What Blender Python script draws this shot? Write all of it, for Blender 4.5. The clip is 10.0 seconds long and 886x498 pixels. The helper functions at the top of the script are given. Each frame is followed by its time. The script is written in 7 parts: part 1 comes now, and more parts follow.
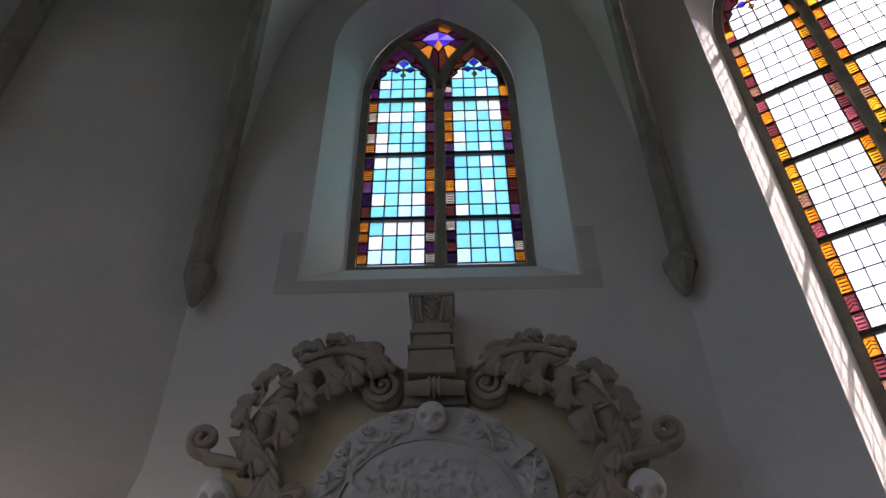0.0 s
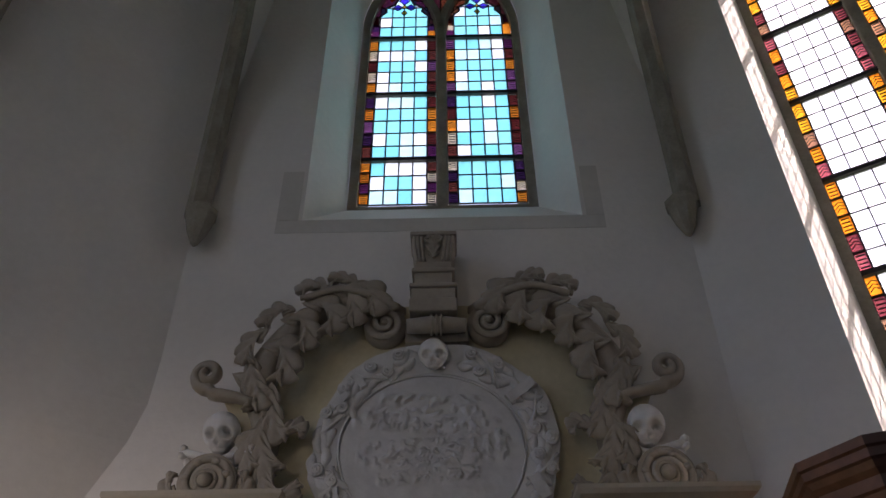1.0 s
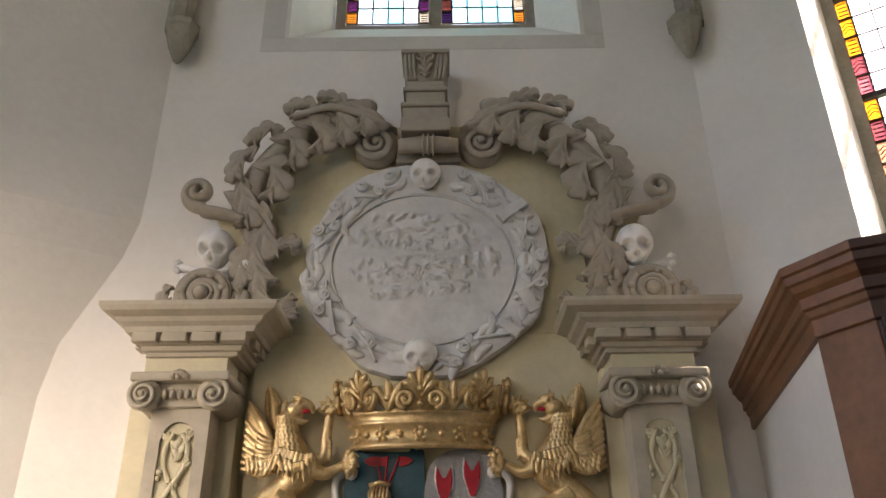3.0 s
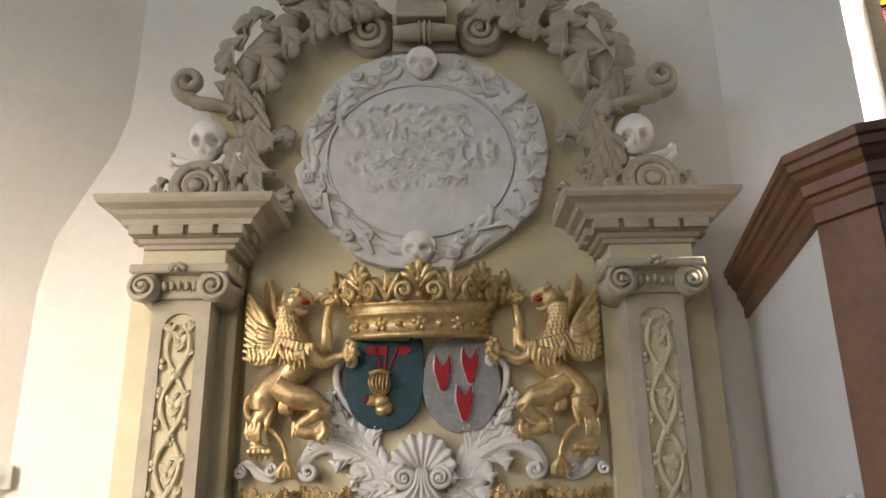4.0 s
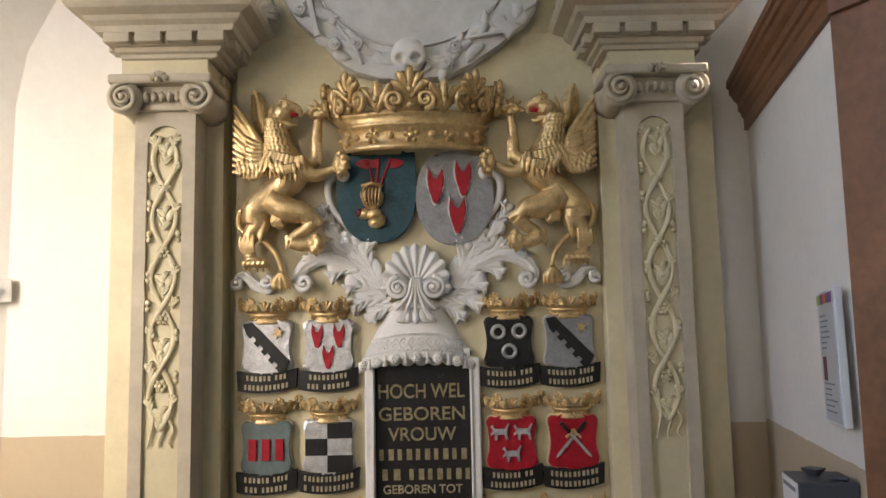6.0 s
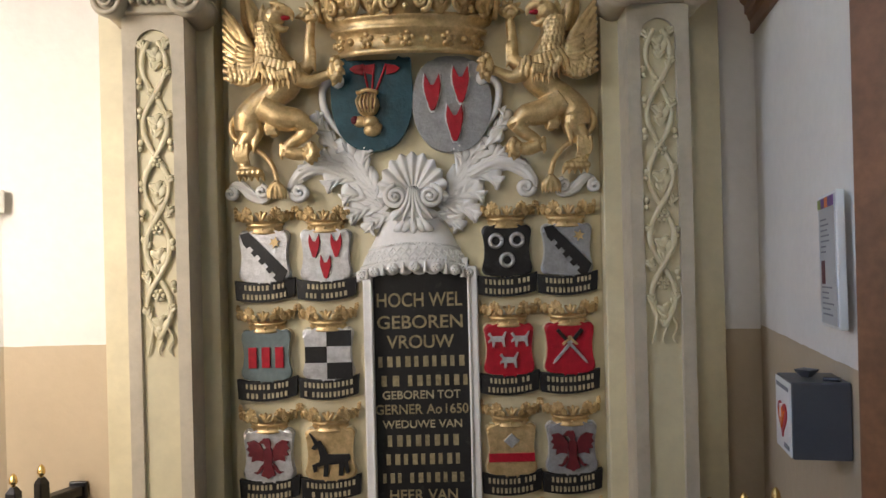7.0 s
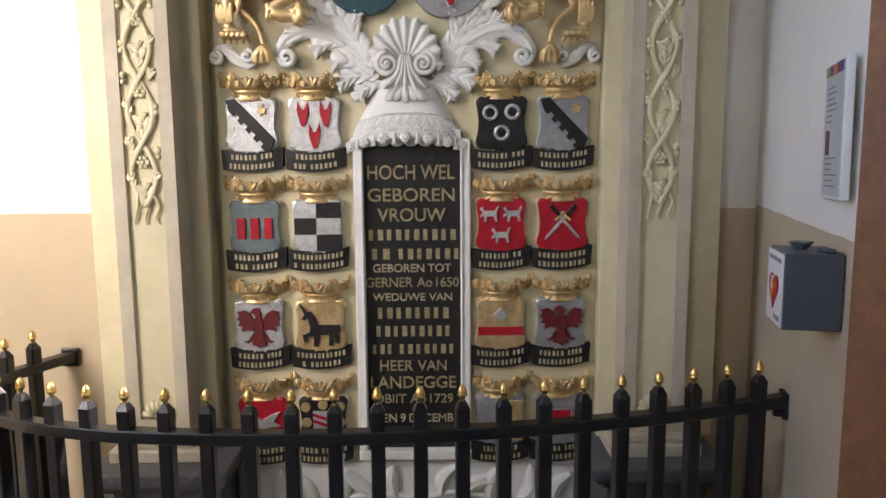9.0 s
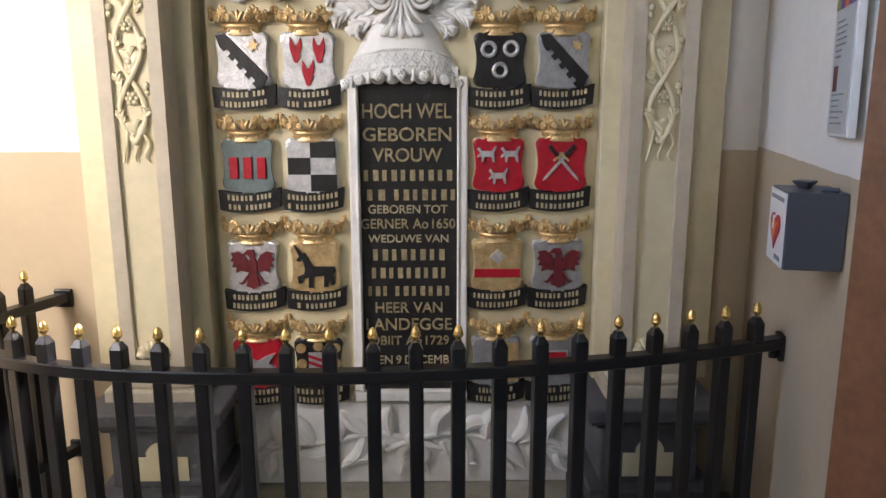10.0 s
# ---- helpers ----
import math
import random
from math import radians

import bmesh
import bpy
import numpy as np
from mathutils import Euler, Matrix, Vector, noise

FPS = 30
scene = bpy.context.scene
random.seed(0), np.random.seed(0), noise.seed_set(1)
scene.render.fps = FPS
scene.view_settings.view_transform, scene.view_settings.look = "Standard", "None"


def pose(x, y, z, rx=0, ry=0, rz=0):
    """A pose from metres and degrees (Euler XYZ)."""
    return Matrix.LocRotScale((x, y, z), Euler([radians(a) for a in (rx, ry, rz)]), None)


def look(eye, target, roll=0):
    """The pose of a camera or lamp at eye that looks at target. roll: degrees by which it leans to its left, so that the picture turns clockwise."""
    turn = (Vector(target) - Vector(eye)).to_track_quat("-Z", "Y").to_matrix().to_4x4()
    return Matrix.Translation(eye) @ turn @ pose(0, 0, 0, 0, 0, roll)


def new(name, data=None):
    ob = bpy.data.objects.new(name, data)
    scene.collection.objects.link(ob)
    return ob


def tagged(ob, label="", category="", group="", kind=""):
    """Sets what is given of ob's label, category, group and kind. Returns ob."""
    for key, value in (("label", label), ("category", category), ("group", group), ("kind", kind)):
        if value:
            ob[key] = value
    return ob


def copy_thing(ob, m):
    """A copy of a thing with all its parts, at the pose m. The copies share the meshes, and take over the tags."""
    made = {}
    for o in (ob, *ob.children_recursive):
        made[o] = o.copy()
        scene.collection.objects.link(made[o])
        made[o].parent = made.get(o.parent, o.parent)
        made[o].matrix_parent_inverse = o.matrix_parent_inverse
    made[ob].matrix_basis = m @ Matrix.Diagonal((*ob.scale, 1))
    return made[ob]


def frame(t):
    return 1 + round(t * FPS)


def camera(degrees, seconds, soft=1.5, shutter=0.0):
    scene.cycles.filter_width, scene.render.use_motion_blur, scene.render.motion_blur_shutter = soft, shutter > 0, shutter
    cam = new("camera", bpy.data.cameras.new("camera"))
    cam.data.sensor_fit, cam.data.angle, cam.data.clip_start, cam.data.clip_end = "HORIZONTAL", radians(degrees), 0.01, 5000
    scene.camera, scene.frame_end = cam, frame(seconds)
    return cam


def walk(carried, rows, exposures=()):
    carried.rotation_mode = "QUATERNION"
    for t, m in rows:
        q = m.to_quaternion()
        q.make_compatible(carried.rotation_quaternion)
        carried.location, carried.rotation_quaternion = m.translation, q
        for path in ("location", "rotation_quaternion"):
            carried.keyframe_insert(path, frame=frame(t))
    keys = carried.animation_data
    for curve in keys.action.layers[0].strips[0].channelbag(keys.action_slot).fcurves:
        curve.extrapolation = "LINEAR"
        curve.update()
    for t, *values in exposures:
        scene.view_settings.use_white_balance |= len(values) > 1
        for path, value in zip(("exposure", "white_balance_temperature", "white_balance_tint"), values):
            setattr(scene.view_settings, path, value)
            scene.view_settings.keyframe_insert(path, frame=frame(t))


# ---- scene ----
cam = camera(60.4, 10.0)
PATH = [
    (0, (0.101, -2.851, 1.769), (0.082, -1.352, 3.092), -0.8),
    (0.5, (0.091, -2.842, 1.76), (0.07, -1.309, 3.044), -0.6),
    (1, (0.095, -2.818, 1.748), (0.071, -1.231, 2.965), -0.6),
    (1.5, (0.098, -2.795, 1.741), (0.076, -1.135, 2.856), -0.7),
    (2, (0.096, -2.775, 1.731), (0.081, -1.054, 2.75), -0.5),
    (2.5, (0.093, -2.765, 1.719), (0.079, -0.992, 2.644), -0.4),
    (2.7, (0.091, -2.744, 1.705), (0.083, -0.964, 2.616), -0.5),
    (3.8, (0.103, -2.748, 1.662), (0.091, -0.862, 2.328), -0.4),
    (4, (0.088, -2.716, 1.668), (0.086, -0.816, 2.291), -0.8),
    (4.5, (0.084, -2.702, 1.647), (0.076, -0.769, 2.161), -1.4),
    (5, (0.084, -2.688, 1.632), (0.083, -0.73, 2.039), -1.3),
    (5.5, (0.089, -2.672, 1.615), (0.083, -0.696, 1.924), -1.1),
    (5.7, (0.092, -2.663, 1.602), (0.091, -0.682, 1.877), -1.1),
    (6.8, (0.096, -2.627, 1.56), (0.104, -0.628, 1.601), -1.3),
    (7, (0.092, -2.626, 1.556), (0.099, -0.626, 1.558), -1.4),
    (7.5, (0.093, -2.615, 1.536), (0.098, -0.617, 1.448), -1.3),
    (8, (0.092, -2.605, 1.518), (0.104, -0.612, 1.352), -0.8),
    (8.5, (0.091, -2.594, 1.505), (0.107, -0.606, 1.289), -0.4),
    (9, (0.092, -2.583, 1.491), (0.115, -0.603, 1.211), -0.4),
    (9.5, (0.087, -2.572, 1.477), (0.117, -0.603, 1.127), -0.2),
    (10, (0.091, -2.555, 1.461), (0.124, -0.598, 1.049), -0.1),
]
EXPOSURE = [(0.0, 1.72, 6500, 22), (1.0, 1.84, 6700, 23), (1.5, 2.25, 7200, 24), (2.0, 2.75, 7600, 23), (2.5, 3.1, 7700, 21), (4.0, 3.65, 7550, 15), (5.0, 3.62, 7500, 15), (7.0, 3.64, 7150, 14), (10.0, 4.08, 6750, 15)]
walk(cam, [(t, look(eye, target, roll)) for t, eye, target, roll in PATH], EXPOSURE)

# ---- light ----
world = bpy.data.worlds.new("sky_world")
scene.world = world
world.use_nodes = True
wn = world.node_tree
sky = wn.nodes.new("ShaderNodeTexSky")
sky.sky_type = "NISHITA"
sky.sun_disc = False
sky.sun_elevation = radians(43.4)
sky.sun_rotation = radians(84.3)
sky.air_density, sky.dust_density, sky.ozone_density = 0.7, 4.0, 0.3
wn.links.new(sky.outputs[0], wn.nodes["Background"].inputs[0])
wn.nodes["Background"].inputs[1].default_value = 0.15

sun_data = bpy.data.lights.new("sun", "SUN")
sun_data.energy, sun_data.angle, sun_data.color = 4.0, radians(1.2), (1.0, 0.94, 0.85)
sun = new("sun", sun_data)
sun.matrix_world = look((9.96, 0.99, 9.46), (0, 0, 0))


def area_lamp(name, at, to, w, h, power, color, spread):
    """An area lamp: stand-in for a tall window's daylight, or added fill."""
    d = bpy.data.lights.new(name, "AREA")
    d.shape, d.size, d.size_y, d.energy, d.color = "RECTANGLE", w, h, power, color
    d.spread = radians(spread)
    ob = new(name, d)
    ob.matrix_world = look(at, to)
    return ob


area_lamp("window_daylight_left", (-2.30, -1.80, 2.1), (-1.50, 0.0, 1.4), 0.8, 1.7, 1.9, (1.0, 0.93, 0.84), 90)
# unseen fill lamp, added behind the camera to soften the shade
area_lamp("rear_fill_light", (-2.62, -6.9, 3.6), (-0.8, 0.0, 2.3), 1.4, 3.0, 0.62, (1.0, 0.90, 0.78), 50)
area_lamp("window_daylight_north", (0.049, 0.60, 5.8), (0.049, -1.0, 5.8), 1.5, 3.2, 7.5, (0.92, 0.92, 1.0), 180)


# ---- materials ----
def mat(name, color, rough=0.7, metal=0.0, vary=0.12, scale=6.0, grain=60.0, bump=0.15, bump_m=0.004, dark=None, spec=0.4, per_object=0.0, wear=None, wear_at=0.62):
    """A surface with colour variation at two scales, fine relief and, if asked, worn or dusty patches."""
    m = bpy.data.materials.new(name)
    m.use_nodes = True
    t = m.node_tree
    N, L = t.nodes, t.links
    b = N["Principled BSDF"]
    b.inputs["Roughness"].default_value, b.inputs["Metallic"].default_value = rough, metal
    b.inputs["Specular IOR Level"].default_value = spec
    geo = N.new("ShaderNodeTexCoord")
    n1, n2 = N.new("ShaderNodeTexNoise"), N.new("ShaderNodeTexNoise")
    n1.inputs["Scale"].default_value, n1.inputs["Detail"].default_value, n1.inputs["Roughness"].default_value = scale, 6, 0.6
    n2.inputs["Scale"].default_value, n2.inputs["Detail"].default_value = grain, 4
    L.new(geo.outputs["Object"], n1.inputs["Vector"])
    L.new(geo.outputs["Object"], n2.inputs["Vector"])
    ramp = N.new("ShaderNodeValToRGB")
    lo = dark or tuple(c * (1 - 2 * vary) for c in color)
    ramp.color_ramp.elements[0].position, ramp.color_ramp.elements[1].position = 0.3, 0.7
    ramp.color_ramp.elements[0].color, ramp.color_ramp.elements[1].color = (*lo, 1), (*[min(1, c * (1 + vary)) for c in color], 1)
    L.new(n1.outputs["Fac"], ramp.inputs["Fac"])
    mix = N.new("ShaderNodeMix")
    mix.data_type, mix.blend_type = "RGBA", "MULTIPLY"
    mix.inputs[0].default_value = 0.5
    g = N.new("ShaderNodeValToRGB")
    g.color_ramp.elements[0].position, g.color_ramp.elements[1].position = 0.35, 0.65
    g.color_ramp.elements[0].color = (1 - vary * 1.6,) * 3 + (1,)
    L.new(n2.outputs["Fac"], g.inputs["Fac"])
    L.new(ramp.outputs["Color"], mix.inputs[6])
    L.new(g.outputs["Color"], mix.inputs[7])
    out = mix.outputs[2]
    if wear:
        n3 = N.new("ShaderNodeTexNoise")
        n3.inputs["Scale"].default_value, n3.inputs["Detail"].default_value, n3.inputs["Roughness"].default_value = scale * 2.7, 8, 0.7
        L.new(geo.outputs["Object"], n3.inputs["Vector"])
        wr = N.new("ShaderNodeValToRGB")
        wr.color_ramp.elements[0].position, wr.color_ramp.elements[1].position = wear_at, wear_at + 0.08
        L.new(n3.outputs["Fac"], wr.inputs["Fac"])
        wm = N.new("ShaderNodeMix")
        wm.data_type = "RGBA"
        L.new(wr.outputs["Color"], wm.inputs[0])
        L.new(out, wm.inputs[6])
        wm.inputs[7].default_value = (*wear, 1)
        out = wm.outputs[2]
    if per_object:
        oi = N.new("ShaderNodeObjectInfo")
        hs = N.new("ShaderNodeHueSaturation")
        mr = N.new("ShaderNodeMapRange")
        mr.inputs["To Min"].default_value, mr.inputs["To Max"].default_value = 1 - per_object, 1 + per_object
        L.new(oi.outputs["Random"], mr.inputs["Value"])
        L.new(mr.outputs[0], hs.inputs["Value"])
        L.new(out, hs.inputs["Color"])
        out = hs.outputs["Color"]
    L.new(out, b.inputs["Base Color"])
    bp = N.new("ShaderNodeBump")
    bp.inputs["Strength"].default_value, bp.inputs["Distance"].default_value = bump, bump_m
    add = N.new("ShaderNodeMath")
    add.operation = "ADD"
    L.new(n1.outputs["Fac"], add.inputs[0])
    L.new(n2.outputs["Fac"], add.inputs[1])
    L.new(add.outputs[0], bp.inputs["Height"])
    L.new(bp.outputs["Normal"], b.inputs["Normal"])
    return m


def painted_wall(name, upper, lower, line):
    """Limewashed plaster, painted in a second colour below a height."""
    m = mat(name, upper, 0.85, vary=0.04, scale=1.6, grain=28, bump=0.35, bump_m=0.006, spec=0.2)
    t = m.node_tree
    N, L = t.nodes, t.links
    b = N["Principled BSDF"]
    src = b.inputs["Base Color"].links[0].from_socket
    geo, sep = N.new("ShaderNodeNewGeometry"), N.new("ShaderNodeSeparateXYZ")
    L.new(geo.outputs["Position"], sep.inputs[0])
    nz = N.new("ShaderNodeTexNoise")
    nz.inputs["Scale"].default_value = 14
    L.new(geo.outputs["Position"], nz.inputs["Vector"])
    w = N.new("ShaderNodeMath")
    w.operation, w.inputs[1].default_value = "MULTIPLY_ADD", 0.008
    L.new(nz.outputs["Fac"], w.inputs[0])
    L.new(sep.outputs["Z"], w.inputs[2])
    lt = N.new("ShaderNodeMath")
    lt.operation, lt.inputs[1].default_value = "LESS_THAN", line
    L.new(w.outputs[0], lt.inputs[0])
    mx, tint = N.new("ShaderNodeMix"), N.new("ShaderNodeMix")
    mx.data_type = tint.data_type = "RGBA"
    tint.blend_type = "MULTIPLY"
    tint.inputs[0].default_value = 1.0
    tint.inputs[7].default_value = (*lower, 1)
    L.new(src, tint.inputs[6])
    L.new(lt.outputs[0], mx.inputs[0])
    L.new(src, mx.inputs[6])
    L.new(tint.outputs[2], mx.inputs[7])
    L.new(mx.outputs[2], b.inputs["Base Color"])
    return m


def stained(name, colors, rough=0.25, clear=0.85):
    """Coloured glass: each pane takes one of the colours."""
    m = bpy.data.materials.new(name)
    m.use_nodes = True
    N, L = m.node_tree.nodes, m.node_tree.links
    for n in list(N):
        if n.type == "BSDF_PRINCIPLED":
            N.remove(n)
    oi, ramp = N.new("ShaderNodeObjectInfo"), N.new("ShaderNodeValToRGB")
    ramp.color_ramp.interpolation = "CONSTANT"
    e = ramp.color_ramp.elements
    while len(e) < len(colors):
        e.new(0.5)
    for i, c in enumerate(colors):
        e[i].position, e[i].color = i / len(colors), (*c, 1)
    L.new(oi.outputs["Random"], ramp.inputs["Fac"])
    tc, nz = N.new("ShaderNodeTexCoord"), N.new("ShaderNodeTexNoise")
    nz.inputs["Scale"].default_value = 18
    L.new(tc.outputs["Object"], nz.inputs["Vector"])
    mul = N.new("ShaderNodeMix")
    mul.data_type, mul.blend_type = "RGBA", "MULTIPLY"
    mul.inputs[0].default_value = 0.25
    L.new(ramp.outputs["Color"], mul.inputs[6])
    L.new(nz.outputs["Color"], mul.inputs[7])
    tr, tl, gl = N.new("ShaderNodeBsdfTransparent"), N.new("ShaderNodeBsdfTranslucent"), N.new("ShaderNodeBsdfGlossy")
    gl.inputs["Roughness"].default_value = rough
    L.new(mul.outputs[2], tr.inputs["Color"])
    L.new(mul.outputs[2], tl.inputs["Color"])
    m1, m2 = N.new("ShaderNodeMixShader"), N.new("ShaderNodeMixShader")
    m1.inputs[0].default_value = 1 - clear
    m2.inputs[0].default_value = 0.04
    L.new(tr.outputs[0], m1.inputs[1])
    L.new(tl.outputs[0], m1.inputs[2])
    L.new(m1.outputs[0], m2.inputs[1])
    L.new(gl.outputs[0], m2.inputs[2])
    L.new(m2.outputs[0], N["Material Output"].inputs["Surface"])
    return m


PLASTER = painted_wall("limewashed_plaster", (0.80, 0.765, 0.72), (0.66, 0.56, 0.42), 1.262)
PLASTER_PLAIN = mat("limewash", (0.80, 0.775, 0.74), 0.85, vary=0.04, scale=1.6, grain=28, bump=0.35, bump_m=0.006, spec=0.2)
SHADOW_BAND = mat("shaded_limewash", (0.66, 0.63, 0.58), 0.85, vary=0.05, scale=3, grain=28, bump=0.3, spec=0.2)
STONE = mat("grey_sandstone", (0.36, 0.33, 0.27), 0.85, vary=0.14, scale=7, grain=70, bump=0.4, spec=0.2)
FLOOR = mat("worn_floor_stone", (0.30, 0.28, 0.25), 0.6, vary=0.14, scale=5, grain=60, bump=0.3, per_object=0.12)
TAUPE = mat("taupe_painted_stone", (0.52, 0.455, 0.35), 0.6, vary=0.07, scale=9, grain=45, bump=0.35, spec=0.35, wear=(0.45, 0.39, 0.29), wear_at=0.6)
UMBER = mat("grey_umber_painted_stone", (0.40, 0.35, 0.285), 0.62, vary=0.08, scale=9, grain=45, bump=0.35, spec=0.35, wear=(0.33, 0.285, 0.22), wear_at=0.6)
YELLOW = mat("straw_painted_stone", (0.66, 0.585, 0.39), 0.42, vary=0.06, scale=5, grain=36, bump=0.35, spec=0.4)
YELLOW_DEEP = mat("ochre_painted_stone", (0.63, 0.56, 0.375), 0.55, vary=0.08, scale=4, grain=36, bump=0.35, spec=0.4)
WHITE = mat("white_painted_stone", (0.78, 0.765, 0.74), 0.6, vary=0.05, scale=12, grain=50, bump=0.3, spec=0.35)
DULL_WHITE = mat("dull_white_painted_stone", (0.66, 0.645, 0.625), 0.65, vary=0.07, scale=9, grain=42, bump=0.45, spec=0.3)
GREY_PLINTH = mat("dark_grey_painted_stone", (0.105, 0.105, 0.115), 0.6, vary=0.14, scale=7, grain=40, bump=0.3, spec=0.35, wear=(0.16, 0.16, 0.165), wear_at=0.6)
GOLD = mat("gilding", (0.74, 0.545, 0.29), 0.37, 0.66, vary=0.14, scale=30, grain=160, bump=0.4, bump_m=0.003, dark=(0.50, 0.345, 0.165))
GOLD_BRIGHT = mat("bright_brass", (0.9, 0.62, 0.24), 0.2, 0.95, vary=0.1, scale=40, grain=200, bump=0.2)
SILVER = mat("silver_leaf", (0.62, 0.62, 0.63), 0.36, 0.7, vary=0.12, scale=40, grain=130, bump=0.7, bump_m=0.003)
GREY_SHIELD = mat("dull_silver_paint", (0.33, 0.335, 0.345), 0.42, 0.35, vary=0.10, scale=30, grain=120, bump=0.4)
RED = mat("heraldic_red_paint", (0.43, 0.010, 0.024), 0.4, vary=0.14, scale=30, grain=100, bump=0.3)
OXBLOOD = mat("oxblood_paint", (0.14, 0.017, 0.022), 0.45, vary=0.14, scale=30, grain=100, bump=0.3)
TEAL = mat("dark_teal_paint", (0.018, 0.075, 0.098), 0.42, vary=0.14, scale=20, grain=90, bump=0.3)
SLATE = mat("slate_green_paint", (0.15, 0.195, 0.195), 0.45, vary=0.12, scale=25, grain=90, bump=0.3)
BLACK = mat("black_painted_stone", (0.014, 0.013, 0.013), 0.42, vary=0.2, scale=14, grain=70, bump=0.35, spec=0.45, wear=(0.03, 0.028, 0.026), wear_at=0.58)
LETTER = mat("aged_gilt_lettering", (0.40, 0.325, 0.19), 0.45, 0.2, vary=0.2, scale=60, grain=150, bump=0.3)
LETTER_PALE = mat("pale_gilt_lettering", (0.55, 0.47, 0.31), 0.5, 0.2, vary=0.2, scale=60, grain=150, bump=0.3)
IRON = mat("black_painted_iron", (0.010, 0.010, 0.012), 0.30, vary=0.15, scale=20, grain=120, bump=0.15, spec=0.5)
LEAD = mat("lead_came", (0.03, 0.03, 0.032), 0.6, vary=0.1, scale=30, grain=100)
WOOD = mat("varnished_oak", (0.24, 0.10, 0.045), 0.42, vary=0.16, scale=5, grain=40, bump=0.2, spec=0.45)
# darker copy of the oak, with the front's shade put into its colour
WOOD_SHADED = mat("shaded_varnished_oak", (0.07, 0.028, 0.018), 0.42, vary=0.16, scale=5, grain=40, bump=0.2, spec=0.45)
GREY_BOX = mat("dark_grey_enamelled_metal", (0.075, 0.077, 0.09), 0.4, vary=0.05, scale=8, grain=80, bump=0.08)
PAPER = mat("printed_paper", (0.52, 0.53, 0.54), 0.3, vary=0.02, scale=10, grain=80, bump=0.02)
WHITE_PLASTIC = mat("white_plastic", (0.78, 0.78, 0.77), 0.35, vary=0.02, scale=10, grain=60, bump=0.03)
PRINT = mat("grey_print", (0.22, 0.23, 0.26), 0.5, vary=0.05)
ORANGE = mat("orange_print", (0.80, 0.20, 0.03), 0.4, vary=0.05)
PURPLE_PRINT = mat("purple_print", (0.16, 0.06, 0.26), 0.4, vary=0.05)
GREEN_PRINT = mat("green_print", (0.30, 0.38, 0.06), 0.4, vary=0.05)
SKY_GLASS = stained("pale_blue_antique_glass", [(0.24, 0.78, 0.84), (0.62, 0.96, 0.96), (0.22, 0.75, 0.82), (0.92, 0.98, 1.0), (0.28, 0.82, 0.86), (0.26, 0.78, 0.84)], clear=0.55)
CLEAR_GLASS = stained("white_antique_glass", [(0.93, 0.95, 0.98), (0.98, 0.98, 1.0), (0.90, 0.93, 0.98)], clear=0.65)
BORDER_GLASS = stained("coloured_border_glass", [(0.55, 0.16, 0.015), (0.07, 0.012, 0.06), (0.10, 0.025, 0.02), (0.03, 0.01, 0.05), (0.50, 0.42, 0.30), (0.09, 0.015, 0.015), (0.70, 0.22, 0.02), (0.14, 0.05, 0.14)], clear=0.5)
BORDER_WARM = stained("amber_border_glass", [(0.80, 0.26, 0.015), (0.20, 0.04, 0.05), (0.80, 0.34, 0.02), (0.34, 0.08, 0.10), (0.82, 0.24, 0.015), (0.30, 0.15, 0.09)], clear=0.5)
VIOLET_GLASS = stained("violet_blue_glass", [(0.10, 0.04, 0.75), (0.35, 0.22, 0.85), (0.06, 0.03, 0.45)], clear=0.6)
DARK_GLASS = stained("dark_ruby_glass", [(0.035, 0.008, 0.012), (0.08, 0.02, 0.01), (0.04, 0.008, 0.03)], clear=0.5)
AMBER_GLASS = stained("amber_glass", [(0.85, 0.30, 0.03), (0.70, 0.22, 0.02)], clear=0.6)


# ---- building helpers ----
def part(name, bm, material, parent=None, label="", smooth=False):
    me = bpy.data.meshes.new(name)
    bmesh.ops.recalc_face_normals(bm, faces=bm.faces)
    bm.to_mesh(me)
    bm.free()
    me.materials.append(material)
    if smooth:
        me.polygons.foreach_set("use_smooth", [True] * len(me.polygons))
    ob = new(name, me)
    if parent is not None:
        ob.parent = parent
    if label:
        ob["label"] = label
    return ob


def thing(name, label, category, kind="", group=""):
    return tagged(new(name), label, category, group, kind)


def box(bm, x0, x1, y0, y1, z0, z1, bevel=0.0):
    v = [bm.verts.new(p) for p in ((x0, y0, z0), (x1, y0, z0), (x1, y1, z0), (x0, y1, z0), (x0, y0, z1), (x1, y0, z1), (x1, y1, z1), (x0, y1, z1))]
    f = [bm.faces.new([v[i] for i in q]) for q in ((0, 3, 2, 1), (4, 5, 6, 7), (0, 1, 5, 4), (1, 2, 6, 5), (2, 3, 7, 6), (3, 0, 4, 7))]
    if bevel:
        bmesh.ops.bevel(bm, geom=list({e for q in f for e in q.edges}), offset=bevel, segments=2, affect="EDGES", profile=0.5)
    return bm


def block(name, dims, material, parent=None, bevel=0.003, label=""):
    return part(name, box(bmesh.new(), *dims, bevel), material, parent, label)


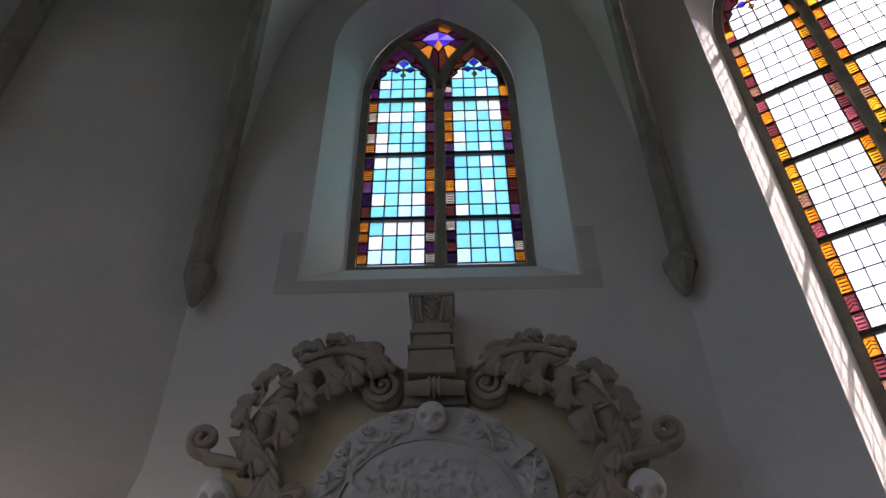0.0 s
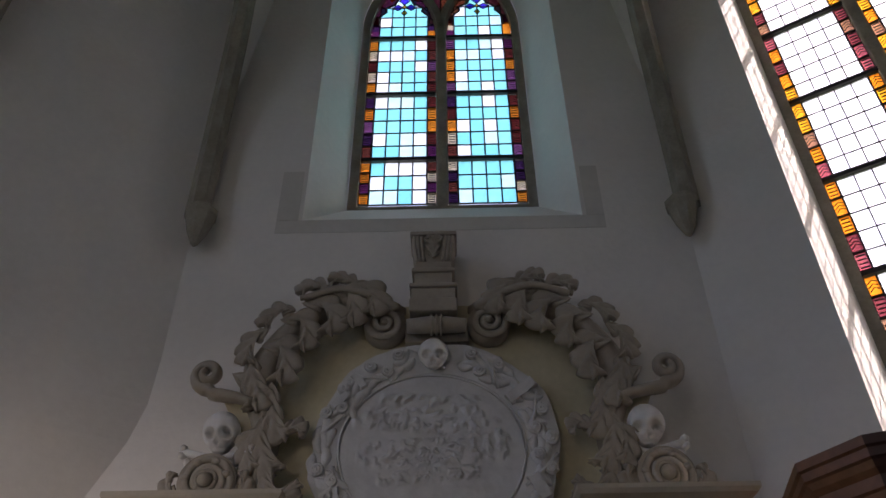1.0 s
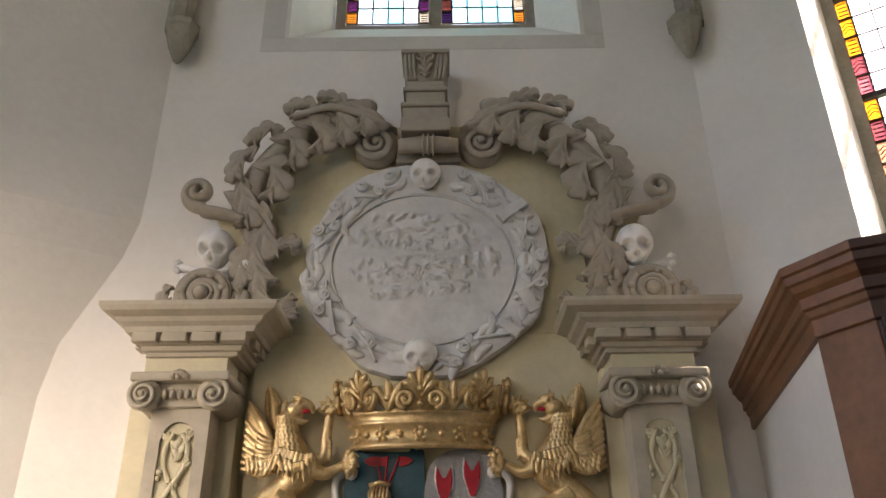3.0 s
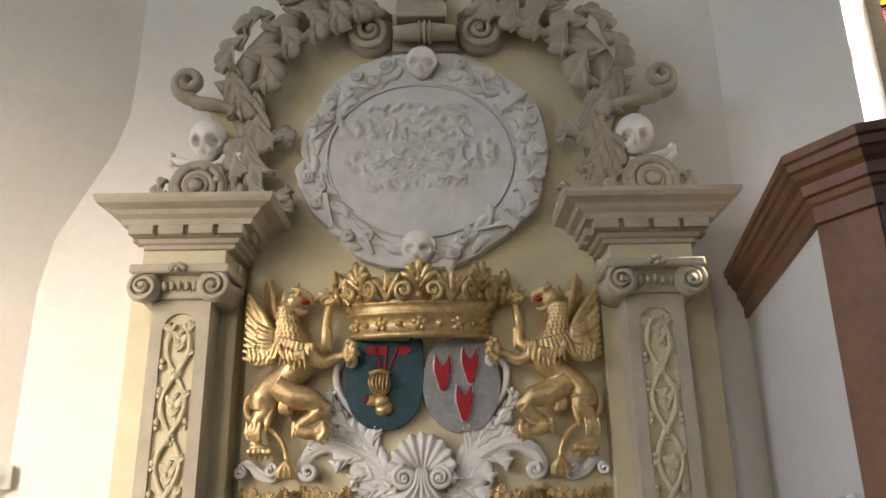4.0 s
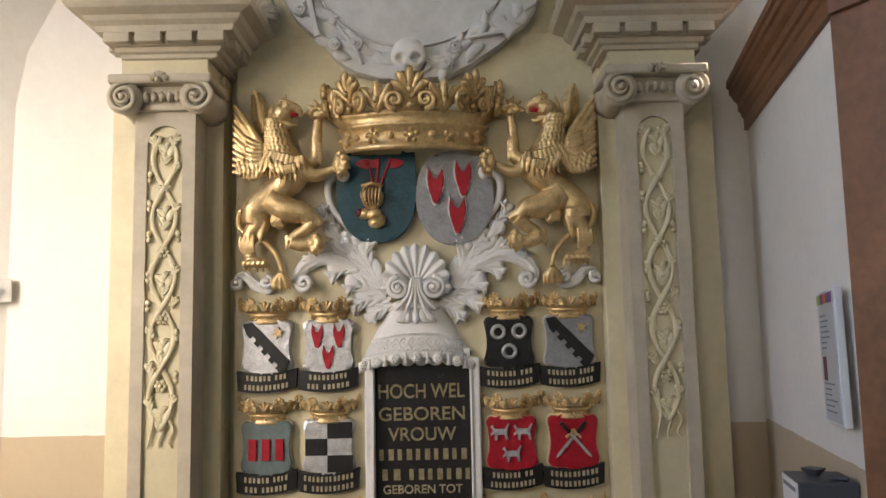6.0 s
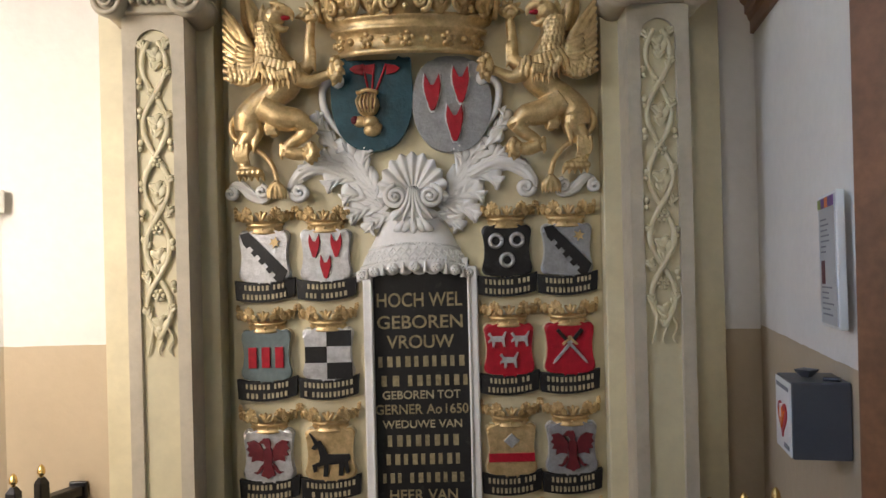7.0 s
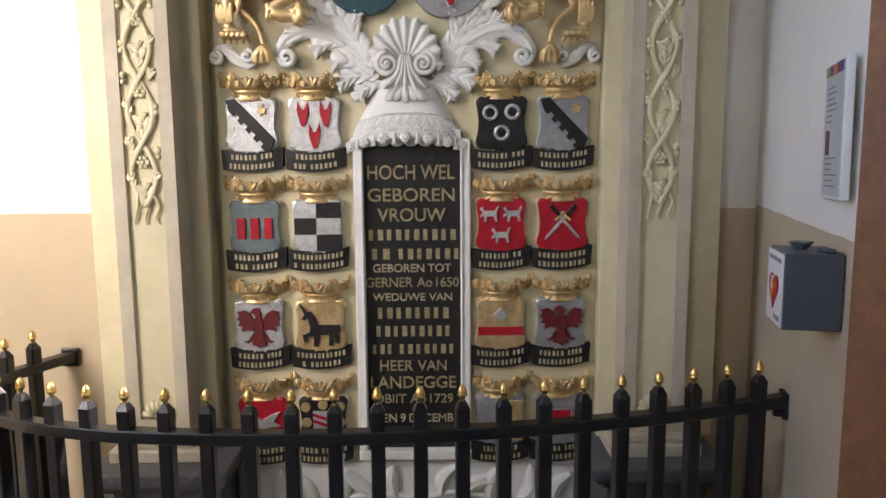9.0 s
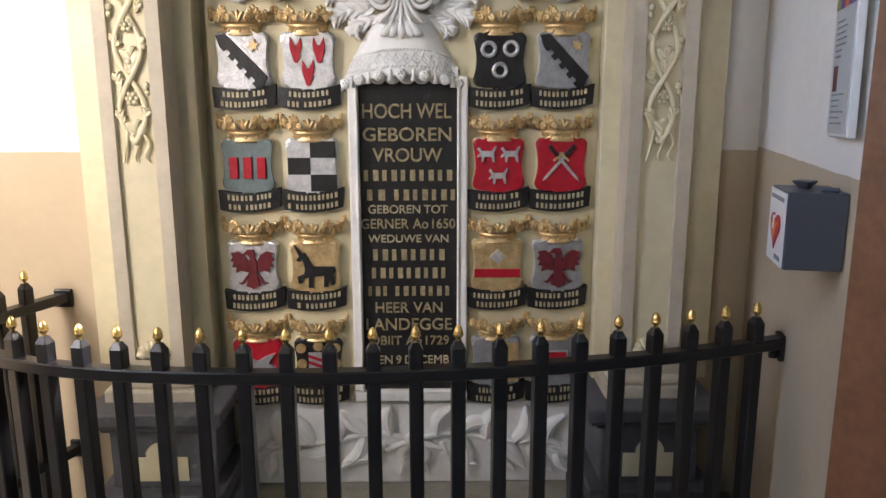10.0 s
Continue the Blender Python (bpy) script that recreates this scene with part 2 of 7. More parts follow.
def slab(bm, pts, y0, y1, bevel=0.0):
    """A plate with the outline pts (x, z), from y0 (back) to y1 (front, towards the camera)."""
    a = [bm.verts.new((x, y0, z)) for x, z in pts]
    b = [bm.verts.new((x, y1, z)) for x, z in pts]
    n = len(pts)
    fr = bm.faces.new(b)
    bm.faces.new(a[::-1])
    for i in range(n):
        bm.faces.new((a[i], a[(i + 1) % n], b[(i + 1) % n], b[i]))
    if bevel:
        bmesh.ops.bevel(bm, geom=list(fr.edges), offset=bevel, segments=2, affect="EDGES", profile=0.5)
    return bm


def tube(bm, pts, radii, sides=8, flat=1.0, cap=True):
    """A swept rod through pts; flat squeezes it across the wall."""
    pts = [Vector(p) for p in pts]
    rr = radii if isinstance(radii, (list, tuple)) else [radii] * len(pts)
    rings = []
    ref = Vector((0, 1, 0))
    for i, p in enumerate(pts):
        d = (pts[min(i + 1, len(pts) - 1)] - pts[max(i - 1, 0)]).normalized()
        a = d.cross(ref)
        if a.length < 0.05:
            a = d.cross(Vector((1, 0, 0)))
        a.normalize()
        b = d.cross(a).normalized()
        rings.append([bm.verts.new(p + a * math.cos(k * 2 * math.pi / sides) * rr[i] + b * math.sin(k * 2 * math.pi / sides) * rr[i] * flat) for k in range(sides)])
    for r, s in zip(rings, rings[1:]):
        for k in range(sides):
            bm.faces.new((r[k], r[(k + 1) % sides], s[(k + 1) % sides], s[k]))
    if cap:
        bm.faces.new(rings[0][::-1])
        bm.faces.new(rings[-1])
    return bm


def ball(bm, c, r, sub=2, rot=None):
    """An ellipsoid with radii r about c."""
    m = Matrix.Translation(c) @ (rot or Matrix()) @ Matrix.Diagonal((*r, 1))
    bmesh.ops.create_icosphere(bm, subdivisions=sub, radius=1.0, matrix=m)
    return bm


def lathe(bm, profile, c=(0, 0, 0), seg=20, a0=0.0, a1=2 * math.pi):
    """Turns a profile of (radius, height) about the upright through c."""
    full = abs(a1 - a0 - 2 * math.pi) < 1e-6
    k = seg if full else seg + 1
    rings = [[bm.verts.new((c[0] + r * math.cos(a0 + (a1 - a0) * i / seg), c[1] + r * math.sin(a0 + (a1 - a0) * i / seg), c[2] + h)) for i in range(k)] for r, h in profile]
    for r, s in zip(rings, rings[1:]):
        for i in range(k if full else k - 1):
            bm.faces.new((r[i], r[(i + 1) % k], s[(i + 1) % k], s[i]))
    return bm


def curve_pts(ctrl, n=24):
    """A smooth line through control points (any dimension)."""
    c = [np.array(p, float) for p in ctrl]
    c = [2 * c[0] - c[1]] + c + [2 * c[-1] - c[-2]]
    out = []
    m = len(c) - 3
    for k in range(n + 1):
        u = min(k / n * m, m - 1e-9)
        i, f = int(u), u - int(u)
        p0, p1, p2, p3 = c[i:i + 4]
        out.append(0.5 * (2 * p1 + (p2 - p0) * f + (2 * p0 - 5 * p1 + 4 * p2 - p3) * f * f + (3 * p1 - p0 - 3 * p2 + p3) * f ** 3))
    return out


def leaf(bm, ctrl, w, y, rise=0.03, lobes=4, depth=0.28, curl=0.02, nu=22, nv=8, ribs=True):
    """A carved acanthus leaf along a line of (x, z): lobed rim, hollowed sides, a midrib and a curling tip, lying on the plane y."""
    sp = curve_pts(ctrl, nu)
    grid = []
    for i, p in enumerate(sp):
        u = i / nu
        d = sp[min(i + 1, nu)] - sp[max(i - 1, 0)]
        d = d / (np.linalg.norm(d) + 1e-9)
        nrm = np.array((-d[1], d[0]))
        wide = w * (math.sin(math.pi * min(1, u * 0.9 + 0.1)) ** 0.7 * (1 - 0.25 * u) + 0.04)
        saw = (u * lobes) % 1.0
        rim = 1 - depth * 1.5 * abs(2 * saw - 1) ** 2.2
        row = []
        for j in range(nv + 1):
            v = 2 * j / nv - 1
            off = wide * v * (1 + (rim - 1) * max(0.0, abs(v) * 1.6 - 0.6))
            q = p + nrm * off + d * abs(v) * wide * 0.35
            h = rise * (1 - v * v) ** 0.5 * (0.35 + 0.65 * math.sin(math.pi * min(1, 0.15 + u * 0.85)))
            if ribs:
                h += rise * (0.26 * math.cos(v * math.pi * 3) - 0.3 * abs(v) * abs(2 * saw - 1) ** 3)
            h += curl * max(0, u - 0.6) ** 2 * 6
            row.append(bm.verts.new((q[0], y - h - 0.003, q[1])))
        grid.append(row)
    for r, s in zip(grid, grid[1:]):
        for j in range(nv):
            bm.faces.new((r[j], r[j + 1], s[j + 1], s[j]))
    rimv = grid[0] + [r[-1] for r in grid[1:]] + grid[-1][-2::-1] + [r[0] for r in grid[-2:0:-1]]
    back = [bm.verts.new((q.co.x, y + 0.004, q.co.z)) for q in rimv]
    for i in range(len(rimv)):
        k = (i + 1) % len(rimv)
        bm.faces.new((rimv[i], back[i], back[k], rimv[k]))
    return bm


def acanthus(bm, ctrl, w, y, rise=0.02, curl=0.02, pairs=3, sweep=1.05, deep=0.60, cut=0.11):
    """A broad carved acanthus leaf: rounded lobes parted by narrow slits, folds running from the midrib into each lobe, and a tip that curls out."""
    nu, nv = 12 * pairs + 8, 14
    sp = curve_pts(ctrl, nu)
    grid = []
    for i, p in enumerate(sp):
        u = i / nu
        d = sp[min(i + 2, nu)] - sp[max(i - 2, 0)]
        d = d / (np.linalg.norm(d) + 1e-9)
        nr = np.array((-d[1], d[0]))
        wide = w * (0.30 + 0.95 * math.sin(math.pi * min(1.0, 0.12 + 0.80 * u)) ** 0.9) * (1 - 0.30 * u ** 3)
        if u > 0.86:
            wide *= max(0.08, 1 - ((u - 0.86) / 0.15) ** 2)
        ph = (u * (pairs + 0.5) + 0.5) % 1.0
        slit = math.exp(-((min(ph, 1 - ph)) / cut) ** 2)
        row = []
        for j in range(nv + 1):
            v = 2 * j / nv - 1
            a = abs(v)
            rim = 1 - deep * slit * max(0.0, a - 0.2) / 0.8 + 0.05 * math.sin(u * 40 + v) * a ** 3
            q = p + nr * wide * v * rim + d * wide * (sweep * a + 0.25 * a * a)
            fold = 0.5 - 0.5 * math.cos(2 * math.pi * ph)
            h = rise * (0.30 + 0.75 * math.sin(math.pi * min(1.0, a * 0.72 + 0.12)) * (0.62 + 0.38 * fold))
            h += rise * 0.55 * math.exp(-(v / 0.11) ** 2) - rise * 0.9 * a ** 6 - rise * 0.28 * slit * min(1.0, a * 2)
            h += curl * (u ** 3 - 0.35 * max(0.0, u - 0.85) / 0.15) + curl * 0.25 * a * a * u
            row.append(bm.verts.new((q[0], y - h - 0.003, q[1])))
        grid.append(row)
    for r, t in zip(grid, grid[1:]):
        for j in range(nv):
            bm.faces.new((r[j], r[j + 1], t[j + 1], t[j]))
    rimv = grid[0] + [r[-1] for r in grid[1:]] + grid[-1][-2::-1] + [r[0] for r in grid[-2:0:-1]]
    mid = Vector((sp[nu // 2][0], 0, sp[nu // 2][1]))
    back = [bm.verts.new((q.co.x * 0.93 + mid.x * 0.07, max(q.co.y, y - curl * 0.4) + 0.006, q.co.z * 0.93 + mid.z * 0.07)) for q in rimv]
    for i in range(len(rimv)):
        k = (i + 1) % len(rimv)
        bm.faces.new((rimv[i], back[i], back[k], rimv[k]))
    return bm


def spiral(c, r, turns, y, side=1, start=0.0, rise=0.0, n=40, inner=0.12):
    """Points of a volute about c (x, z)."""
    out = []
    for i in range(n + 1):
        f = i / n
        a = start + side * turns * 2 * math.pi * f
        rr = r * (1 - (1 - inner) * f)
        out.append((c[0] + rr * math.cos(a), y - rise * f, c[1] + rr * math.sin(a)))
    return out


def arch_outline(hw, z0, spring, radius, n=14, cx=0.0):
    """A pointed opening: sill, jambs and two arcs."""
    pts = [(cx - hw, z0), (cx + hw, z0), (cx + hw, spring)]
    a_end = math.acos((radius - hw) / radius)
    right = [(cx + hw - radius + radius * math.cos(a_end * i / n), spring + radius * math.sin(a_end * i / n)) for i in range(1, n + 1)]
    left = [(2 * cx - x, z) for x, z in right[-2::-1]]
    return pts + right + left + [(cx - hw, spring)]


# ---- the apse ----
CX = 0.049            # middle of the end wall
HALF = 1.165          # half an apse wall's width
TOP = 7.9
AL, AR = -1.116, 1.213
TURN = math.atan2(0.518, 0.856)
OUT = arch_outline(0.675, 4.10, 6.05, 0.95)
INN = arch_outline(0.51, 4.37, 5.93, 1.0)


def wall_with_window(name, m, z0=0.0, x0=-HALF, x1=HALF, drop=0.0, wide=1.0, thick=0.55):
    """One wall of the apse with a splayed pointed window through it."""
    bm = bmesh.new()
    n = len(OUT)
    outer, inner = [[(x, z - (drop if z < 4.5 else 0)) for x, z in o] for o in ([(x * wide, z) for x, z in OUT], INN)]
    rect = [bm.verts.new(p) for p in ((x0, 0, z0), (x1, 0, z0), (x1, 0, TOP), (x0, 0, TOP))]
    a = [bm.verts.new((x, 0, z)) for x, z in outer]
    edges = [bm.edges.new((rect[i], rect[(i + 1) % 4])) for i in range(4)] + [bm.edges.new((a[i], a[(i + 1) % n])) for i in range(n)]
    bmesh.ops.triangle_fill(bm, edges=edges, use_beauty=True)
    b = [bm.verts.new((x, 0.25, z)) for x, z in inner]
    zm = min(z for x, z in inner)
    c = [bm.verts.new((x * 1.4, thick, z + (0.22 if z > 5.9 else -0.25 if z < zm + 0.01 else 0.0))) for x, z in inner]
    for r, s in ((a, b), (b, c)):
        for i in range(n):
            bm.faces.new((r[i], r[(i + 1) % n], s[(i + 1) % n], s[i]))
    rb = [bm.verts.new((v.co.x, thick, v.co.z)) for v in rect]
    edges = [bm.edges.new((rb[i], rb[(i + 1) % 4])) for i in range(4)] + [e for e in bm.edges if e.verts[0] in c and e.verts[1] in c]
    bmesh.ops.triangle_fill(bm, edges=edges, use_beauty=True)
    for i in range(4):
        bm.faces.new((rect[i], rect[(i + 1) % 4], rb[(i + 1) % 4], rb[i]))
    ob = part(name, bm, PLASTER)
    ob.matrix_world = m
    return tagged(ob, "white limewashed plaster wall, beige below, splayed pointed window", "wall", kind="structure")


M_BACK = Matrix.Translation((CX, 0, 0))
RS = 1.065            # where the side window's middle lies along its wall
M_RIGHT = Matrix.Translation((AR + RS * 0.856, -RS * 0.518, 0)) @ Matrix.Rotation(-TURN, 4, "Z")
wall_with_window("wall_north", M_BACK, x0=-1.60)
wall_with_window("wall_east", M_RIGHT, x0=-RS, x1=HALF + 0.3, drop=1.65, wide=0.885, thick=0.32)


# left wall: above, the slanting apse wall; below about 2.9 m it steps back in a sloping splay
def left_wall():
    rows = [(-1.387, 0.0), (-1.387, 2.20), (-1.385, 2.42), (-1.35, 2.62), (-1.26, 2.80), (-1.17, 2.98), (-1.125, 3.14), (-1.116, 3.34), (-1.116, TOP)]
    bm = bmesh.new()
    front, back = [], []
    for x, z in rows:
        front.append([bm.verts.new((x - 0.856 * s, -0.518 * s + (0.02 if s == 0 else 0), z)) for s in (0, 0.7, 1.4, 2.33)])
        back.append([bm.verts.new((-1.5 - 0.856 * s - 0.3, -0.518 * s + 0.45, z)) for s in (0, 2.33)])
    for r, s in zip(front, front[1:]):
        for i in range(3):
            bm.faces.new((r[i], r[i + 1], s[i + 1], s[i]))
    for r, s in zip(back, back[1:]):
        bm.faces.new((r[0], r[1], s[1], s[0]))
    for i in range(len(rows) - 1):
        bm.faces.new((front[i][0], front[i + 1][0], back[i + 1][0], back[i][0]))
        bm.faces.new((front[i][-1], front[i + 1][-1], back[i + 1][-1], back[i][-1]))
    ob = part("wall_west", bm, PLASTER)
    return tagged(ob, "white limewashed plaster wall with sloping splay, beige below", "wall", kind="structure")


left_wall()


def plain_wall(name, p, q, holes=()):
    """A plain wall between two plan points, closing the choir out of sight, with tall openings."""
    p, q = Vector(p), Vector(q)
    ln = (q - p).length
    bm = bmesh.new()
    cuts = sorted(holes)
    x = 0.0
    for a, b in cuts:
        box(bm, x, a, 0, 0.4, 0, TOP)
        box(bm, a, b, 0, 0.4, 0, 1.6)
        box(bm, a, b, 0, 0.4, 6.4, TOP)
        x = b
    box(bm, x, ln, 0, 0.4, 0, TOP)
    ob = part(name, bm, PLASTER)
    d = (q - p).normalized()
    ob.matrix_world = Matrix.Translation((p.x, p.y, 0)) @ Matrix.Rotation(math.atan2(d.y, d.x), 4, "Z")
    return tagged(ob, "white limewashed plaster choir wall", "wall", kind="structure")


# the first west opening is added for the rear fill lamp
plain_wall("wall_choir_west", (-2.75, -9.0, 0), (-2.42, -0.85, 0), [(1.3, 2.9), (6.1, 7.5)])
plain_wall("wall_choir_east", (3.21, -1.2, 0), (3.9, -9.0, 0))
plain_wall("wall_south", (3.9, -9.0, 0), (-3.9, -9.0, 0))

fl = part("floor", box(bmesh.new(), -4.4, 4.4, -9.4, 0.5, -0.2, 0.0), FLOOR)
tagged(fl, "worn grey stone church floor", "floor", kind="structure")
ground = part("ground", box(bmesh.new(), -400, 400, -400, 400, -0.5, -0.21), mat("grass_ground", (0.07, 0.10, 0.04), 0.9, vary=0.3, scale=0.4, grain=6))
tagged(ground, "green churchyard lawn outside", "ground", kind="structure")
bm = box(bmesh.new(), -4.4, 4.4, -9.4, -1.4, TOP, TOP + 0.3)
box(bm, -4.4, 3.2, -1.4, 0.6, TOP, TOP + 0.3)
ce = part("ceiling", bm, PLASTER_PLAIN)
tagged(ce, "white plastered vault", "ceiling", kind="structure")

# grey strips round the window's foot, shade put in as colour
bm = bmesh.new()
box(bm, CX - 0.80, CX + 0.78, -0.0025, 0.004, 4.02, 4.098)
box(bm, CX - 0.80, CX - 0.695, -0.0025, 0.004, 4.1, 4.42)
box(bm, CX + 0.695, CX + 0.78, -0.0025, 0.004, 4.1, 4.42)
tagged(part("window_shade_band", bm, SHADOW_BAND), "grey band standing in for shade round the window's foot", "trim", kind="structure")


# vault: ribs rise from corbels in the corners, with plaster webs to the walls
def vault_corner(name, sx, corner):
    rib = curve_pts([(corner, -0.07, 4.10), (corner + sx * 0.0, -0.09, 4.75), (corner + sx * 0.045, -0.22, 5.35), (corner + sx * 0.15, -0.52, 6.1), (corner + sx * 0.38, -0.95, 6.8), (CX, -1.5, 7.45)], 26)
    bm = bmesh.new()
    prof = [(-0.056, 0.10), (-0.056, 0.0), (-0.036, -0.02), (-0.024, -0.062), (0.024, -0.062), (0.036, -0.02), (0.056, 0.0), (0.056, 0.10)]
    rings = []
    out = Vector((-sx * 0.32, 0.95, 0)).normalized()
    side = Vector((out.y, -out.x, 0))
    for i, p in enumerate(rib):
        p = Vector(p)
        rings.append([bm.verts.new(p + side * a + out * b) for a, b in prof])
    for r, s in zip(rings, rings[1:]):
        for i in range(len(prof) - 1):
            bm.faces.new((r[i], r[i + 1], s[i + 1], s[i]))
    bm.faces.new(rings[0][::-1])
    tagged(part(name + "_rib", bm, STONE), "grey sandstone vault rib with moulded edge", "vault rib", kind="structure")
    bm = bmesh.new()
    arch = curve_pts([(corner + sx * 0.02, 0.0, 4.72), (corner + sx * 0.08, 0.0, 5.5), (corner + sx * 0.22, 0, 6.4), (corner + sx * 0.6, 0, 7.1), (CX, 0, 7.45)], 26)
    grid = []
    for i in range(4, 27):
        a, b = Vector(rib[i]) + out * 0.06, Vector(arch[i])
        grid.append([bm.verts.new(a.lerp(b, k / 5) + Vector((0, 0, 0.05 * math.sin(math.pi * k / 5)))) for k in range(6)])
    for r, s in zip(grid, grid[1:]):
        for k in range(5):
            bm.faces.new((r[k], r[k + 1], s[k + 1], s[k]))
    tagged(part(name + "_web", bm, PLASTER_PLAIN, smooth=True), "white plastered vault web", "vault", kind="structure")


vault_corner("vault_west", 1, AL)
vault_corner("vault_east", -1, AR)
bm = bmesh.new()
tube(bm, [(-2.12, -0.66, 4.2), (-2.1, -0.68, 5.2), (-2.0, -0.8, 6.2), (-1.7, -1.1, 7.2)], 0.07, 8)
tagged(part("vault_rib", bm, STONE), "grey sandstone vault rib", "vault rib", kind="structure")


def corbel(x, y):
    t = thing("corbel", "grey sandstone pointed corbel under vault rib", "corbel", group="corbels")
    t.location = (x, y, 4.04)
    bm = bmesh.new()
    lathe(bm, [(0.0, -0.145), (0.018, -0.128), (0.05, -0.05), (0.072, 0.03)], seg=8)
    part("drop", bm, STONE, t)
    bm = bmesh.new()
    lathe(bm, [(0.072, 0.03), (0.080, 0.042), (0.080, 0.068), (0.068, 0.08), (0.0, 0.08)], seg=8)
    part("cap", bm, STONE, t)
    return t


corbel(AL + 0.02, -0.07)
corbel(AR - 0.03, -0.07)


# ---- windows ----
def stained_window(name, m, field, border, label, more=0, deep=0.34):
    w = thing(name, label, "window", kind="structure")
    w.matrix_world = m
    Y = 0.29
    # stone tracery
    bm = bmesh.new()
    low = 0.55 * more
    ring = [(x, z - (low if z < 4.5 else 0)) for x, z in INN]
    inner = [(x * 0.90, z - (low if z < 4.5 else 0)) for x, z in arch_outline(0.51, 4.395, 5.93, 1.0)]
    a = [bm.verts.new((x, 0.252, z)) for x, z in ring]
    b = [bm.verts.new((x * 1.0, 0.252, z - (0.055 if z > 5.94 else 0))) for x, z in inner]
    c = [bm.verts.new((v.co.x, deep, v.co.z)) for v in b]
    for r, s in ((a, b), (b, c)):
        for i in range(len(r)):
            k = (i + 1) % len(r)
            bm.faces.new((r[i], r[k], s[k], s[i]))
    part("window_frame", bm, STONE, w, "grey sandstone frame")
    bm = bmesh.new()
    slab(bm, [(-0.034, 4.38 - low), (0.034, 4.38 - low), (0.034, 5.95), (-0.034, 5.95)], deep + 0.002, 0.255 if deep > 0.32 else 0.265, 0.014)
    part("mullion", bm, STONE, w, "grey sandstone mullion")
    for s in (-1, 1):
        bm = bmesh.new()
        ctrl = [(s * 0.0, 0.30, 5.90), (s * 0.02, 0.30, 6.08), (s * 0.075, 0.30, 6.26), (s * 0.16, 0.30, 6.42), (s * 0.27, 0.30, 6.55)]
        tube(bm, curve_pts(ctrl, 14), 0.042, 6)
        part("tracery_bar", bm, STONE, w, "grey sandstone tracery")
    zbars = [4.395 - low] + [4.765 - 0.55 * k for k in range(more, 0, -1)] + [4.765, 5.315, 5.86]
    nrow = [3] + [5] * (more + 2)
    pane_me = {}
    cw = 0.0026 if more else 0.004

    def piece(pname, wd, ht, x, z, material):
        key = (round(wd, 4), round(ht, 4), material.name)
        if key not in pane_me:
            b2 = bmesh.new()
            b2.faces.new([b2.verts.new(p) for p in ((-wd / 2, 0, -ht / 2), (wd / 2, 0, -ht / 2), (wd / 2, 0, ht / 2), (-wd / 2, 0, ht / 2))])
            me = bpy.data.meshes.new(pname)
            b2.to_mesh(me)
            b2.free()
            me.materials.append(material)
            pane_me[key] = me
        ob = new(pname, pane_me[key])
        ob.parent = w
        ob.location = (x, Y, z)

    def shard(pname, pts, material, dy):
        b2 = bmesh.new()
        b2.faces.new([b2.verts.new((x, Y + dy, z)) for x, z in pts])
        part(pname, b2, material, w)

    lat = bmesh.new()
    for s in (-1, 1):
        cx = s * 0.245
        x0, x1 = cx - 0.158, cx + 0.158
        for k in range(3 + more):
            za, zb = zbars[k] + 0.012, zbars[k + 1] - 0.012
            if k == 0:
                za += 0.03
            hh = (zb - za) / nrow[k]
            ww = (x1 - x0) / 4
            for r in range(nrow[k]):
                for q in range(4):
                    piece("pane", ww - 0.005, hh - 0.005, x0 + ww * (q + 0.5), za + hh * (r + 0.5), field)
                box(lat, x0, x1, Y - 0.0035, Y + 0.0025, za + hh * r - cw, za + hh * r + cw)
            for q in range(5):
                box(lat, x0 + ww * q - cw, x0 + ww * q + cw, Y - 0.0035, Y + 0.0025, za, zb)
            # border quarries
            nb = 5 if k else 4
            for side in (-1, 1):
                bx = cx + side * (0.158 + 0.029)
                bh = (zb - za) / nb
                for r in range(nb):
                    piece("border_pane", 0.048, bh - 0.008, bx, za + bh * (r + 0.5), border)
                    box(lat, bx - 0.028, bx + 0.028, Y - 0.007, Y + 0.007, za + bh * r - 0.005, za + bh * r + 0.005)
                    if (r + k) % 2 == 0:
                        for q in range(4):
                            box(lat, bx - 0.018, bx + 0.018, Y - 0.0065, Y - 0.003, za + bh * (r + 0.2 + 0.2 * q) - 0.003, za + bh * (r + 0.2 + 0.2 * q) + 0.003)
                    else:
                        for q in range(3):
                            tube(lat, [(bx - 0.02, Y - 0.005, za + bh * (r + 0.2 + 0.2 * q)), (bx, Y - 0.005, za + bh * (r + 0.4 + 0.18 * q)), (bx + 0.02, Y - 0.005, za + bh * (r + 0.3 + 0.18 * q))], 0.003, 4)
                for e in (-1, 1):
                    box(lat, bx + e * 0.026 - 0.003, bx + e * 0.026 + 0.003, Y - 0.007, Y + 0.007, za, zb)
        for k in range(5):
            piece("border_pane", 0.06, 0.022, x0 + 0.064 * (k + 0.5), 4.412 - low, border)
        # head of the light: clear rows under a cusped head, dark spandrels, a violet and amber pendant
        for r in range(4):
            for q in range(4) if r < 3 else (1, 2):
                piece("pane", 0.079, 0.105, x0 + 0.079 * (q + 0.5), 5.9375 + 0.105 * r, field)
            box(lat, x0, x1, Y - 0.0035, Y + 0.0025, 5.885 + 0.105 * r - 0.004, 5.885 + 0.105 * r + 0.004)
        for q in range(5):
            box(lat, x0 + 0.079 * q - 0.004, x0 + 0.079 * q + 0.004, Y - 0.0035, Y + 0.0025, 5.875, 6.20)
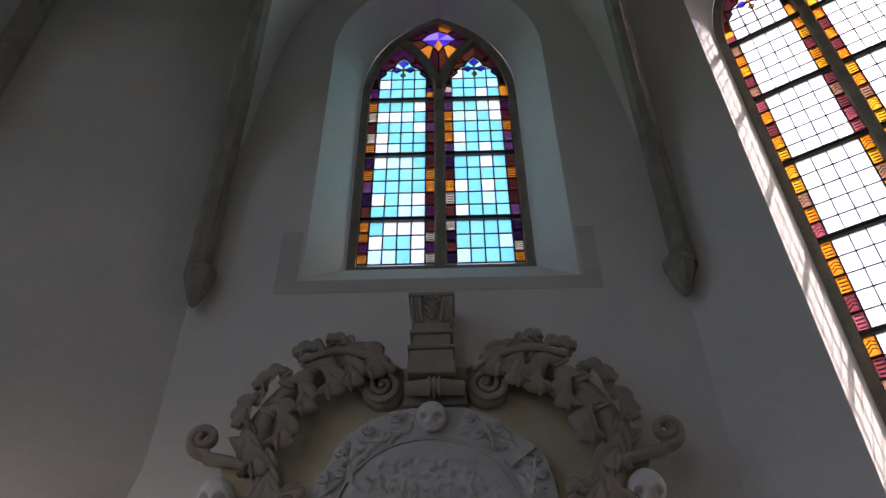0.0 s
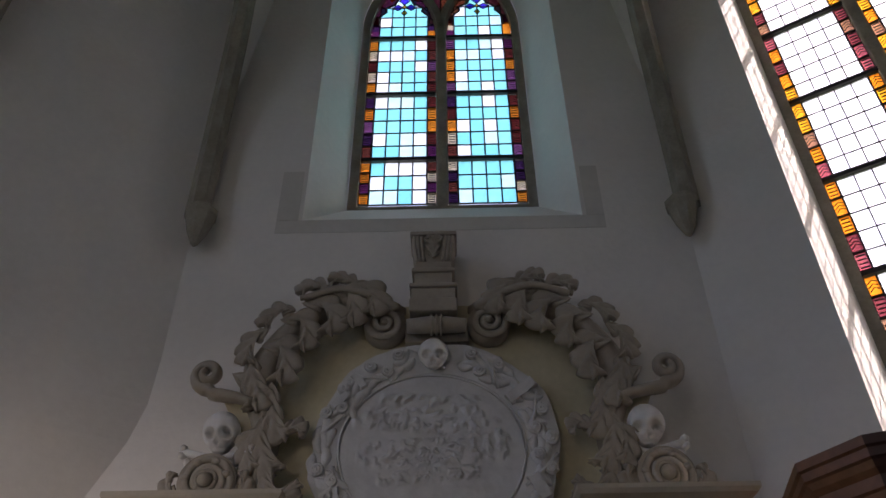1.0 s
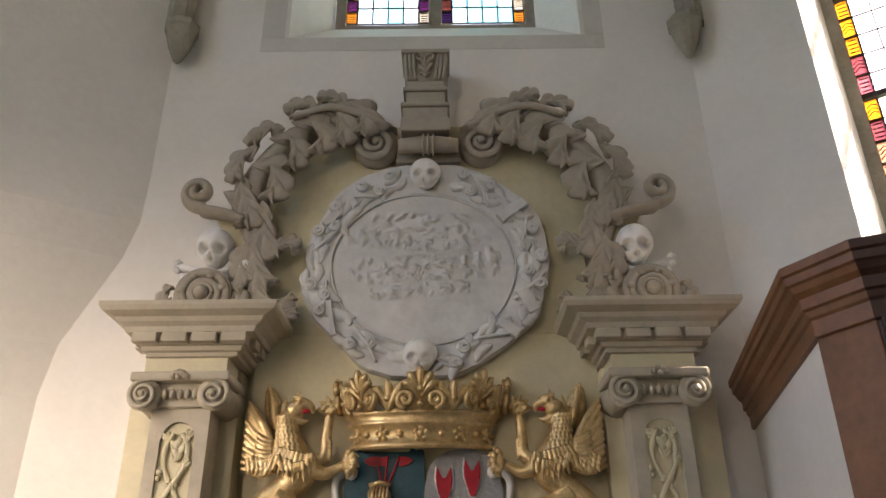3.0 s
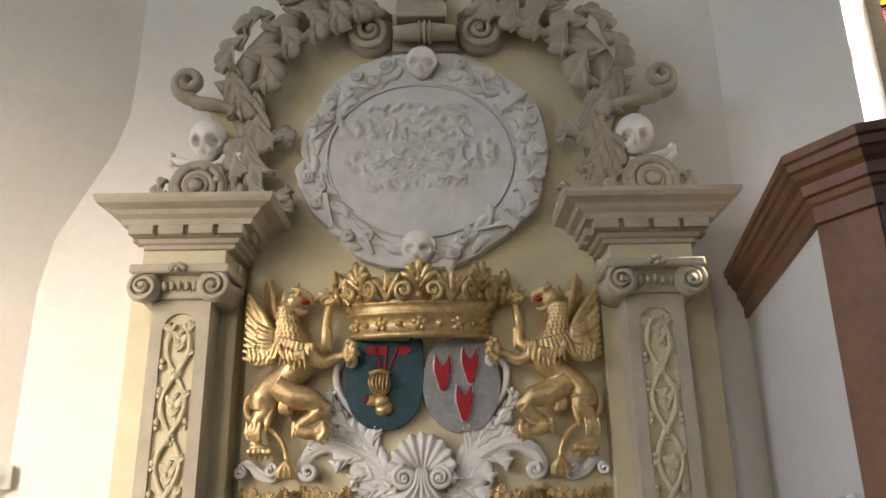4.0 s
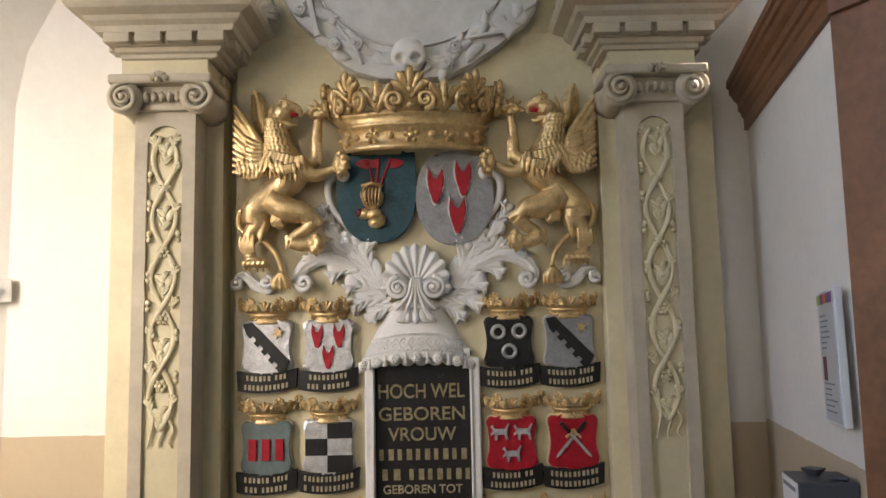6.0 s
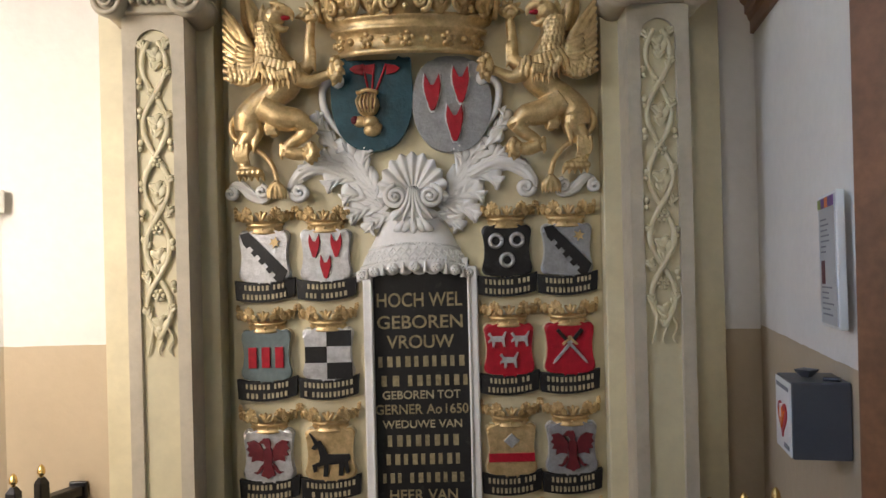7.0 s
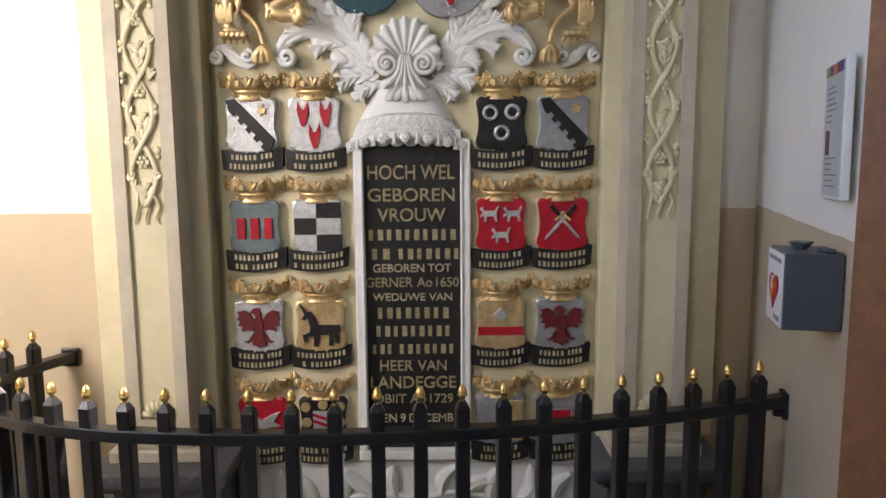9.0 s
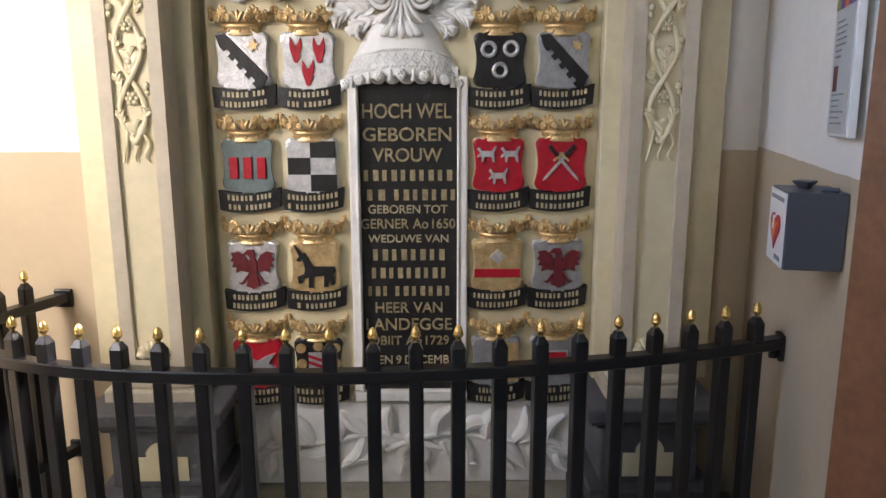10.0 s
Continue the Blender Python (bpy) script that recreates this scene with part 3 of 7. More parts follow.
        for side in (-1, 1):
            for r in range(3):
                piece("border_pane", 0.05, 0.076, cx + side * 0.187, 5.91 + 0.076 * r, border)
        cusp = [(0.165, 6.0), (0.165, 6.10), (0.12, 6.155), (0.125, 6.20), (0.065, 6.235), (0.045, 6.29), (0.0, 6.345)]
        rims = {1: [(0.26, 6.53), (0.33, 6.49), (0.40, 6.38), (0.46, 6.24), (0.485, 6.10), (0.485, 6.0)], -1: [(0.26, 6.53), (0.16, 6.42), (0.075, 6.26), (0.02, 6.08), (0.01, 6.0)]}
        for g in (-1, 1):
            edge = [(cx + s * g * a, z) for a, z in cusp]
            shard("tracery_pane", edge + [(s * a, z) for a, z in rims[g]], DARK_GLASS, 0.002)
            for p, q in zip(edge, edge[1:]):
                tube(lat, [(p[0], Y - 0.004, p[1]), (q[0], Y - 0.004, q[1])], 0.008, 4)
            for (a, z), (b, zz) in zip(cusp[1::2], rims[g][4:1:-1]):
                tube(lat, [(cx + s * g * a, Y, z), (s * b, Y, zz)], 0.005, 4)
                shard("tracery_pane", [(cx + s * g * (a + 0.02), z + 0.0), (cx + s * g * (a + 0.05), z - 0.02), (cx + s * g * (a + 0.055), z + 0.03), (cx + s * g * (a + 0.025), z + 0.045)], AMBER_GLASS, -0.001)
        for dx, dz, hw, hh, mm in ((-0.045, 6.20, 0.038, 0.032, VIOLET_GLASS), (0.045, 6.20, 0.038, 0.032, VIOLET_GLASS), (0, 6.275, 0.035, 0.045, VIOLET_GLASS), (0, 6.205, 0.018, 0.022, AMBER_GLASS), (0, 6.14, 0.018, 0.03, AMBER_GLASS)):
            dia = [(cx + dx - hw, dz), (cx + dx, dz - hh), (cx + dx + hw, dz), (cx + dx, dz + hh)]
            shard("pendant_pane", dia, mm, -0.003)
            for p, q in zip(dia, dia[1:] + dia[:1]):
                tube(lat, [(p[0], Y - 0.005, p[1]), (q[0], Y - 0.005, q[1])], 0.0045, 4)
        for z in zbars[1:]:
            box(lat, cx - 0.225, cx + 0.225, Y - 0.02, Y + 0.012, z - 0.013, z + 0.013)
    # kite over the two lights
    kite = [(0.0, 6.02), (0.075, 6.26), (0.16, 6.42), (0.27, 6.55), (0.15, 6.72), (0.0, 6.79), (-0.15, 6.72), (-0.27, 6.55), (-0.16, 6.42), (-0.075, 6.26)]
    core = [(x * 0.45, 6.57 + (z - 6.57) * (0.30 if z < 6.4 else 0.45)) for x, z in kite]
    for a in range(10):
        b = (a + 1) % 10
        shard("tracery_pane", [kite[a], kite[b], core[b], core[a]], AMBER_GLASS if a in (1, 8, 4) else DARK_GLASS, 0.002)
        shard("pendant_pane", [core[a], core[b], (0.0, 6.57)], AMBER_GLASS if a in (0, 9) else VIOLET_GLASS, 0.0)
        for p, q in ((kite[a], core[a]), (core[a], core[b])):
            tube(lat, [(p[0], Y - 0.004, p[1]), (q[0], Y - 0.004, q[1])], 0.006, 4)
    part("lead_lattice", lat, LEAD, w, "black lead cames and iron bars")
    return w


stained_window("window_1", M_BACK, SKY_GLASS, BORDER_GLASS, "pointed leaded window, pale blue panes, coloured border")
stained_window("window_2", M_RIGHT, CLEAR_GLASS, BORDER_WARM, "pointed leaded window, clear panes, amber border", more=3, deep=0.312)


# ---- the epitaph: architecture ----
MX = 0.025            # the monument's middle


ep = thing("epitaph_backing", "straw-yellow painted stone back of the epitaph", "monument")
bm = bmesh.new()
arch = [(MX - 0.70, 0.09), (MX + 0.70, 0.09), (MX + 0.70, 2.62), (MX + 0.66, 2.8), (MX + 0.70, 3.0), (MX + 0.72, 3.2), (MX + 0.62, 3.38), (MX + 0.42, 3.50), (MX + 0.18, 3.54)]
arch += [(2 * MX - x, z) for x, z in arch[::-1]]
slab(bm, arch, 0.01, -0.035)
part("field", bm, YELLOW_DEEP, ep)
bm = bmesh.new()
slab(bm, [p for p in arch if p[1] > 2.6], -0.03, -0.078)
part("upper_field", bm, YELLOW_DEEP, ep)
bm = bmesh.new()
slab(bm, [(-0.605, 0.40), (0.632, 0.40), (0.632, 2.619), (-0.605, 2.619)], -0.03, -0.078)
part("raised_panel", bm, YELLOW, ep)
bm = bmesh.new()
slab(bm, [(-1.02, 0.02), (1.07, 0.02), (1.07, 0.092), (-1.02, 0.092)], 0.01, -0.46, 0.006)
part("footing", bm, STONE, ep, "grey stone step")


def pilaster(cx, left, right, group="pilasters"):
    t = thing("pilaster", "taupe and straw painted pilaster with vine relief", "pilaster", group=group)
    t.location = (cx, 0, 0)
    bm = bmesh.new()
    box(bm, -left, right, -0.13, 0.0, 0.5, 2.47, 0.004)
    part("backing", bm, YELLOW, t, "straw-yellow painted backing strip")
    # shaft with a sunk, round-headed panel
    bm = bmesh.new()
    hw, pw = 0.097, 0.053
    n = 10
    head = [(pw * math.cos(math.pi * i / n), 2.215 + pw * 0.95 * math.sin(math.pi * i / n)) for i in range(n + 1)]
    hole = [(-pw - 0.004, 0.62), (pw + 0.004, 0.62), (pw + 0.004, 2.205)] + head + [(-pw - 0.004, 2.205)]
    rect = [(-hw, 0.53), (hw, 0.53), (hw, 2.31), (-hw, 2.31)]
    o = [bm.verts.new((x, -0.25, z)) for x, z in rect]
    h = [bm.verts.new((x, -0.25, z)) for x, z in hole]
    d = [bm.verts.new((x * 0.96, -0.238, z)) for x, z in hole]
    es = [bm.edges.new((o[i], o[(i + 1) % 4])) for i in range(4)] + [bm.edges.new((h[i], h[(i + 1) % len(h)])) for i in range(len(h))]
    bmesh.ops.triangle_fill(bm, edges=es, use_beauty=True)
    for i in range(len(h)):
        k = (i + 1) % len(h)
        bm.faces.new((h[i], h[k], d[k], d[i]))
    ob2 = [bm.verts.new((x, -0.125, z)) for x, z in rect]
    for i in range(4):
        bm.faces.new((o[i], o[(i + 1) % 4], ob2[(i + 1) % 4], ob2[i]))
    part("shaft", bm, TAUPE, t, "taupe painted shaft")
    bm = bmesh.new()
    slab(bm, [(x * 0.99, z) for x, z in hole], -0.20, -0.2375)
    part("panel", bm, YELLOW, t, "straw-yellow sunk panel")
    # vine: two stems crossing each other
    rnd = random.Random(5)
    y = -0.242
    for s in (-1, 1):
        bm = bmesh.new()
        pts = []
        for i in range(70):
            z = 1.30 + 0.93 * i / 69
            ph = (z - 1.30) / 0.19 * math.pi
            pts.append((s * 0.038 * math.sin(ph), y - 0.003 - 0.003 * s * math.cos(ph), z))
        tube(bm, pts, [0.0085 + 0.0012 * math.sin(i * 0.7) for i in range(70)], 8, 0.75)
        part("stem", bm, YELLOW, t, smooth=True)
    for k in range(9):
        z = 1.33 + k * 0.105
        bm = bmesh.new()
        big = k % 2 == 0
        if big:
            acanthus(bm, [(0.0, z - 0.034), (0.004, z), (-0.004, z + 0.034)], 0.025, y, 0.007, 0.003, 2, 0.7)
            ball(bm, (0, y - 0.006, z), (0.012, 0.009, 0.012), 1)
        else:
            for a in range(6):
                ball(bm, (0.014 * math.cos(a * 1.05), y - 0.004, z + 0.014 * math.sin(a * 1.05)), (0.009, 0.007, 0.009), 1)
            ball(bm, (0, y - 0.008, z), (0.008, 0.008, 0.008), 1)
        part("vine_leaf" if big else "vine_flower", bm, YELLOW, t, smooth=True)
        for s in (-1, 1):
            bm = bmesh.new()
            zz = z + 0.05 + rnd.uniform(-0.015, 0.015)
            if rnd.random() < 0.5:
                ball(bm, (s * 0.046, y - 0.004, zz), (0.011, 0.009, 0.013), 1)
                ball(bm, (s * 0.047, y - 0.004, zz - 0.02), (0.009, 0.008, 0.011), 1)
                part("grape", bm, YELLOW, t, smooth=True)
            else:
                acanthus(bm, [(s * 0.026, zz - 0.02), (s * 0.036, zz), (s * 0.040, zz + 0.016)], 0.014, y, 0.006, 0.003, 2, 0.6)
                part("vine_leaf", bm, YELLOW, t, smooth=True)
    for s in (-1, 0, 1):
        bm = bmesh.new()
        tube(bm, curve_pts([(s * 0.02, y - 0.004, 1.34), (s * 0.034 + 0.008, y - 0.004, 1.30), (s * 0.03 - 0.004, y - 0.004, 1.265), (s * 0.04, y - 0.002, 1.245)], 8), [0.006 - 0.0005 * i for i in range(9)], 6)
        part("tendril", bm, YELLOW, t, smooth=True)
    # shell at the foot of the panel
    bm = bmesh.new()
    for k in range(7):
        an = math.radians(15 + k * 25)
        tube(bm, [(0.008 * math.cos(an), y, 0.625 + 0.008 * math.sin(an)), (0.03 * math.cos(an), y - 0.006, 0.625 + 0.035 * math.sin(an)), (0.05 * math.cos(an), y - 0.003, 0.625 + 0.06 * math.sin(an))], [0.006, 0.009, 0.011], 6)
    ball(bm, (0, y - 0.002, 0.63), (0.018, 0.01, 0.012), 1)
    part("shell", bm, YELLOW, t, smooth=True)
    # foot block
    bm = bmesh.new()
    box(bm, -0.145, 0.145, -0.30, -0.12, 0.495, 0.535, 0.006)
    box(bm, -0.125, 0.125, -0.28, -0.12, 0.535, 0.56, 0.008)
    part("foot", bm, TAUPE, t)
    # Ionic capital
    cap = part("capital", box(bmesh.new(), -0.112, 0.112, -0.27, -0.12, 2.31, 2.40, 0.006), TAUPE, t, "taupe Ionic capital")
    bm = bmesh.new()
    box(bm, -0.165, 0.165, -0.315, -0.10, 2.388, 2.42, 0.008)
    part("abacus", bm, TAUPE, cap)
    for s in (-1, 1):
        bm = bmesh.new()
        c = (s * 0.115, 2.345)
        tube(bm, spiral(c, 0.05, 2.1, -0.30, -s, math.pi / 2, 0.018, 44), [0.0105 - 0.00012 * i for i in range(45)], 6)
        ball(bm, (c[0], -0.318, c[1]), (0.013, 0.012, 0.013), 1)
        tube(bm, [(c[0], -0.30, c[1]), (c[0], -0.24, c[1]), (c[0], -0.16, c[1]), (c[0], -0.12, c[1])], [0.055, 0.046, 0.05, 0.055], 16)
        part("volute", bm, TAUPE, cap, smooth=True)
    for k in range(5):
        bm = bmesh.new()
        ball(bm, (-0.05 + 0.025 * k, -0.285, 2.35), (0.0105, 0.014, 0.02), 1)
        part("egg", bm, TAUPE, cap, smooth=True)
    bm = bmesh.new()
    for k in range(5):
        an = math.radians(18 + 36 * k)
        ball(bm, (0.022 * math.cos(an), -0.318, 2.395 + 0.02 * math.sin(an)), (0.012, 0.012, 0.012), 1)
    ball(bm, (0, -0.325, 2.395), (0.011, 0.011, 0.011), 1)
    part("fleuron", bm, TAUPE, cap, smooth=True)
    # neck and entablature
    bm = bmesh.new()
    box(bm, -0.14, 0.14, -0.265, -0.03, 2.42, 2.487, 0.004)
    part("frieze", bm, YELLOW, t, "straw-yellow painted frieze")
    return t


def cornice(cx):
    """The jutting cornice over a pilaster: mouldings mitred round three sides, with dentils."""
    t = thing("cornice_block", "taupe painted moulded stone cornice with dentils", "cornice", group="cornice blocks")
    t.location = (cx, 0, 0)
    hx, yf = 0.142, -0.265
    prof = [(0.0, 2.478), (0.012, 2.482), (0.012, 2.495), (0.026, 2.50), (0.03, 2.515), (0.045, 2.517), (0.045, 2.55), (0.075, 2.553), (0.08, 2.572), (0.10, 2.585), (0.108, 2.60), (0.145, 2.615), (0.155, 2.63), (0.155, 2.645)]
    bm = bmesh.new()
    rings = []
    for off, z in prof:
        rings.append([bm.verts.new(p) for p in ((-hx - off, -0.02, z), (-hx - off, yf - off * 0.75, z), (hx + off, yf - off * 0.75, z), (hx + off, -0.02, z))])
    for r, s in zip(rings, rings[1:]):
        for i in range(3):
            bm.faces.new((r[i], r[i + 1], s[i + 1], s[i]))
        bm.faces.new((r[3], r[0], s[0], s[3]))
    bm.faces.new(rings[-1])
    bm.faces.new(rings[0][::-1])
    part("moulding", bm, TAUPE, t)
    n = 4
    w = 2 * (hx + 0.05) / (n + (n - 1) * 0.20)
    for k in range(n):
        x0 = -hx - 0.05 + k * w * 1.20
        block("dentil", (x0, x0 + w, yf - 0.062, yf - 0.03, 2.519, 2.551), TAUPE, t, 0.003)
    for s in (-1, 1):
        for k in range(2):
            y0 = yf + 0.02 + k * 0.10
            block("dentil", (min(s * (hx + 0.03), s * (hx + 0.066)), max(s * (hx + 0.03), s * (hx + 0.066)), y0, y0 + 0.06, 2.519, 2.551), TAUPE, t, 0.003)
    return t


def plinth(cx):
    t = thing("plinth", "dark grey painted stone plinth with pale niche panel", "plinth", group="plinths")
    t.location = (cx, 0, 0)
    for nm, dx, y1, z0, z1 in (("base_step", 0.215, -0.40, 0.09, 0.17), ("base_step", 0.20, -0.385, 0.17, 0.225), ("die", 0.155, -0.335, 0.225, 0.42), ("cap_moulding", 0.175, -0.355, 0.42, 0.44), ("cap_moulding", 0.20, -0.38, 0.44, 0.455), ("cap_slab", 0.212, -0.392, 0.455, 0.497)):
        block(nm, (-dx, dx, y1, -0.02, z0, z1), GREY_PLINTH, t, 0.007)
    bm = bmesh.new()
    arc = [(0.045 * math.cos(math.pi * i / 10), 0.335 + 0.045 * math.sin(math.pi * i / 10)) for i in range(11)]
    slab(bm, [(-0.085, 0.25), (0.085, 0.25), (0.085, 0.33), (0.046, 0.33)] + arc + [(-0.046, 0.33), (-0.085, 0.33)], -0.33, -0.339)
    part("niche_panel", bm, YELLOW, t, "straw-yellow arched panel")
    return t


PL, PR = -0.789, 0.783
for c in (PL, PR + 0.005):
    pilaster(c, *((0.222, 0.155) if c < 0 else (0.155, 0.235)))
    cornice(c + (0.015 if c < 0 else -0.005))
    plinth(c + (0.03 if c < 0 else -0.005))


# ---- the upper scrollwork ----
def scroll_half(s):
    """One half of the crowning scrollwork, with volutes and acanthus."""
    t = thing("scrollwork", "grey umber painted acanthus scrollwork framing the medallion", "scrollwork", group="scrollwork halves")
    Y = -0.16

    def P(*pts):
        return [(MX + s * x, z) for x, z in pts]

    # the arched body
    outer = curve_pts([(0.13, 3.50), (0.25, 3.575), (0.42, 3.575), (0.58, 3.49), (0.70, 3.35), (0.76, 3.22), (0.76, 3.10), (0.70, 2.96), (0.70, 2.80), (0.74, 2.66)], 30)
    inner = curve_pts([(0.24, 3.44), (0.34, 3.50), (0.47, 3.47), (0.58, 3.36), (0.64, 3.22), (0.63, 3.10), (0.60, 2.96), (0.61, 2.80), (0.58, 2.72), (0.56, 2.655)], 30)
    bm = bmesh.new()
    rows = []
    for a, b in zip(outer, inner):
        rows.append([bm.verts.new((MX + s * (a[0] * (1 - k / 6) + b[0] * k / 6), Y + 0.03 - 0.035 * math.sin(math.pi * k / 6) ** 0.6, a[1] * (1 - k / 6) + b[1] * k / 6)) for k in range(7)])
    for r, q in zip(rows, rows[1:]):
        for k in range(6):
            bm.faces.new((r[k], r[k + 1], q[k + 1], q[k]))
    rim = [r[0] for r in rows] + rows[-1][1:] + [r[-1] for r in rows[-2::-1]] + rows[0][-2:0:-1]
    bk = [bm.verts.new((v.co.x, -0.02, v.co.z)) for v in rim]
    for i in range(len(rim)):
        k = (i + 1) % len(rim)
        bm.faces.new((rim[i], rim[k], bk[k], bk[i]))
    part("band", bm, UMBER, t, smooth=True)
    # big volute at the top
    bm = bmesh.new()
    c = (MX + s * 0.215, 3.42)
    tube(bm, spiral(c, 0.082, 2.2, -0.140, -s, math.pi / 2 + (0.3 * s), 0.016, 64, 0.14), [0.0195 - 0.00018 * i for i in range(65)], 10, 0.6)
    tube(bm, curve_pts([(MX + s * 0.55, -0.19, 3.52), (MX + s * 0.40, -0.19, 3.565), (MX + s * 0.26, -0.17, 3.535), (MX + s * 0.16, -0.15, 3.485)], 12), [0.014 + 0.0006 * i for i in range(13)], 8)
    tube(bm, [(c[0], -0.03, c[1]), (c[0], -0.132, c[1])], 0.088, 28)
    ball(bm, (c[0], -0.156, c[1]), (0.016, 0.012, 0.016), 2)
    part("volute", bm, UMBER, t, smooth=True)
    # acanthus along the arch
    ac = [([(0.36, 3.60), (0.30, 3.58), (0.265, 3.52), (0.275, 3.45)], 0.055), ([(0.45, 3.58), (0.38, 3.56), (0.345, 3.48), (0.36, 3.40)], 0.055),
          ([(0.31, 3.56), (0.35, 3.60), (0.40, 3.62), (0.43, 3.61)], 0.040), ([(0.56, 3.50), (0.48, 3.50), (0.43, 3.44), (0.445, 3.36)], 0.055),
          ([(0.43, 3.55), (0.48, 3.585), (0.53, 3.58), (0.56, 3.55)], 0.042), ([(0.64, 3.42), (0.565, 3.43), (0.53, 3.36), (0.545, 3.29)], 0.05),
          ([(0.58, 3.47), (0.63, 3.475), (0.68, 3.44), (0.70, 3.40)], 0.042), ([(0.70, 3.30), (0.63, 3.30), (0.60, 3.22), (0.62, 3.15)], 0.055),
          ([(0.68, 3.38), (0.725, 3.35), (0.75, 3.29), (0.745, 3.23)], 0.045), ([(0.74, 3.26), (0.72, 3.18), (0.69, 3.10), (0.70, 3.04)], 0.055),
          ([(0.80, 3.18), (0.76, 3.16), (0.72, 3.12), (0.66, 3.09)], 0.05), ([(0.64, 3.14), (0.63, 3.05), (0.61, 2.97), (0.56, 2.93)], 0.05),
          ([(0.655, 3.0), (0.655, 2.92), (0.63, 2.84), (0.59, 2.80)], 0.055), ([(0.64, 2.98), (0.69, 2.92), (0.69, 2.85), (0.66, 2.80)], 0.04),
          ([(0.60, 2.90), (0.56, 2.94), (0.53, 2.95), (0.505, 2.93)], 0.032), ([(0.64, 2.86), (0.63, 2.78), (0.60, 2.72), (0.545, 2.69)], 0.045),
          ([(0.66, 2.66), (0.60, 2.68), (0.54, 2.70), (0.49, 2.74)], 0.032), ([(0.66, 2.66), (0.58, 2.66), (0.52, 2.665), (0.475, 2.68)], 0.028),
          ([(0.67, 2.84), (0.70, 2.78), (0.69, 2.72), (0.66, 2.68)], 0.045)]
    for ctrl, w in ac:
        low = ctrl[0][1] < 3.2
        bm = bmesh.new()
        acanthus(bm, P(*ctrl), w * (0.92 if low else 0.90), Y - 0.002, 0.013 if low else 0.018, 0.012 if low else 0.026, 4, 1.25, 0.82, 0.17)
        part("acanthus_leaf", bm, UMBER, t, smooth=True)
    # outer curl
    bm = bmesh.new()
    c = (MX + s * 0.885, 3.165)
    tube(bm, curve_pts([(MX + s * 0.70, -0.18, 3.05), (MX + s * 0.77, -0.18, 3.075), (MX + s * 0.86, -0.18, 3.09)], 8) + spiral(c, 0.058, 1.5, -0.18, s, -math.pi / 2 - s * 0.2, 0.03, 36, 0.2), [0.018 + 0.0008 * i for i in range(9)] + [0.024 - 0.0003 * i for i in range(37)], 10, 1.6)
    part("curl", bm, UMBER, t, smooth=True)
    bm = bmesh.new()
    slab(bm, P((0.66, 3.09), (0.83, 3.09), (0.80, 3.03), (0.76, 2.99), (0.72, 2.9), (0.66, 2.88)) if s > 0 else P((0.66, 3.09), (0.83, 3.09), (0.80, 3.03), (0.76, 2.99), (0.72, 2.9), (0.66, 2.88))[::-1], -0.02, -0.13, 0.006)
    part("bracket", bm, YELLOW, t, "straw-yellow painted bracket")
    return t


for s in (-1, 1):
    scroll_half(s)


def rosette(x):
    t = thing("scroll_rosette", "grey umber painted spiral rosette on the cornice", "rosette", group="scroll rosettes")
    t.location = (x, 0, 0)
    c = (0, 2.745)
    bm = bmesh.new()
    tube(bm, [(0, -0.02, c[1]), (0, -0.19, c[1])], 0.105, 28)
    box(bm, -0.13, 0.13, -0.18, -0.02, 2.644, 2.68, 0.006)
    part("drum", bm, UMBER, t)
    bm = bmesh.new()
    tube(bm, spiral(c, 0.094, 1.9, -0.188, 1, -math.pi / 2, 0.012, 70, 0.42), [0.0155 - 0.00007 * i for i in range(71)], 10)
    tube(bm, spiral(c, 0.036, 1.0, -0.200, 1, 0, 0.0, 30, 0.97), 0.009, 8)
    ball(bm, (0, -0.21, c[1]), (0.028, 0.022, 0.028), 2)
    part("scroll", bm, UMBER, t, smooth=True)
    for q in (-1, 1):
        for ctrl, w in (([(q * 0.05, 2.665), (q * 0.10, 2.69), (q * 0.135, 2.73), (q * 0.125, 2.78)], 0.026), ([(q * 0.06, 2.655), (q * 0.11, 2.662), (q * 0.15, 2.67), (q * 0.165, 2.69)], 0.022)):
            bm = bmesh.new()
            acanthus(bm, ctrl, w, -0.175, 0.014, 0.016, 3, 1.0, 0.75, 0.15)
            part("acanthus_leaf", bm, UMBER, t, smooth=True)
    for k in range(7):
        an = 2 * math.pi * k / 7 + 0.3
        bm = bmesh.new()
        ball(bm, (0.075 * math.cos(an), -0.20, c[1] + 0.075 * math.sin(an)), (0.02, 0.012, 0.016), 1)
        part("petal", bm, UMBER, t, smooth=True)


rosette(-0.795)
rosette(0.838)


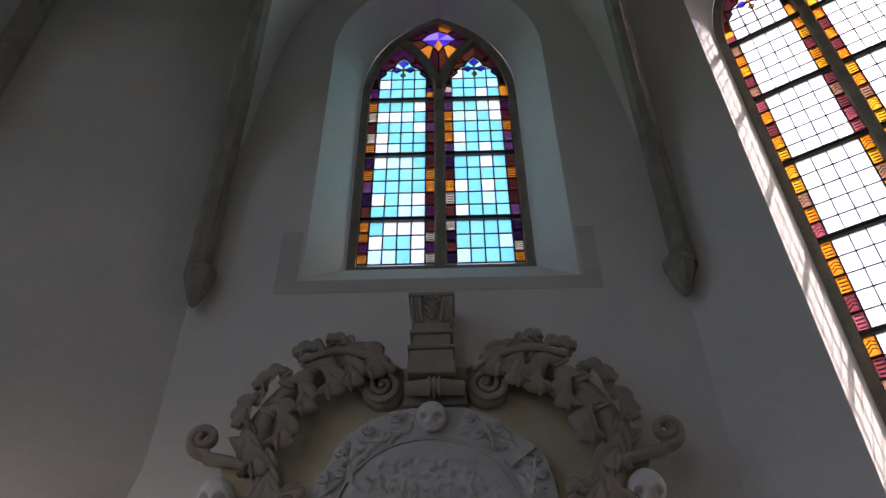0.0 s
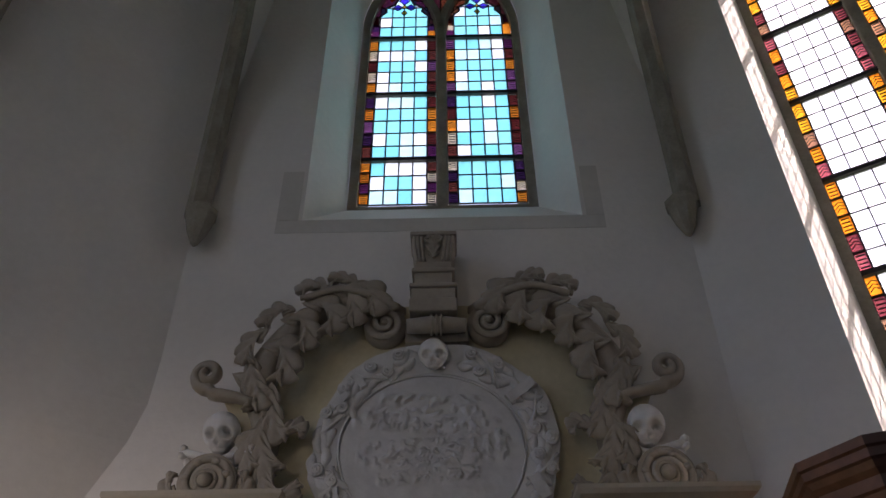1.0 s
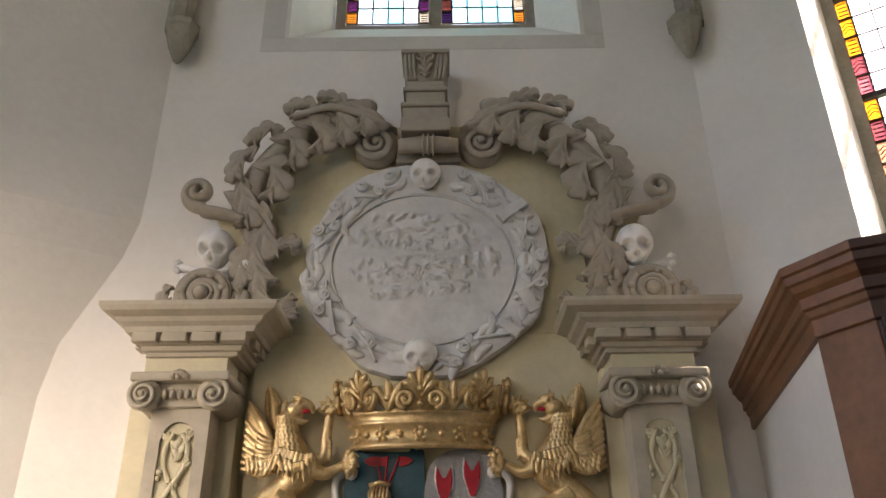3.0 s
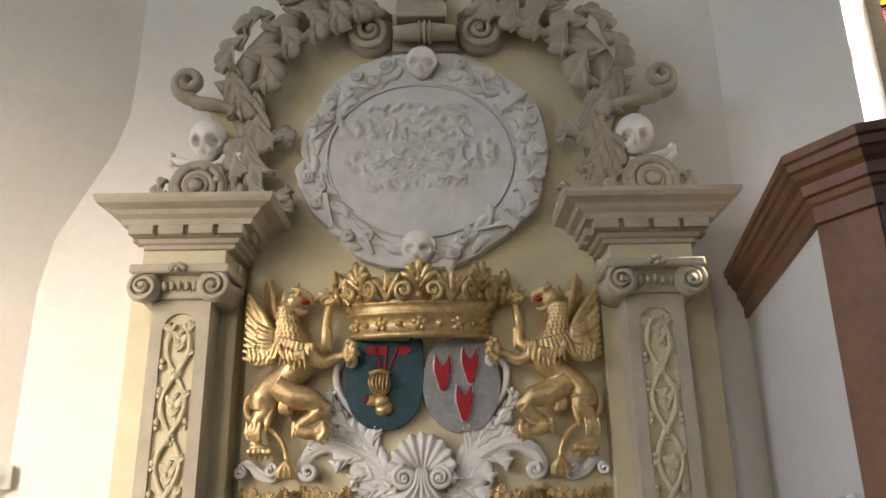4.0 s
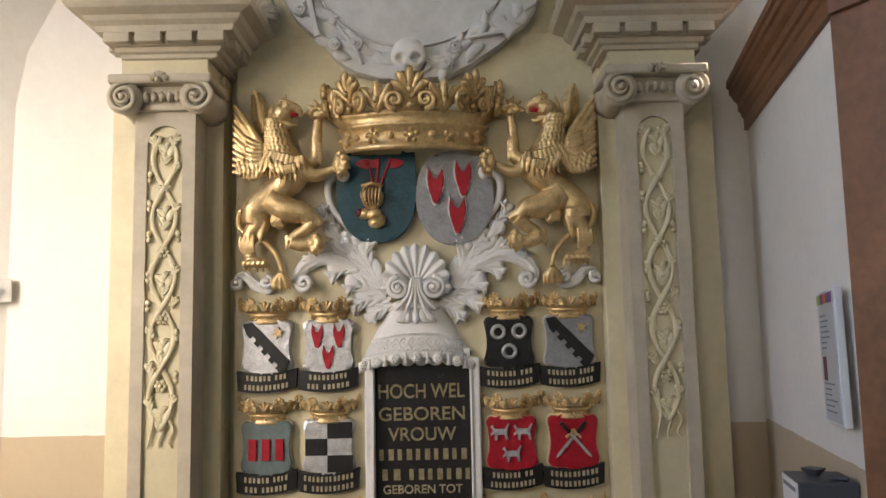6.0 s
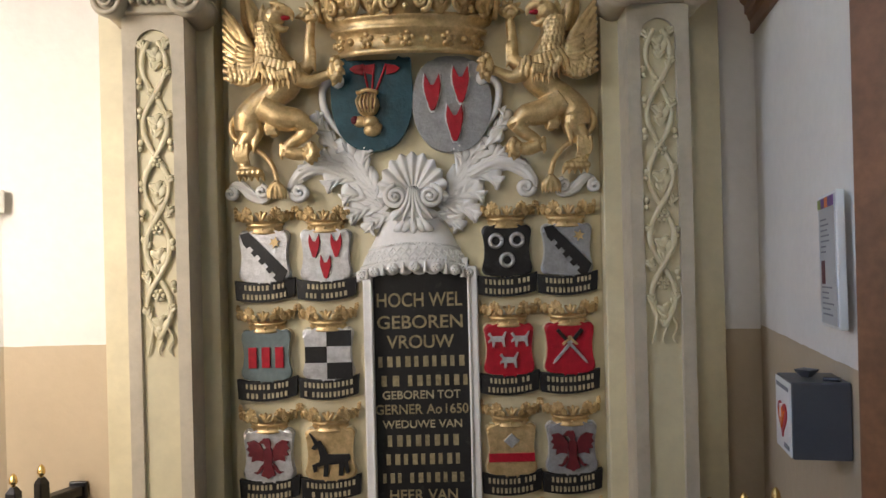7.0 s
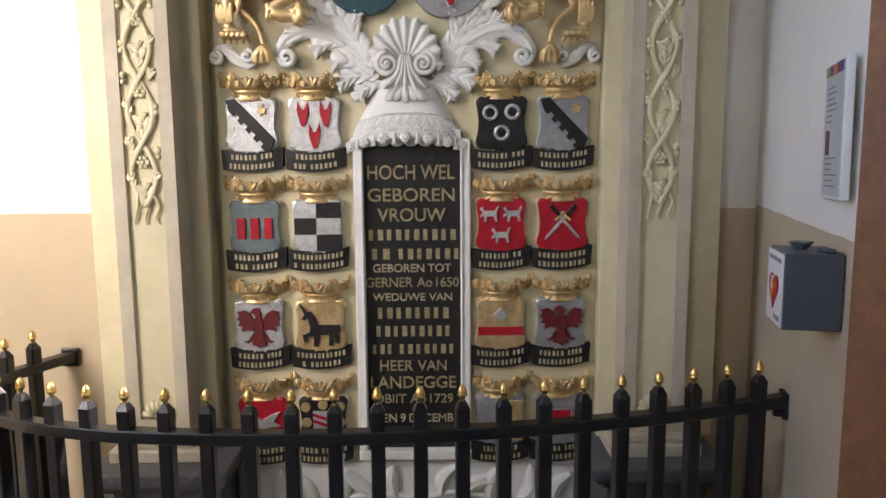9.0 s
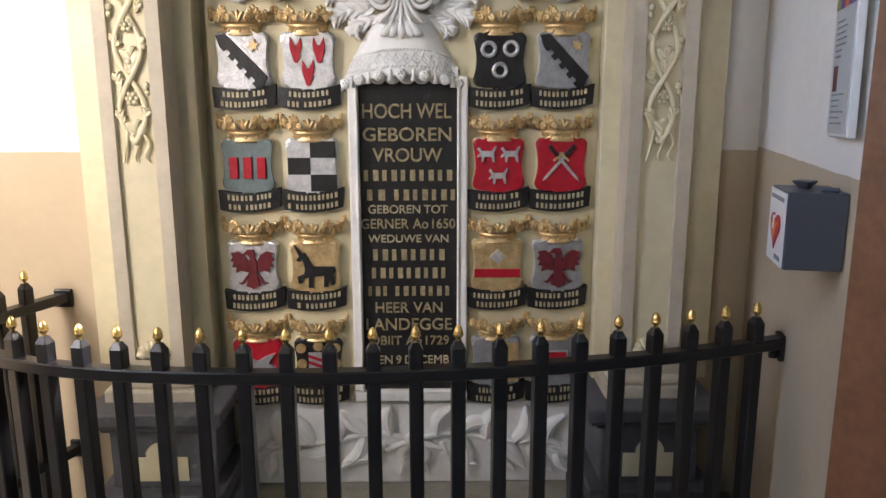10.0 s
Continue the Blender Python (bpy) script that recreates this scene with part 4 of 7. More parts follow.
def skull(x, y, z, size=1.0, bones=True, name="stone_skull", turn=0.0):
    """A carved memento mori: one plain mesh."""
    bm = bmesh.new()
    k = size
    bmesh.ops.create_uvsphere(bm, u_segments=48, v_segments=34, radius=1.0)
    for v in bm.verts:
        p = v.co.copy()
        q = Vector((p.x * 0.062, p.y * 0.06, p.z * 0.068))
        if p.z < -0.25:
            f = (-0.25 - p.z)
            q.x *= 1 - 0.30 * f
            q.z -= 0.012 * f
        if p.y < 0:
            for ex in (-0.42, 0.42):
                d = ((p.x - ex) / 0.30) ** 2 + ((p.z + 0.16) / 0.27) ** 2
                if d < 1:
                    q.y += 0.046 * (1 - d) ** 0.6
            d = (p.x / 0.13) ** 2 + ((p.z + 0.52) / 0.17) ** 2
            if d < 1:
                q.y += 0.026 * (1 - d) ** 0.6
            if abs(p.z + 0.80) < 0.05 and abs(p.x) < 0.4:
                q.y += 0.008
        v.co = q * k
    if bones:
        for s in (-1, 1):
            b = Vector((s * 0.112, -0.03, -0.070)) * k
            a = Vector((-s * 0.095, -0.02, -0.112)) * k
            tube(bm, [a, a.lerp(b, 0.5), b], [0.013 * k, 0.010 * k, 0.013 * k], 8)
            for e in (a, b):
                ball(bm, e + Vector((0, 0, 0.010 * k)), (0.016 * k,) * 3, 1)
                ball(bm, e - Vector((0, 0, 0.010 * k)), (0.016 * k,) * 3, 1)
    ob = part(name, bm, WHITE, None, "", True)
    ob.location = (x, y, z)
    ob.rotation_euler = (radians(14), 0, turn)
    return tagged(ob, "white painted carved skull over crossed bones", "sculpture", group="carved skulls")


skull(-0.783, -0.15, 2.95, 1.12)
skull(0.805, -0.15, 2.95, 1.12, turn=-0.15)

# pedestal at the top
t = thing("finial_pedestal", "grey umber painted stepped pedestal with fluted capital", "pedestal")
for dx, y1, z0, z1 in ((0.098, -0.21, 3.435, 3.50), (0.092, -0.20, 3.50, 3.555), (0.10, -0.21, 3.555, 3.575), (0.08, -0.19, 3.575, 3.64), (0.092, -0.20, 3.64, 3.66), (0.078, -0.185, 3.66, 3.70)):
    block("step", (MX - 0.012 - dx, MX - 0.012 + dx, y1, -0.01, z0, z1), UMBER, t, 0.006)
PX = MX - 0.012
bm = bmesh.new()
slab(bm, [(PX - 0.074, 3.70), (PX + 0.074, 3.70), (PX + 0.080, 3.75), (PX + 0.094, 3.80), (PX + 0.094, 3.85), (PX - 0.094, 3.85), (PX - 0.094, 3.80), (PX - 0.080, 3.75)], -0.01, -0.165, 0.006)
part("capital", bm, UMBER, t)
block("cap_slab", (PX - 0.103, PX + 0.103, -0.185, -0.01, 3.85, 3.872), UMBER, t, 0.006)
for q in (-1, 1):
    for k in range(3):
        bm = bmesh.new()
        x = PX + q * (0.052 + 0.016 * k)
        tube(bm, curve_pts([(x - q * 0.012, -0.166, 3.715), (x - q * 0.004, -0.172, 3.77), (x, -0.180, 3.82), (x, -0.172, 3.846)], 10), 0.008, 8)
        part("flute", bm, UMBER, t, smooth=True)
bm = bmesh.new()
acanthus(bm, [(PX, 3.725), (PX, 3.765), (PX, 3.805), (PX, 3.84)], 0.030, -0.166, 0.012, 0.022, 3, 0.7, 0.7, 0.15)
part("acanthus_leaf", bm, UMBER, t, smooth=True)
bm = bmesh.new()
for q in (-1, 1):
    tube(bm, spiral((PX + q * 0.026, 3.828), 0.020, 1.4, -0.180, q, math.pi / 2, 0.008, 22), 0.0065, 7)
part("scroll", bm, UMBER, t, smooth=True)
bm = bmesh.new()
tube(bm, [(MX - 0.12, -0.17, 3.385), (MX - 0.03, -0.17, 3.39), (MX + 0.03, -0.17, 3.39), (MX + 0.12, -0.17, 3.385)], [0.03, 0.036, 0.036, 0.03], 14)
for x in (-0.02, 0.0, 0.02):
    tube(bm, [(MX + x - 0.005, -0.17, 3.39), (MX + x + 0.005, -0.17, 3.39)], 0.045, 16)
slab(bm, [(MX - 0.13, 3.34), (MX + 0.13, 3.34), (MX + 0.13, 3.43), (MX - 0.13, 3.43)], -0.02, -0.12, 0.006)
part("tie_bar", bm, UMBER, t, smooth=True)


# ---- the round medallion ----
def medallion():
    t = thing("medallion", "round white painted stone relief with wreath and skulls", "relief")
    t.location = (0, 0.025, 0)
    cx, cz, rx, rz = 0.018, 2.892, 0.474, 0.445
    ix, iz, irx, irz = 0.006, 2.872, 0.345, 0.308
    rnd = random.Random(11)
    n = 72
    corners = [1.0 + rnd.uniform(-0.045, 0.035) for _ in range(24)]
    bump = [corners[i // 3] * (1 - (i % 3) / 3) + corners[(i // 3 + 1) % 24] * (i % 3) / 3 + rnd.uniform(-0.006, 0.006) for i in range(n)]
    bm = bmesh.new()
    rings = []
    levels = [(1.0, -0.04, 0), (1.0, -0.138, 0), (0.97, -0.152, 0), (0.5, -0.158, 1), (0.08, -0.153, 1), (0.0, -0.144, 1)]
    for f, y, _ in levels:
        row = []
        for i in range(n):
            a = 2 * math.pi * i / n
            o = Vector((cx + rx * bump[i] * math.cos(a), 0, cz + rz * bump[i] * math.sin(a)))
            q = Vector((ix + irx * math.cos(a), 0, iz + irz * math.sin(a)))
            p = q.lerp(o, f)
            row.append(bm.verts.new((p.x, y, p.z)))
        rings.append(row)
    for r, s in zip(rings, rings[1:]):
        for i in range(n):
            k = (i + 1) % n
            bm.faces.new((r[i], r[k], s[k], s[i]))
    fld = []
    for f in (0.75, 0.5, 0.25):
        row = [bm.verts.new((ix + irx * f * math.cos(2 * math.pi * i / n), -0.144 - 0.006 * noise.noise((f * 7, i * 0.35, 2)), iz + irz * f * math.sin(2 * math.pi * i / n))) for i in range(n)]
        prev = fld[-1] if fld else rings[-1]
        for i in range(n):
            k = (i + 1) % n
            bm.faces.new((prev[i], prev[k], row[k], row[i]))
        fld.append(row)
    c = bm.verts.new((ix, -0.145, iz))
    for i in range(n):
        bm.faces.new((fld[-1][i], fld[-1][(i + 1) % n], c))
    part("disc", bm, DULL_WHITE, t)
    bm = bmesh.new()
    tube(bm, [(ix + irx * (1.01 + 0.012 * math.sin(5 * a)) * math.cos(a), -0.156, iz + irz * (1.01 + 0.012 * math.sin(3 * a + 1)) * math.sin(a)) for a in [2 * math.pi * i / 64 for i in range(65)]], 0.0042, 6)
    part("inner_rim", bm, DULL_WHITE, t, smooth=True)

    def at(a, f):
        return (ix + irx * math.cos(a)) * (1 - f) + (cx + rx * math.cos(a)) * f, (iz + irz * math.sin(a)) * (1 - f) + (cz + rz * math.sin(a)) * f

    # roses in threes
    for deg in (62, 117, 152, 200, 12, 240, 292, -5):
        k = 2 if deg in (240, 292) else 3
        for j in range(k):
            a = math.radians(deg + (j - 1) * 8)
            x, z = at(a, 0.35 if j == 1 else 0.72)
            bm = bmesh.new()
            tube(bm, spiral((x, z), 0.022, 2.0, -0.168, 1, rnd.uniform(0, 6), 0.008, 26, 0.15), 0.007, 6)
            ball(bm, (x, -0.162, z), (0.026, 0.011, 0.026), 2)
            part("rose", bm, DULL_WHITE, t, smooth=True)
    for k in range(84):
        a = 2 * math.pi * k / 84 + rnd.uniform(-0.06, 0.06)
        if abs(math.sin(a)) > 0.975:
            continue
        x, z = at(a, rnd.uniform(0.2, 0.8))
        tdir = rnd.choice((-1, 1))
        an = a + tdir * math.pi / 2 + rnd.uniform(-0.5, 0.5)
        l = rnd.uniform(0.06, 0.10)
        bm = bmesh.new()
        leaf(bm, [(x, z), (x + l * 0.5 * math.cos(an), z + l * 0.5 * math.sin(an)), (x + l * math.cos(an + 0.3), z + l * math.sin(an + 0.3))], 0.022, -0.154, 0.011, 2, 0.12, 0.003, 10, 4, ribs=False)
        part("wreath_leaf", bm, DULL_WHITE, t, smooth=True)
    for k in range(10):
        a = 2 * math.pi * (k + 0.3) / 10
        p, q = at(a, 0.2), at(a + 0.35, 0.85)
        bm = bmesh.new()
        tube(bm, curve_pts([(p[0], -0.16, p[1]), ((p[0] + q[0]) / 2 + 0.01, -0.17, (p[1] + q[1]) / 2), (q[0], -0.155, q[1])], 10), 0.007, 6)
        part("wreath_stem", bm, DULL_WHITE, t, smooth=True)
    # torch, hourglass and book shapes among the wreath
    for a, rot, w, h in ((0.62, -0.9, 0.045, 0.13), (2.35, 0.7, 0.03, 0.075), (-0.42, 0.5, 0.05, 0.10), (3.75, 0.2, 0.022, 0.14), (-0.75, 0.9, 0.04, 0.09), (2.62, -0.8, 0.03, 0.08)):
        x, z = at(a, 0.55)
        bm = bmesh.new()
        ca, sa = math.cos(rot), math.sin(rot)
        slab(bm, [(x + ca * u - sa * v, z + sa * u + ca * v) for u, v in ((-w / 2, -h / 2), (w / 2, -h / 2), (w * 0.35, 0), (w / 2, h / 2), (-w / 2, h / 2), (-w * 0.35, 0))], -0.15, -0.178, 0.006)
        part("emblem", bm, DULL_WHITE, t)
    # worn carving on the field: low, half-effaced figures standing in bands
    def worn(x, z):
        dx, dz = x - ix, z - iz
        edge = max(0.0, 1 - ((dx / irx) ** 2 + (dz / irz) ** 2))
        h = 0.0
        for zc, half, slope, lo, hi in ((0.185, 0.045, -0.05, -0.20, 0.20), (0.105, 0.042, -0.10, -0.30, 0.26), (-0.005, 0.055, 0.06, -0.28, 0.29), (-0.095, 0.028, 0.08, -0.20, 0.17)):
            m = max(0.0, 1 - (abs(dz - zc - slope * dx) / half) ** 2)
            if lo < dx < hi and m > 0:
                a = noise.noise((x * 33, z * 31, zc * 50)) + 0.5 * noise.noise((x * 95, z * 80, 3.0))
                h = max(h, m ** 0.5 * min(1.0, max(0.0, a * 2.6 + 0.15)) * 0.0145)
        h += 0.0025 * noise.noise((x * 16, z * 16, 7.0)) + 0.0012 * noise.noise((x * 60, z * 60, 1.0))
        return h * min(1.0, edge * 6)

    bm = bmesh.new()
    na, nr = 200, 62
    rows = []
    for k in range(nr + 1):
        f = 0.99 - 0.97 * k / nr
        row = []
        for i in range(na):
            x, z = ix + irx * f * math.cos(2 * math.pi * i / na), iz + irz * f * math.sin(2 * math.pi * i / na)
            row.append(bm.verts.new((x, -0.1535 - worn(x, z), z)))
        rows.append(row)
    for r, q in zip(rows, rows[1:]):
        for i in range(na):
            bm.faces.new((r[i], r[(i + 1) % na], q[(i + 1) % na], q[i]))
    bm.faces.new(rows[-1])
    part("carved_field", bm, DULL_WHITE, t, "worn low relief", smooth=True)


medallion()
for z, y in ((3.265, -0.160), (2.52, -0.150)):
    sk = skull(0.012 if z > 3 else -0.004, y, z, 0.98, bones=False)
    sk.scale = (1.0, 0.62, 0.9)
    sk["label"] = "white painted carved skull on the medallion's wreath"


# ---- the inscription tablet ----
def mesh_text(body, width, height, material, parent, x, y, z, name="lettering"):
    """A line of raised capitals, one part a word, fitted to a width and a letter height, middle at x."""
    words = []
    for word in body.split():
        cu = bpy.data.curves.new("text", "FONT")
        cu.body, cu.size, cu.extrude, cu.bevel_depth = word, 1.0, 0.02, 0.012
        cu.bevel_resolution = 0
        tmp = bpy.data.objects.new("text", cu)
        me = bpy.data.meshes.new_from_object(tmp)
        bpy.data.objects.remove(tmp)
        co = np.empty(len(me.vertices) * 3)
        me.vertices.foreach_get("co", co)
        words.append((me, co.reshape(-1, 3)))
    space = 0.30
    total = sum(co[:, 0].max() - co[:, 0].min() for _, co in words) + space * (len(words) - 1)
    k, x0 = width / total, x - width / 2
    for me, co in words:
        lo, hi = co.min(0), co.max(0)
        out = np.empty_like(co)
        out[:, 0] = (co[:, 0] - lo[0]) * k
        out[:, 2] = (co[:, 1] - (lo[1] + hi[1]) / 2) * height / (hi[1] - lo[1])
        out[:, 1] = -(co[:, 2] - lo[2]) / (hi[2] - lo[2]) * 0.005
        me.vertices.foreach_set("co", out.ravel())
        me.update()
        me.name = name
        me.materials.clear()
        me.materials.append(material)
        ob = new(name, me)
        ob.parent = parent
        ob.location = (x0, y, z)
        x0 += (hi[0] - lo[0] + space) * k


def letter_bars(parent, material, x0, width, height, line, y0, y1):
    """A word as upright bars, one a letter, along a base line."""
    n = max(1, round(width / (height * 0.86)))
    step = width / n
    for k in range(n):
        a, b = x0 + step * (k + 0.20), x0 + step * (k + 0.66 + 0.12 * (k % 2))
        za, zb = line(a), line(b)
        part("lettering_bar", slab(bmesh.new(), [(a, za - height / 2), (b, zb - height / 2), (b, zb + height / 2), (a, za + height / 2)], y0, y1), material, parent)


TXC = 0.020
tab = thing("inscription_tablet", "black tablet with gilt lettering in white frame", "tablet")
bm = bmesh.new()
slab(bm, [(TXC - 0.162, 0.45), (TXC + 0.166, 0.45), (TXC + 0.166, 1.52), (TXC - 0.162, 1.52)], -0.07, -0.084)
plate = part("plate", bm, BLACK, tab)
for nm, dims in (("frame_side", (TXC - 0.188, TXC - 0.156, -0.112, -0.07, 0.452, 1.50)), ("frame_side", (TXC + 0.160, TXC + 0.192, -0.112, -0.07, 0.452, 1.50)), ("frame_foot", (TXC - 0.188, TXC + 0.194, -0.112, -0.07, 0.414, 0.45))):
    fr = block(nm, dims, WHITE, tab, 0.006)
for s in (-1, 1):
    block("frame_bead", (TXC + s * 0.162 - 0.004, TXC + s * 0.162 + 0.004, -0.118, -0.10, 0.455, 1.49), WHITE, tab, 0.003)
YL = -0.084
rows_text = [("HOCH WEL", 0.285, 0.047, 1.392), ("GEBOREN", 0.285, 0.044, 1.318), ("VROUW", 0.225, 0.044, 1.252), (None, [(0.0, 0.30)], 0.044, 1.186),
             (None, [(-0.105, 0.075), (0.055, 0.215)], 0.044, 1.122), ("GEBOREN TOT", 0.26, 0.028, 1.075), ("GERNER Ao 1650", 0.31, 0.033, 1.027), ("WEDUWE VAN", 0.265, 0.026, 0.977),
             (None, [(0.0, 0.25)], 0.046, 0.922), (None, [(0.0, 0.26)], 0.044, 0.860), (None, [(-0.105, 0.075), (0.045, 0.195)], 0.040, 0.798), ("HEER VAN", 0.225, 0.036, 0.741),
             ("LANDEGGE", 0.29, 0.042, 0.682), ("OBIIT Ao 1729", 0.27, 0.032, 0.625), ("DEN 9 DECEMB", 0.27, 0.030, 0.556)]
for body, wd, ht, z in rows_text:
    if body:
        mesh_text(body, wd, ht, LETTER if ht > 0.03 else LETTER_PALE, plate, TXC - 0.002, YL, z)
    else:
        for cx, ww in wd:
            letter_bars(plate, LETTER, TXC + cx - ww / 2, ww, ht * 0.8, lambda px: z, YL + 0.001, YL - 0.004)

# canopy over the tablet
can = thing("tablet_canopy", "white carved baldachin with tassels over the tablet", "canopy")
CXC = 0.006
def canopy_half_width(z):
    f = min(1.0, max(0.0, (z - 1.475) / (1.68 - 1.475)))
    return 0.205 * (1 - f) ** 0.75 * (1 - 0.12 * f) + 0.062 * f


bm = bmesh.new()
rings = []
for i in range(15):
    z = 1.49 + (1.66 - 1.49) * i / 14
    hw = canopy_half_width(z)
    row = []
    for k in range(25):
        a = math.pi + math.pi * k / 24
        sag = 0.035 * math.cos(a) ** 2 * (1 - i / 14)
        row.append(bm.verts.new((CXC + hw * math.cos(a), -0.07 + (0.052 + 0.03 * (1 - i / 14)) * math.sin(a), z - sag + 0.012)))
    rings.append(row)
for r, s in zip(rings, rings[1:]):
    for k in range(24):
        bm.faces.new((r[k], r[k + 1], s[k + 1], s[k]))
body = part("drape", bm, WHITE, can, smooth=True)


def on_canopy(u, z, out=0.0):
    """A point on the canopy: u from -1 to 1 across."""
    i = (z - 1.502) / 0.17
    i = max(0.0, min(1.0, i))
    hw = canopy_half_width(1.49 + 0.17 * i)
    a = math.pi * 1.5 + u * math.pi / 2
    sag = 0.035 * math.cos(a) ** 2 * (1 - i)
    return CXC + (hw + out) * math.cos(a), -0.07 + (0.052 + 0.03 * (1 - i) + out) * math.sin(a), 1.502 + 0.17 * i - sag


for z in (1.528, 1.578):
    bm = bmesh.new()
    for k in range(44):
        p, q = on_canopy(-1 + 2 * k / 44, z - 0.003), on_canopy(-1 + 2 * (k + 0.9) / 44, z + 0.004)
        tube(bm, [p, q], 0.0035, 5)
    part("cord", bm, WHITE, body, smooth=True)
bm = bmesh.new()
for k in range(17):
    for a, b in ((0, 1), (1, 0)):
        tube(bm, [on_canopy(-0.97 + 1.94 * (k + a) / 17, 1.537), on_canopy(-0.97 + 1.94 * (k + 0.5) / 17, 1.5535), on_canopy(-0.97 + 1.94 * (k + b) / 17, 1.570)], 0.0026, 5)
    x, y, z = on_canopy(-0.97 + 1.94 * (k + 0.0) / 17, 1.5535, 0.0)
    ball(bm, (x, y, z), (0.004, 0.004, 0.004), 1)
part("lattice", bm, WHITE, body, smooth=True)
for k in range(9):
    u = -0.93 + 1.86 * k / 8
    x, y, z = on_canopy(u, 1.505, 0.004)
    bm = bmesh.new()
    ball(bm, (x, y, z), (0.019, 0.011, 0.018), 2)
    for j in range(6):
        ball(bm, (x + 0.009 * math.cos(j * 1.047), y - 0.009, z + 0.009 * math.sin(j * 1.047)), (0.004, 0.004, 0.004), 1)
    ball(bm, (x, y - 0.011, z), (0.004, 0.004, 0.004), 1)
    part("rosette", bm, WHITE, can, smooth=True)
    if k < 8:
        x, y, z = on_canopy(u + 0.116, 1.505, 0.004)
        bm = bmesh.new()
        lathe(bm, [(0.0, 0.017), (0.006, 0.015), (0.004, 0.005), (0.009, -0.018), (0.0, -0.019)], (x, y, z), 8)
        part("tassel", bm, WHITE, can, smooth=True)
for k in range(7):
    x = TXC - 0.138 + 0.046 * k
    bm = bmesh.new()
    arc = [(x + 0.024 * math.cos(math.pi + math.pi * i / 8), 1.492 + 0.017 * math.sin(math.pi + math.pi * i / 8)) for i in range(9)]
    slab(bm, arc + [(x + 0.024, 1.53), (x - 0.024, 1.53)], -0.08, -0.104, 0.004)
    part("scallop", bm, WHITE, can)
bm = bmesh.new()
ball(bm, (CXC, -0.09, 1.672), (0.085, 0.045, 0.030), 3)
part("crown_knob", bm, WHITE, can, smooth=True)
for k in range(5):
    an = math.radians(-60 + 30 * k)
    bm = bmesh.new()
    tube(bm, curve_pts([(CXC + 0.02 * math.sin(an), -0.122, 1.665), (CXC + 0.05 * math.sin(an), -0.135, 1.635), (CXC + 0.075 * math.sin(an), -0.132, 1.612 + 0.012 * abs(math.sin(an)))], 8), [0.009, 0.012, 0.014, 0.015, 0.015, 0.014, 0.012, 0.009, 0.004], 8)
    part("gadroon", bm, WHITE, can, smooth=True)

# shell with side acanthus
sh = thing("shell_ornament", "white painted scallop shell with acanthus sprays", "ornament")
bm = bmesh.new()
n, m = 110, 12
grid = []
for i in range(n + 1):
    u = i / n
    a = math.radians(-14 + 208 * u)
    fl = math.cos(2 * math.pi * 11 * u)
    row = []
    for j in range(m + 1):
        f = j / m
        k = f * (1 - 0.045 * fl * f ** 3)
        row.append(bm.verts.new((CXC + (0.012 + 0.102 * k) * math.cos(a), -0.094 - 0.034 * math.sin(f * math.pi * 0.62) ** 1.2 + 0.0075 * fl * f ** 0.8, 1.742 + (0.012 + 0.122 * k) * math.sin(a))))
    grid.append(row)
for r, s in zip(grid, grid[1:]):
    for j in range(m):
        bm.faces.new((r[j], r[j + 1], s[j + 1], s[j]))
rim = [r[-1] for r in grid]
bk = [bm.verts.new((v.co.x, -0.07, v.co.z)) for v in rim]
for i in range(n):
    bm.faces.new((rim[i], rim[i + 1], bk[i + 1], bk[i]))
part("shell", bm, WHITE, sh, smooth=True)
for s in (-1, 1):
    bm = bmesh.new()
    c = (CXC + s * 0.058, 1.734)
    tube(bm, spiral(c, 0.037, 2.0, -0.128, -s, math.pi / 2, 0.020, 40, 0.12), [0.0095 - 0.0001 * i for i in range(41)], 8)
    ball(bm, (c[0], -0.145, c[1]), (0.01, 0.012, 0.01), 1)
    tube(bm, [(c[0], -0.08, c[1]), (c[0], -0.125, c[1])], 0.034, 18)
    part("volute", bm, WHITE, sh, smooth=True)
for k in range(5):
    bm = bmesh.new()
    an = math.radians(-40 + 20 * k)
    leaf(bm, [(CXC + 0.005 * (k - 2), 1.768), (CXC + 0.012 * (k - 2), 1.71), (CXC + 0.034 * (k - 2), 1.648 + 0.004 * abs(k - 2))], 0.014, -0.122, 0.018, 2, 0.2, 0.02, 10, 4)
    part("husk", bm, WHITE, sh, smooth=True)
SPRAYS = [([(0.10, 1.70), (0.15, 1.79), (0.22, 1.87), (0.30, 1.95)], 0.050), ([(0.12, 1.74), (0.15, 1.80), (0.165, 1.85), (0.145, 1.90)], 0.042), ([(0.12, 1.76), (0.18, 1.82), (0.20, 1.87), (0.24, 1.90)], 0.042),
          ([(0.12, 1.73), (0.19, 1.79), (0.24, 1.80), (0.29, 1.775)], 0.050), ([(0.16, 1.79), (0.22, 1.835), (0.27, 1.86), (0.31, 1.875)], 0.040), ([(0.09, 1.71), (0.15, 1.73), (0.19, 1.745), (0.235, 1.73)], 0.044),
          ([(0.08, 1.70), (0.14, 1.70), (0.18, 1.69), (0.215, 1.665)], 0.044), ([(0.07, 1.68), (0.11, 1.665), (0.135, 1.65), (0.145, 1.622)], 0.036), ([(0.25, 1.93), (0.285, 1.96), (0.305, 1.985), (0.30, 2.02)], 0.034), ([(0.27, 1.84), (0.31, 1.85), (0.35, 1.84), (0.37, 1.825)], 0.026)]
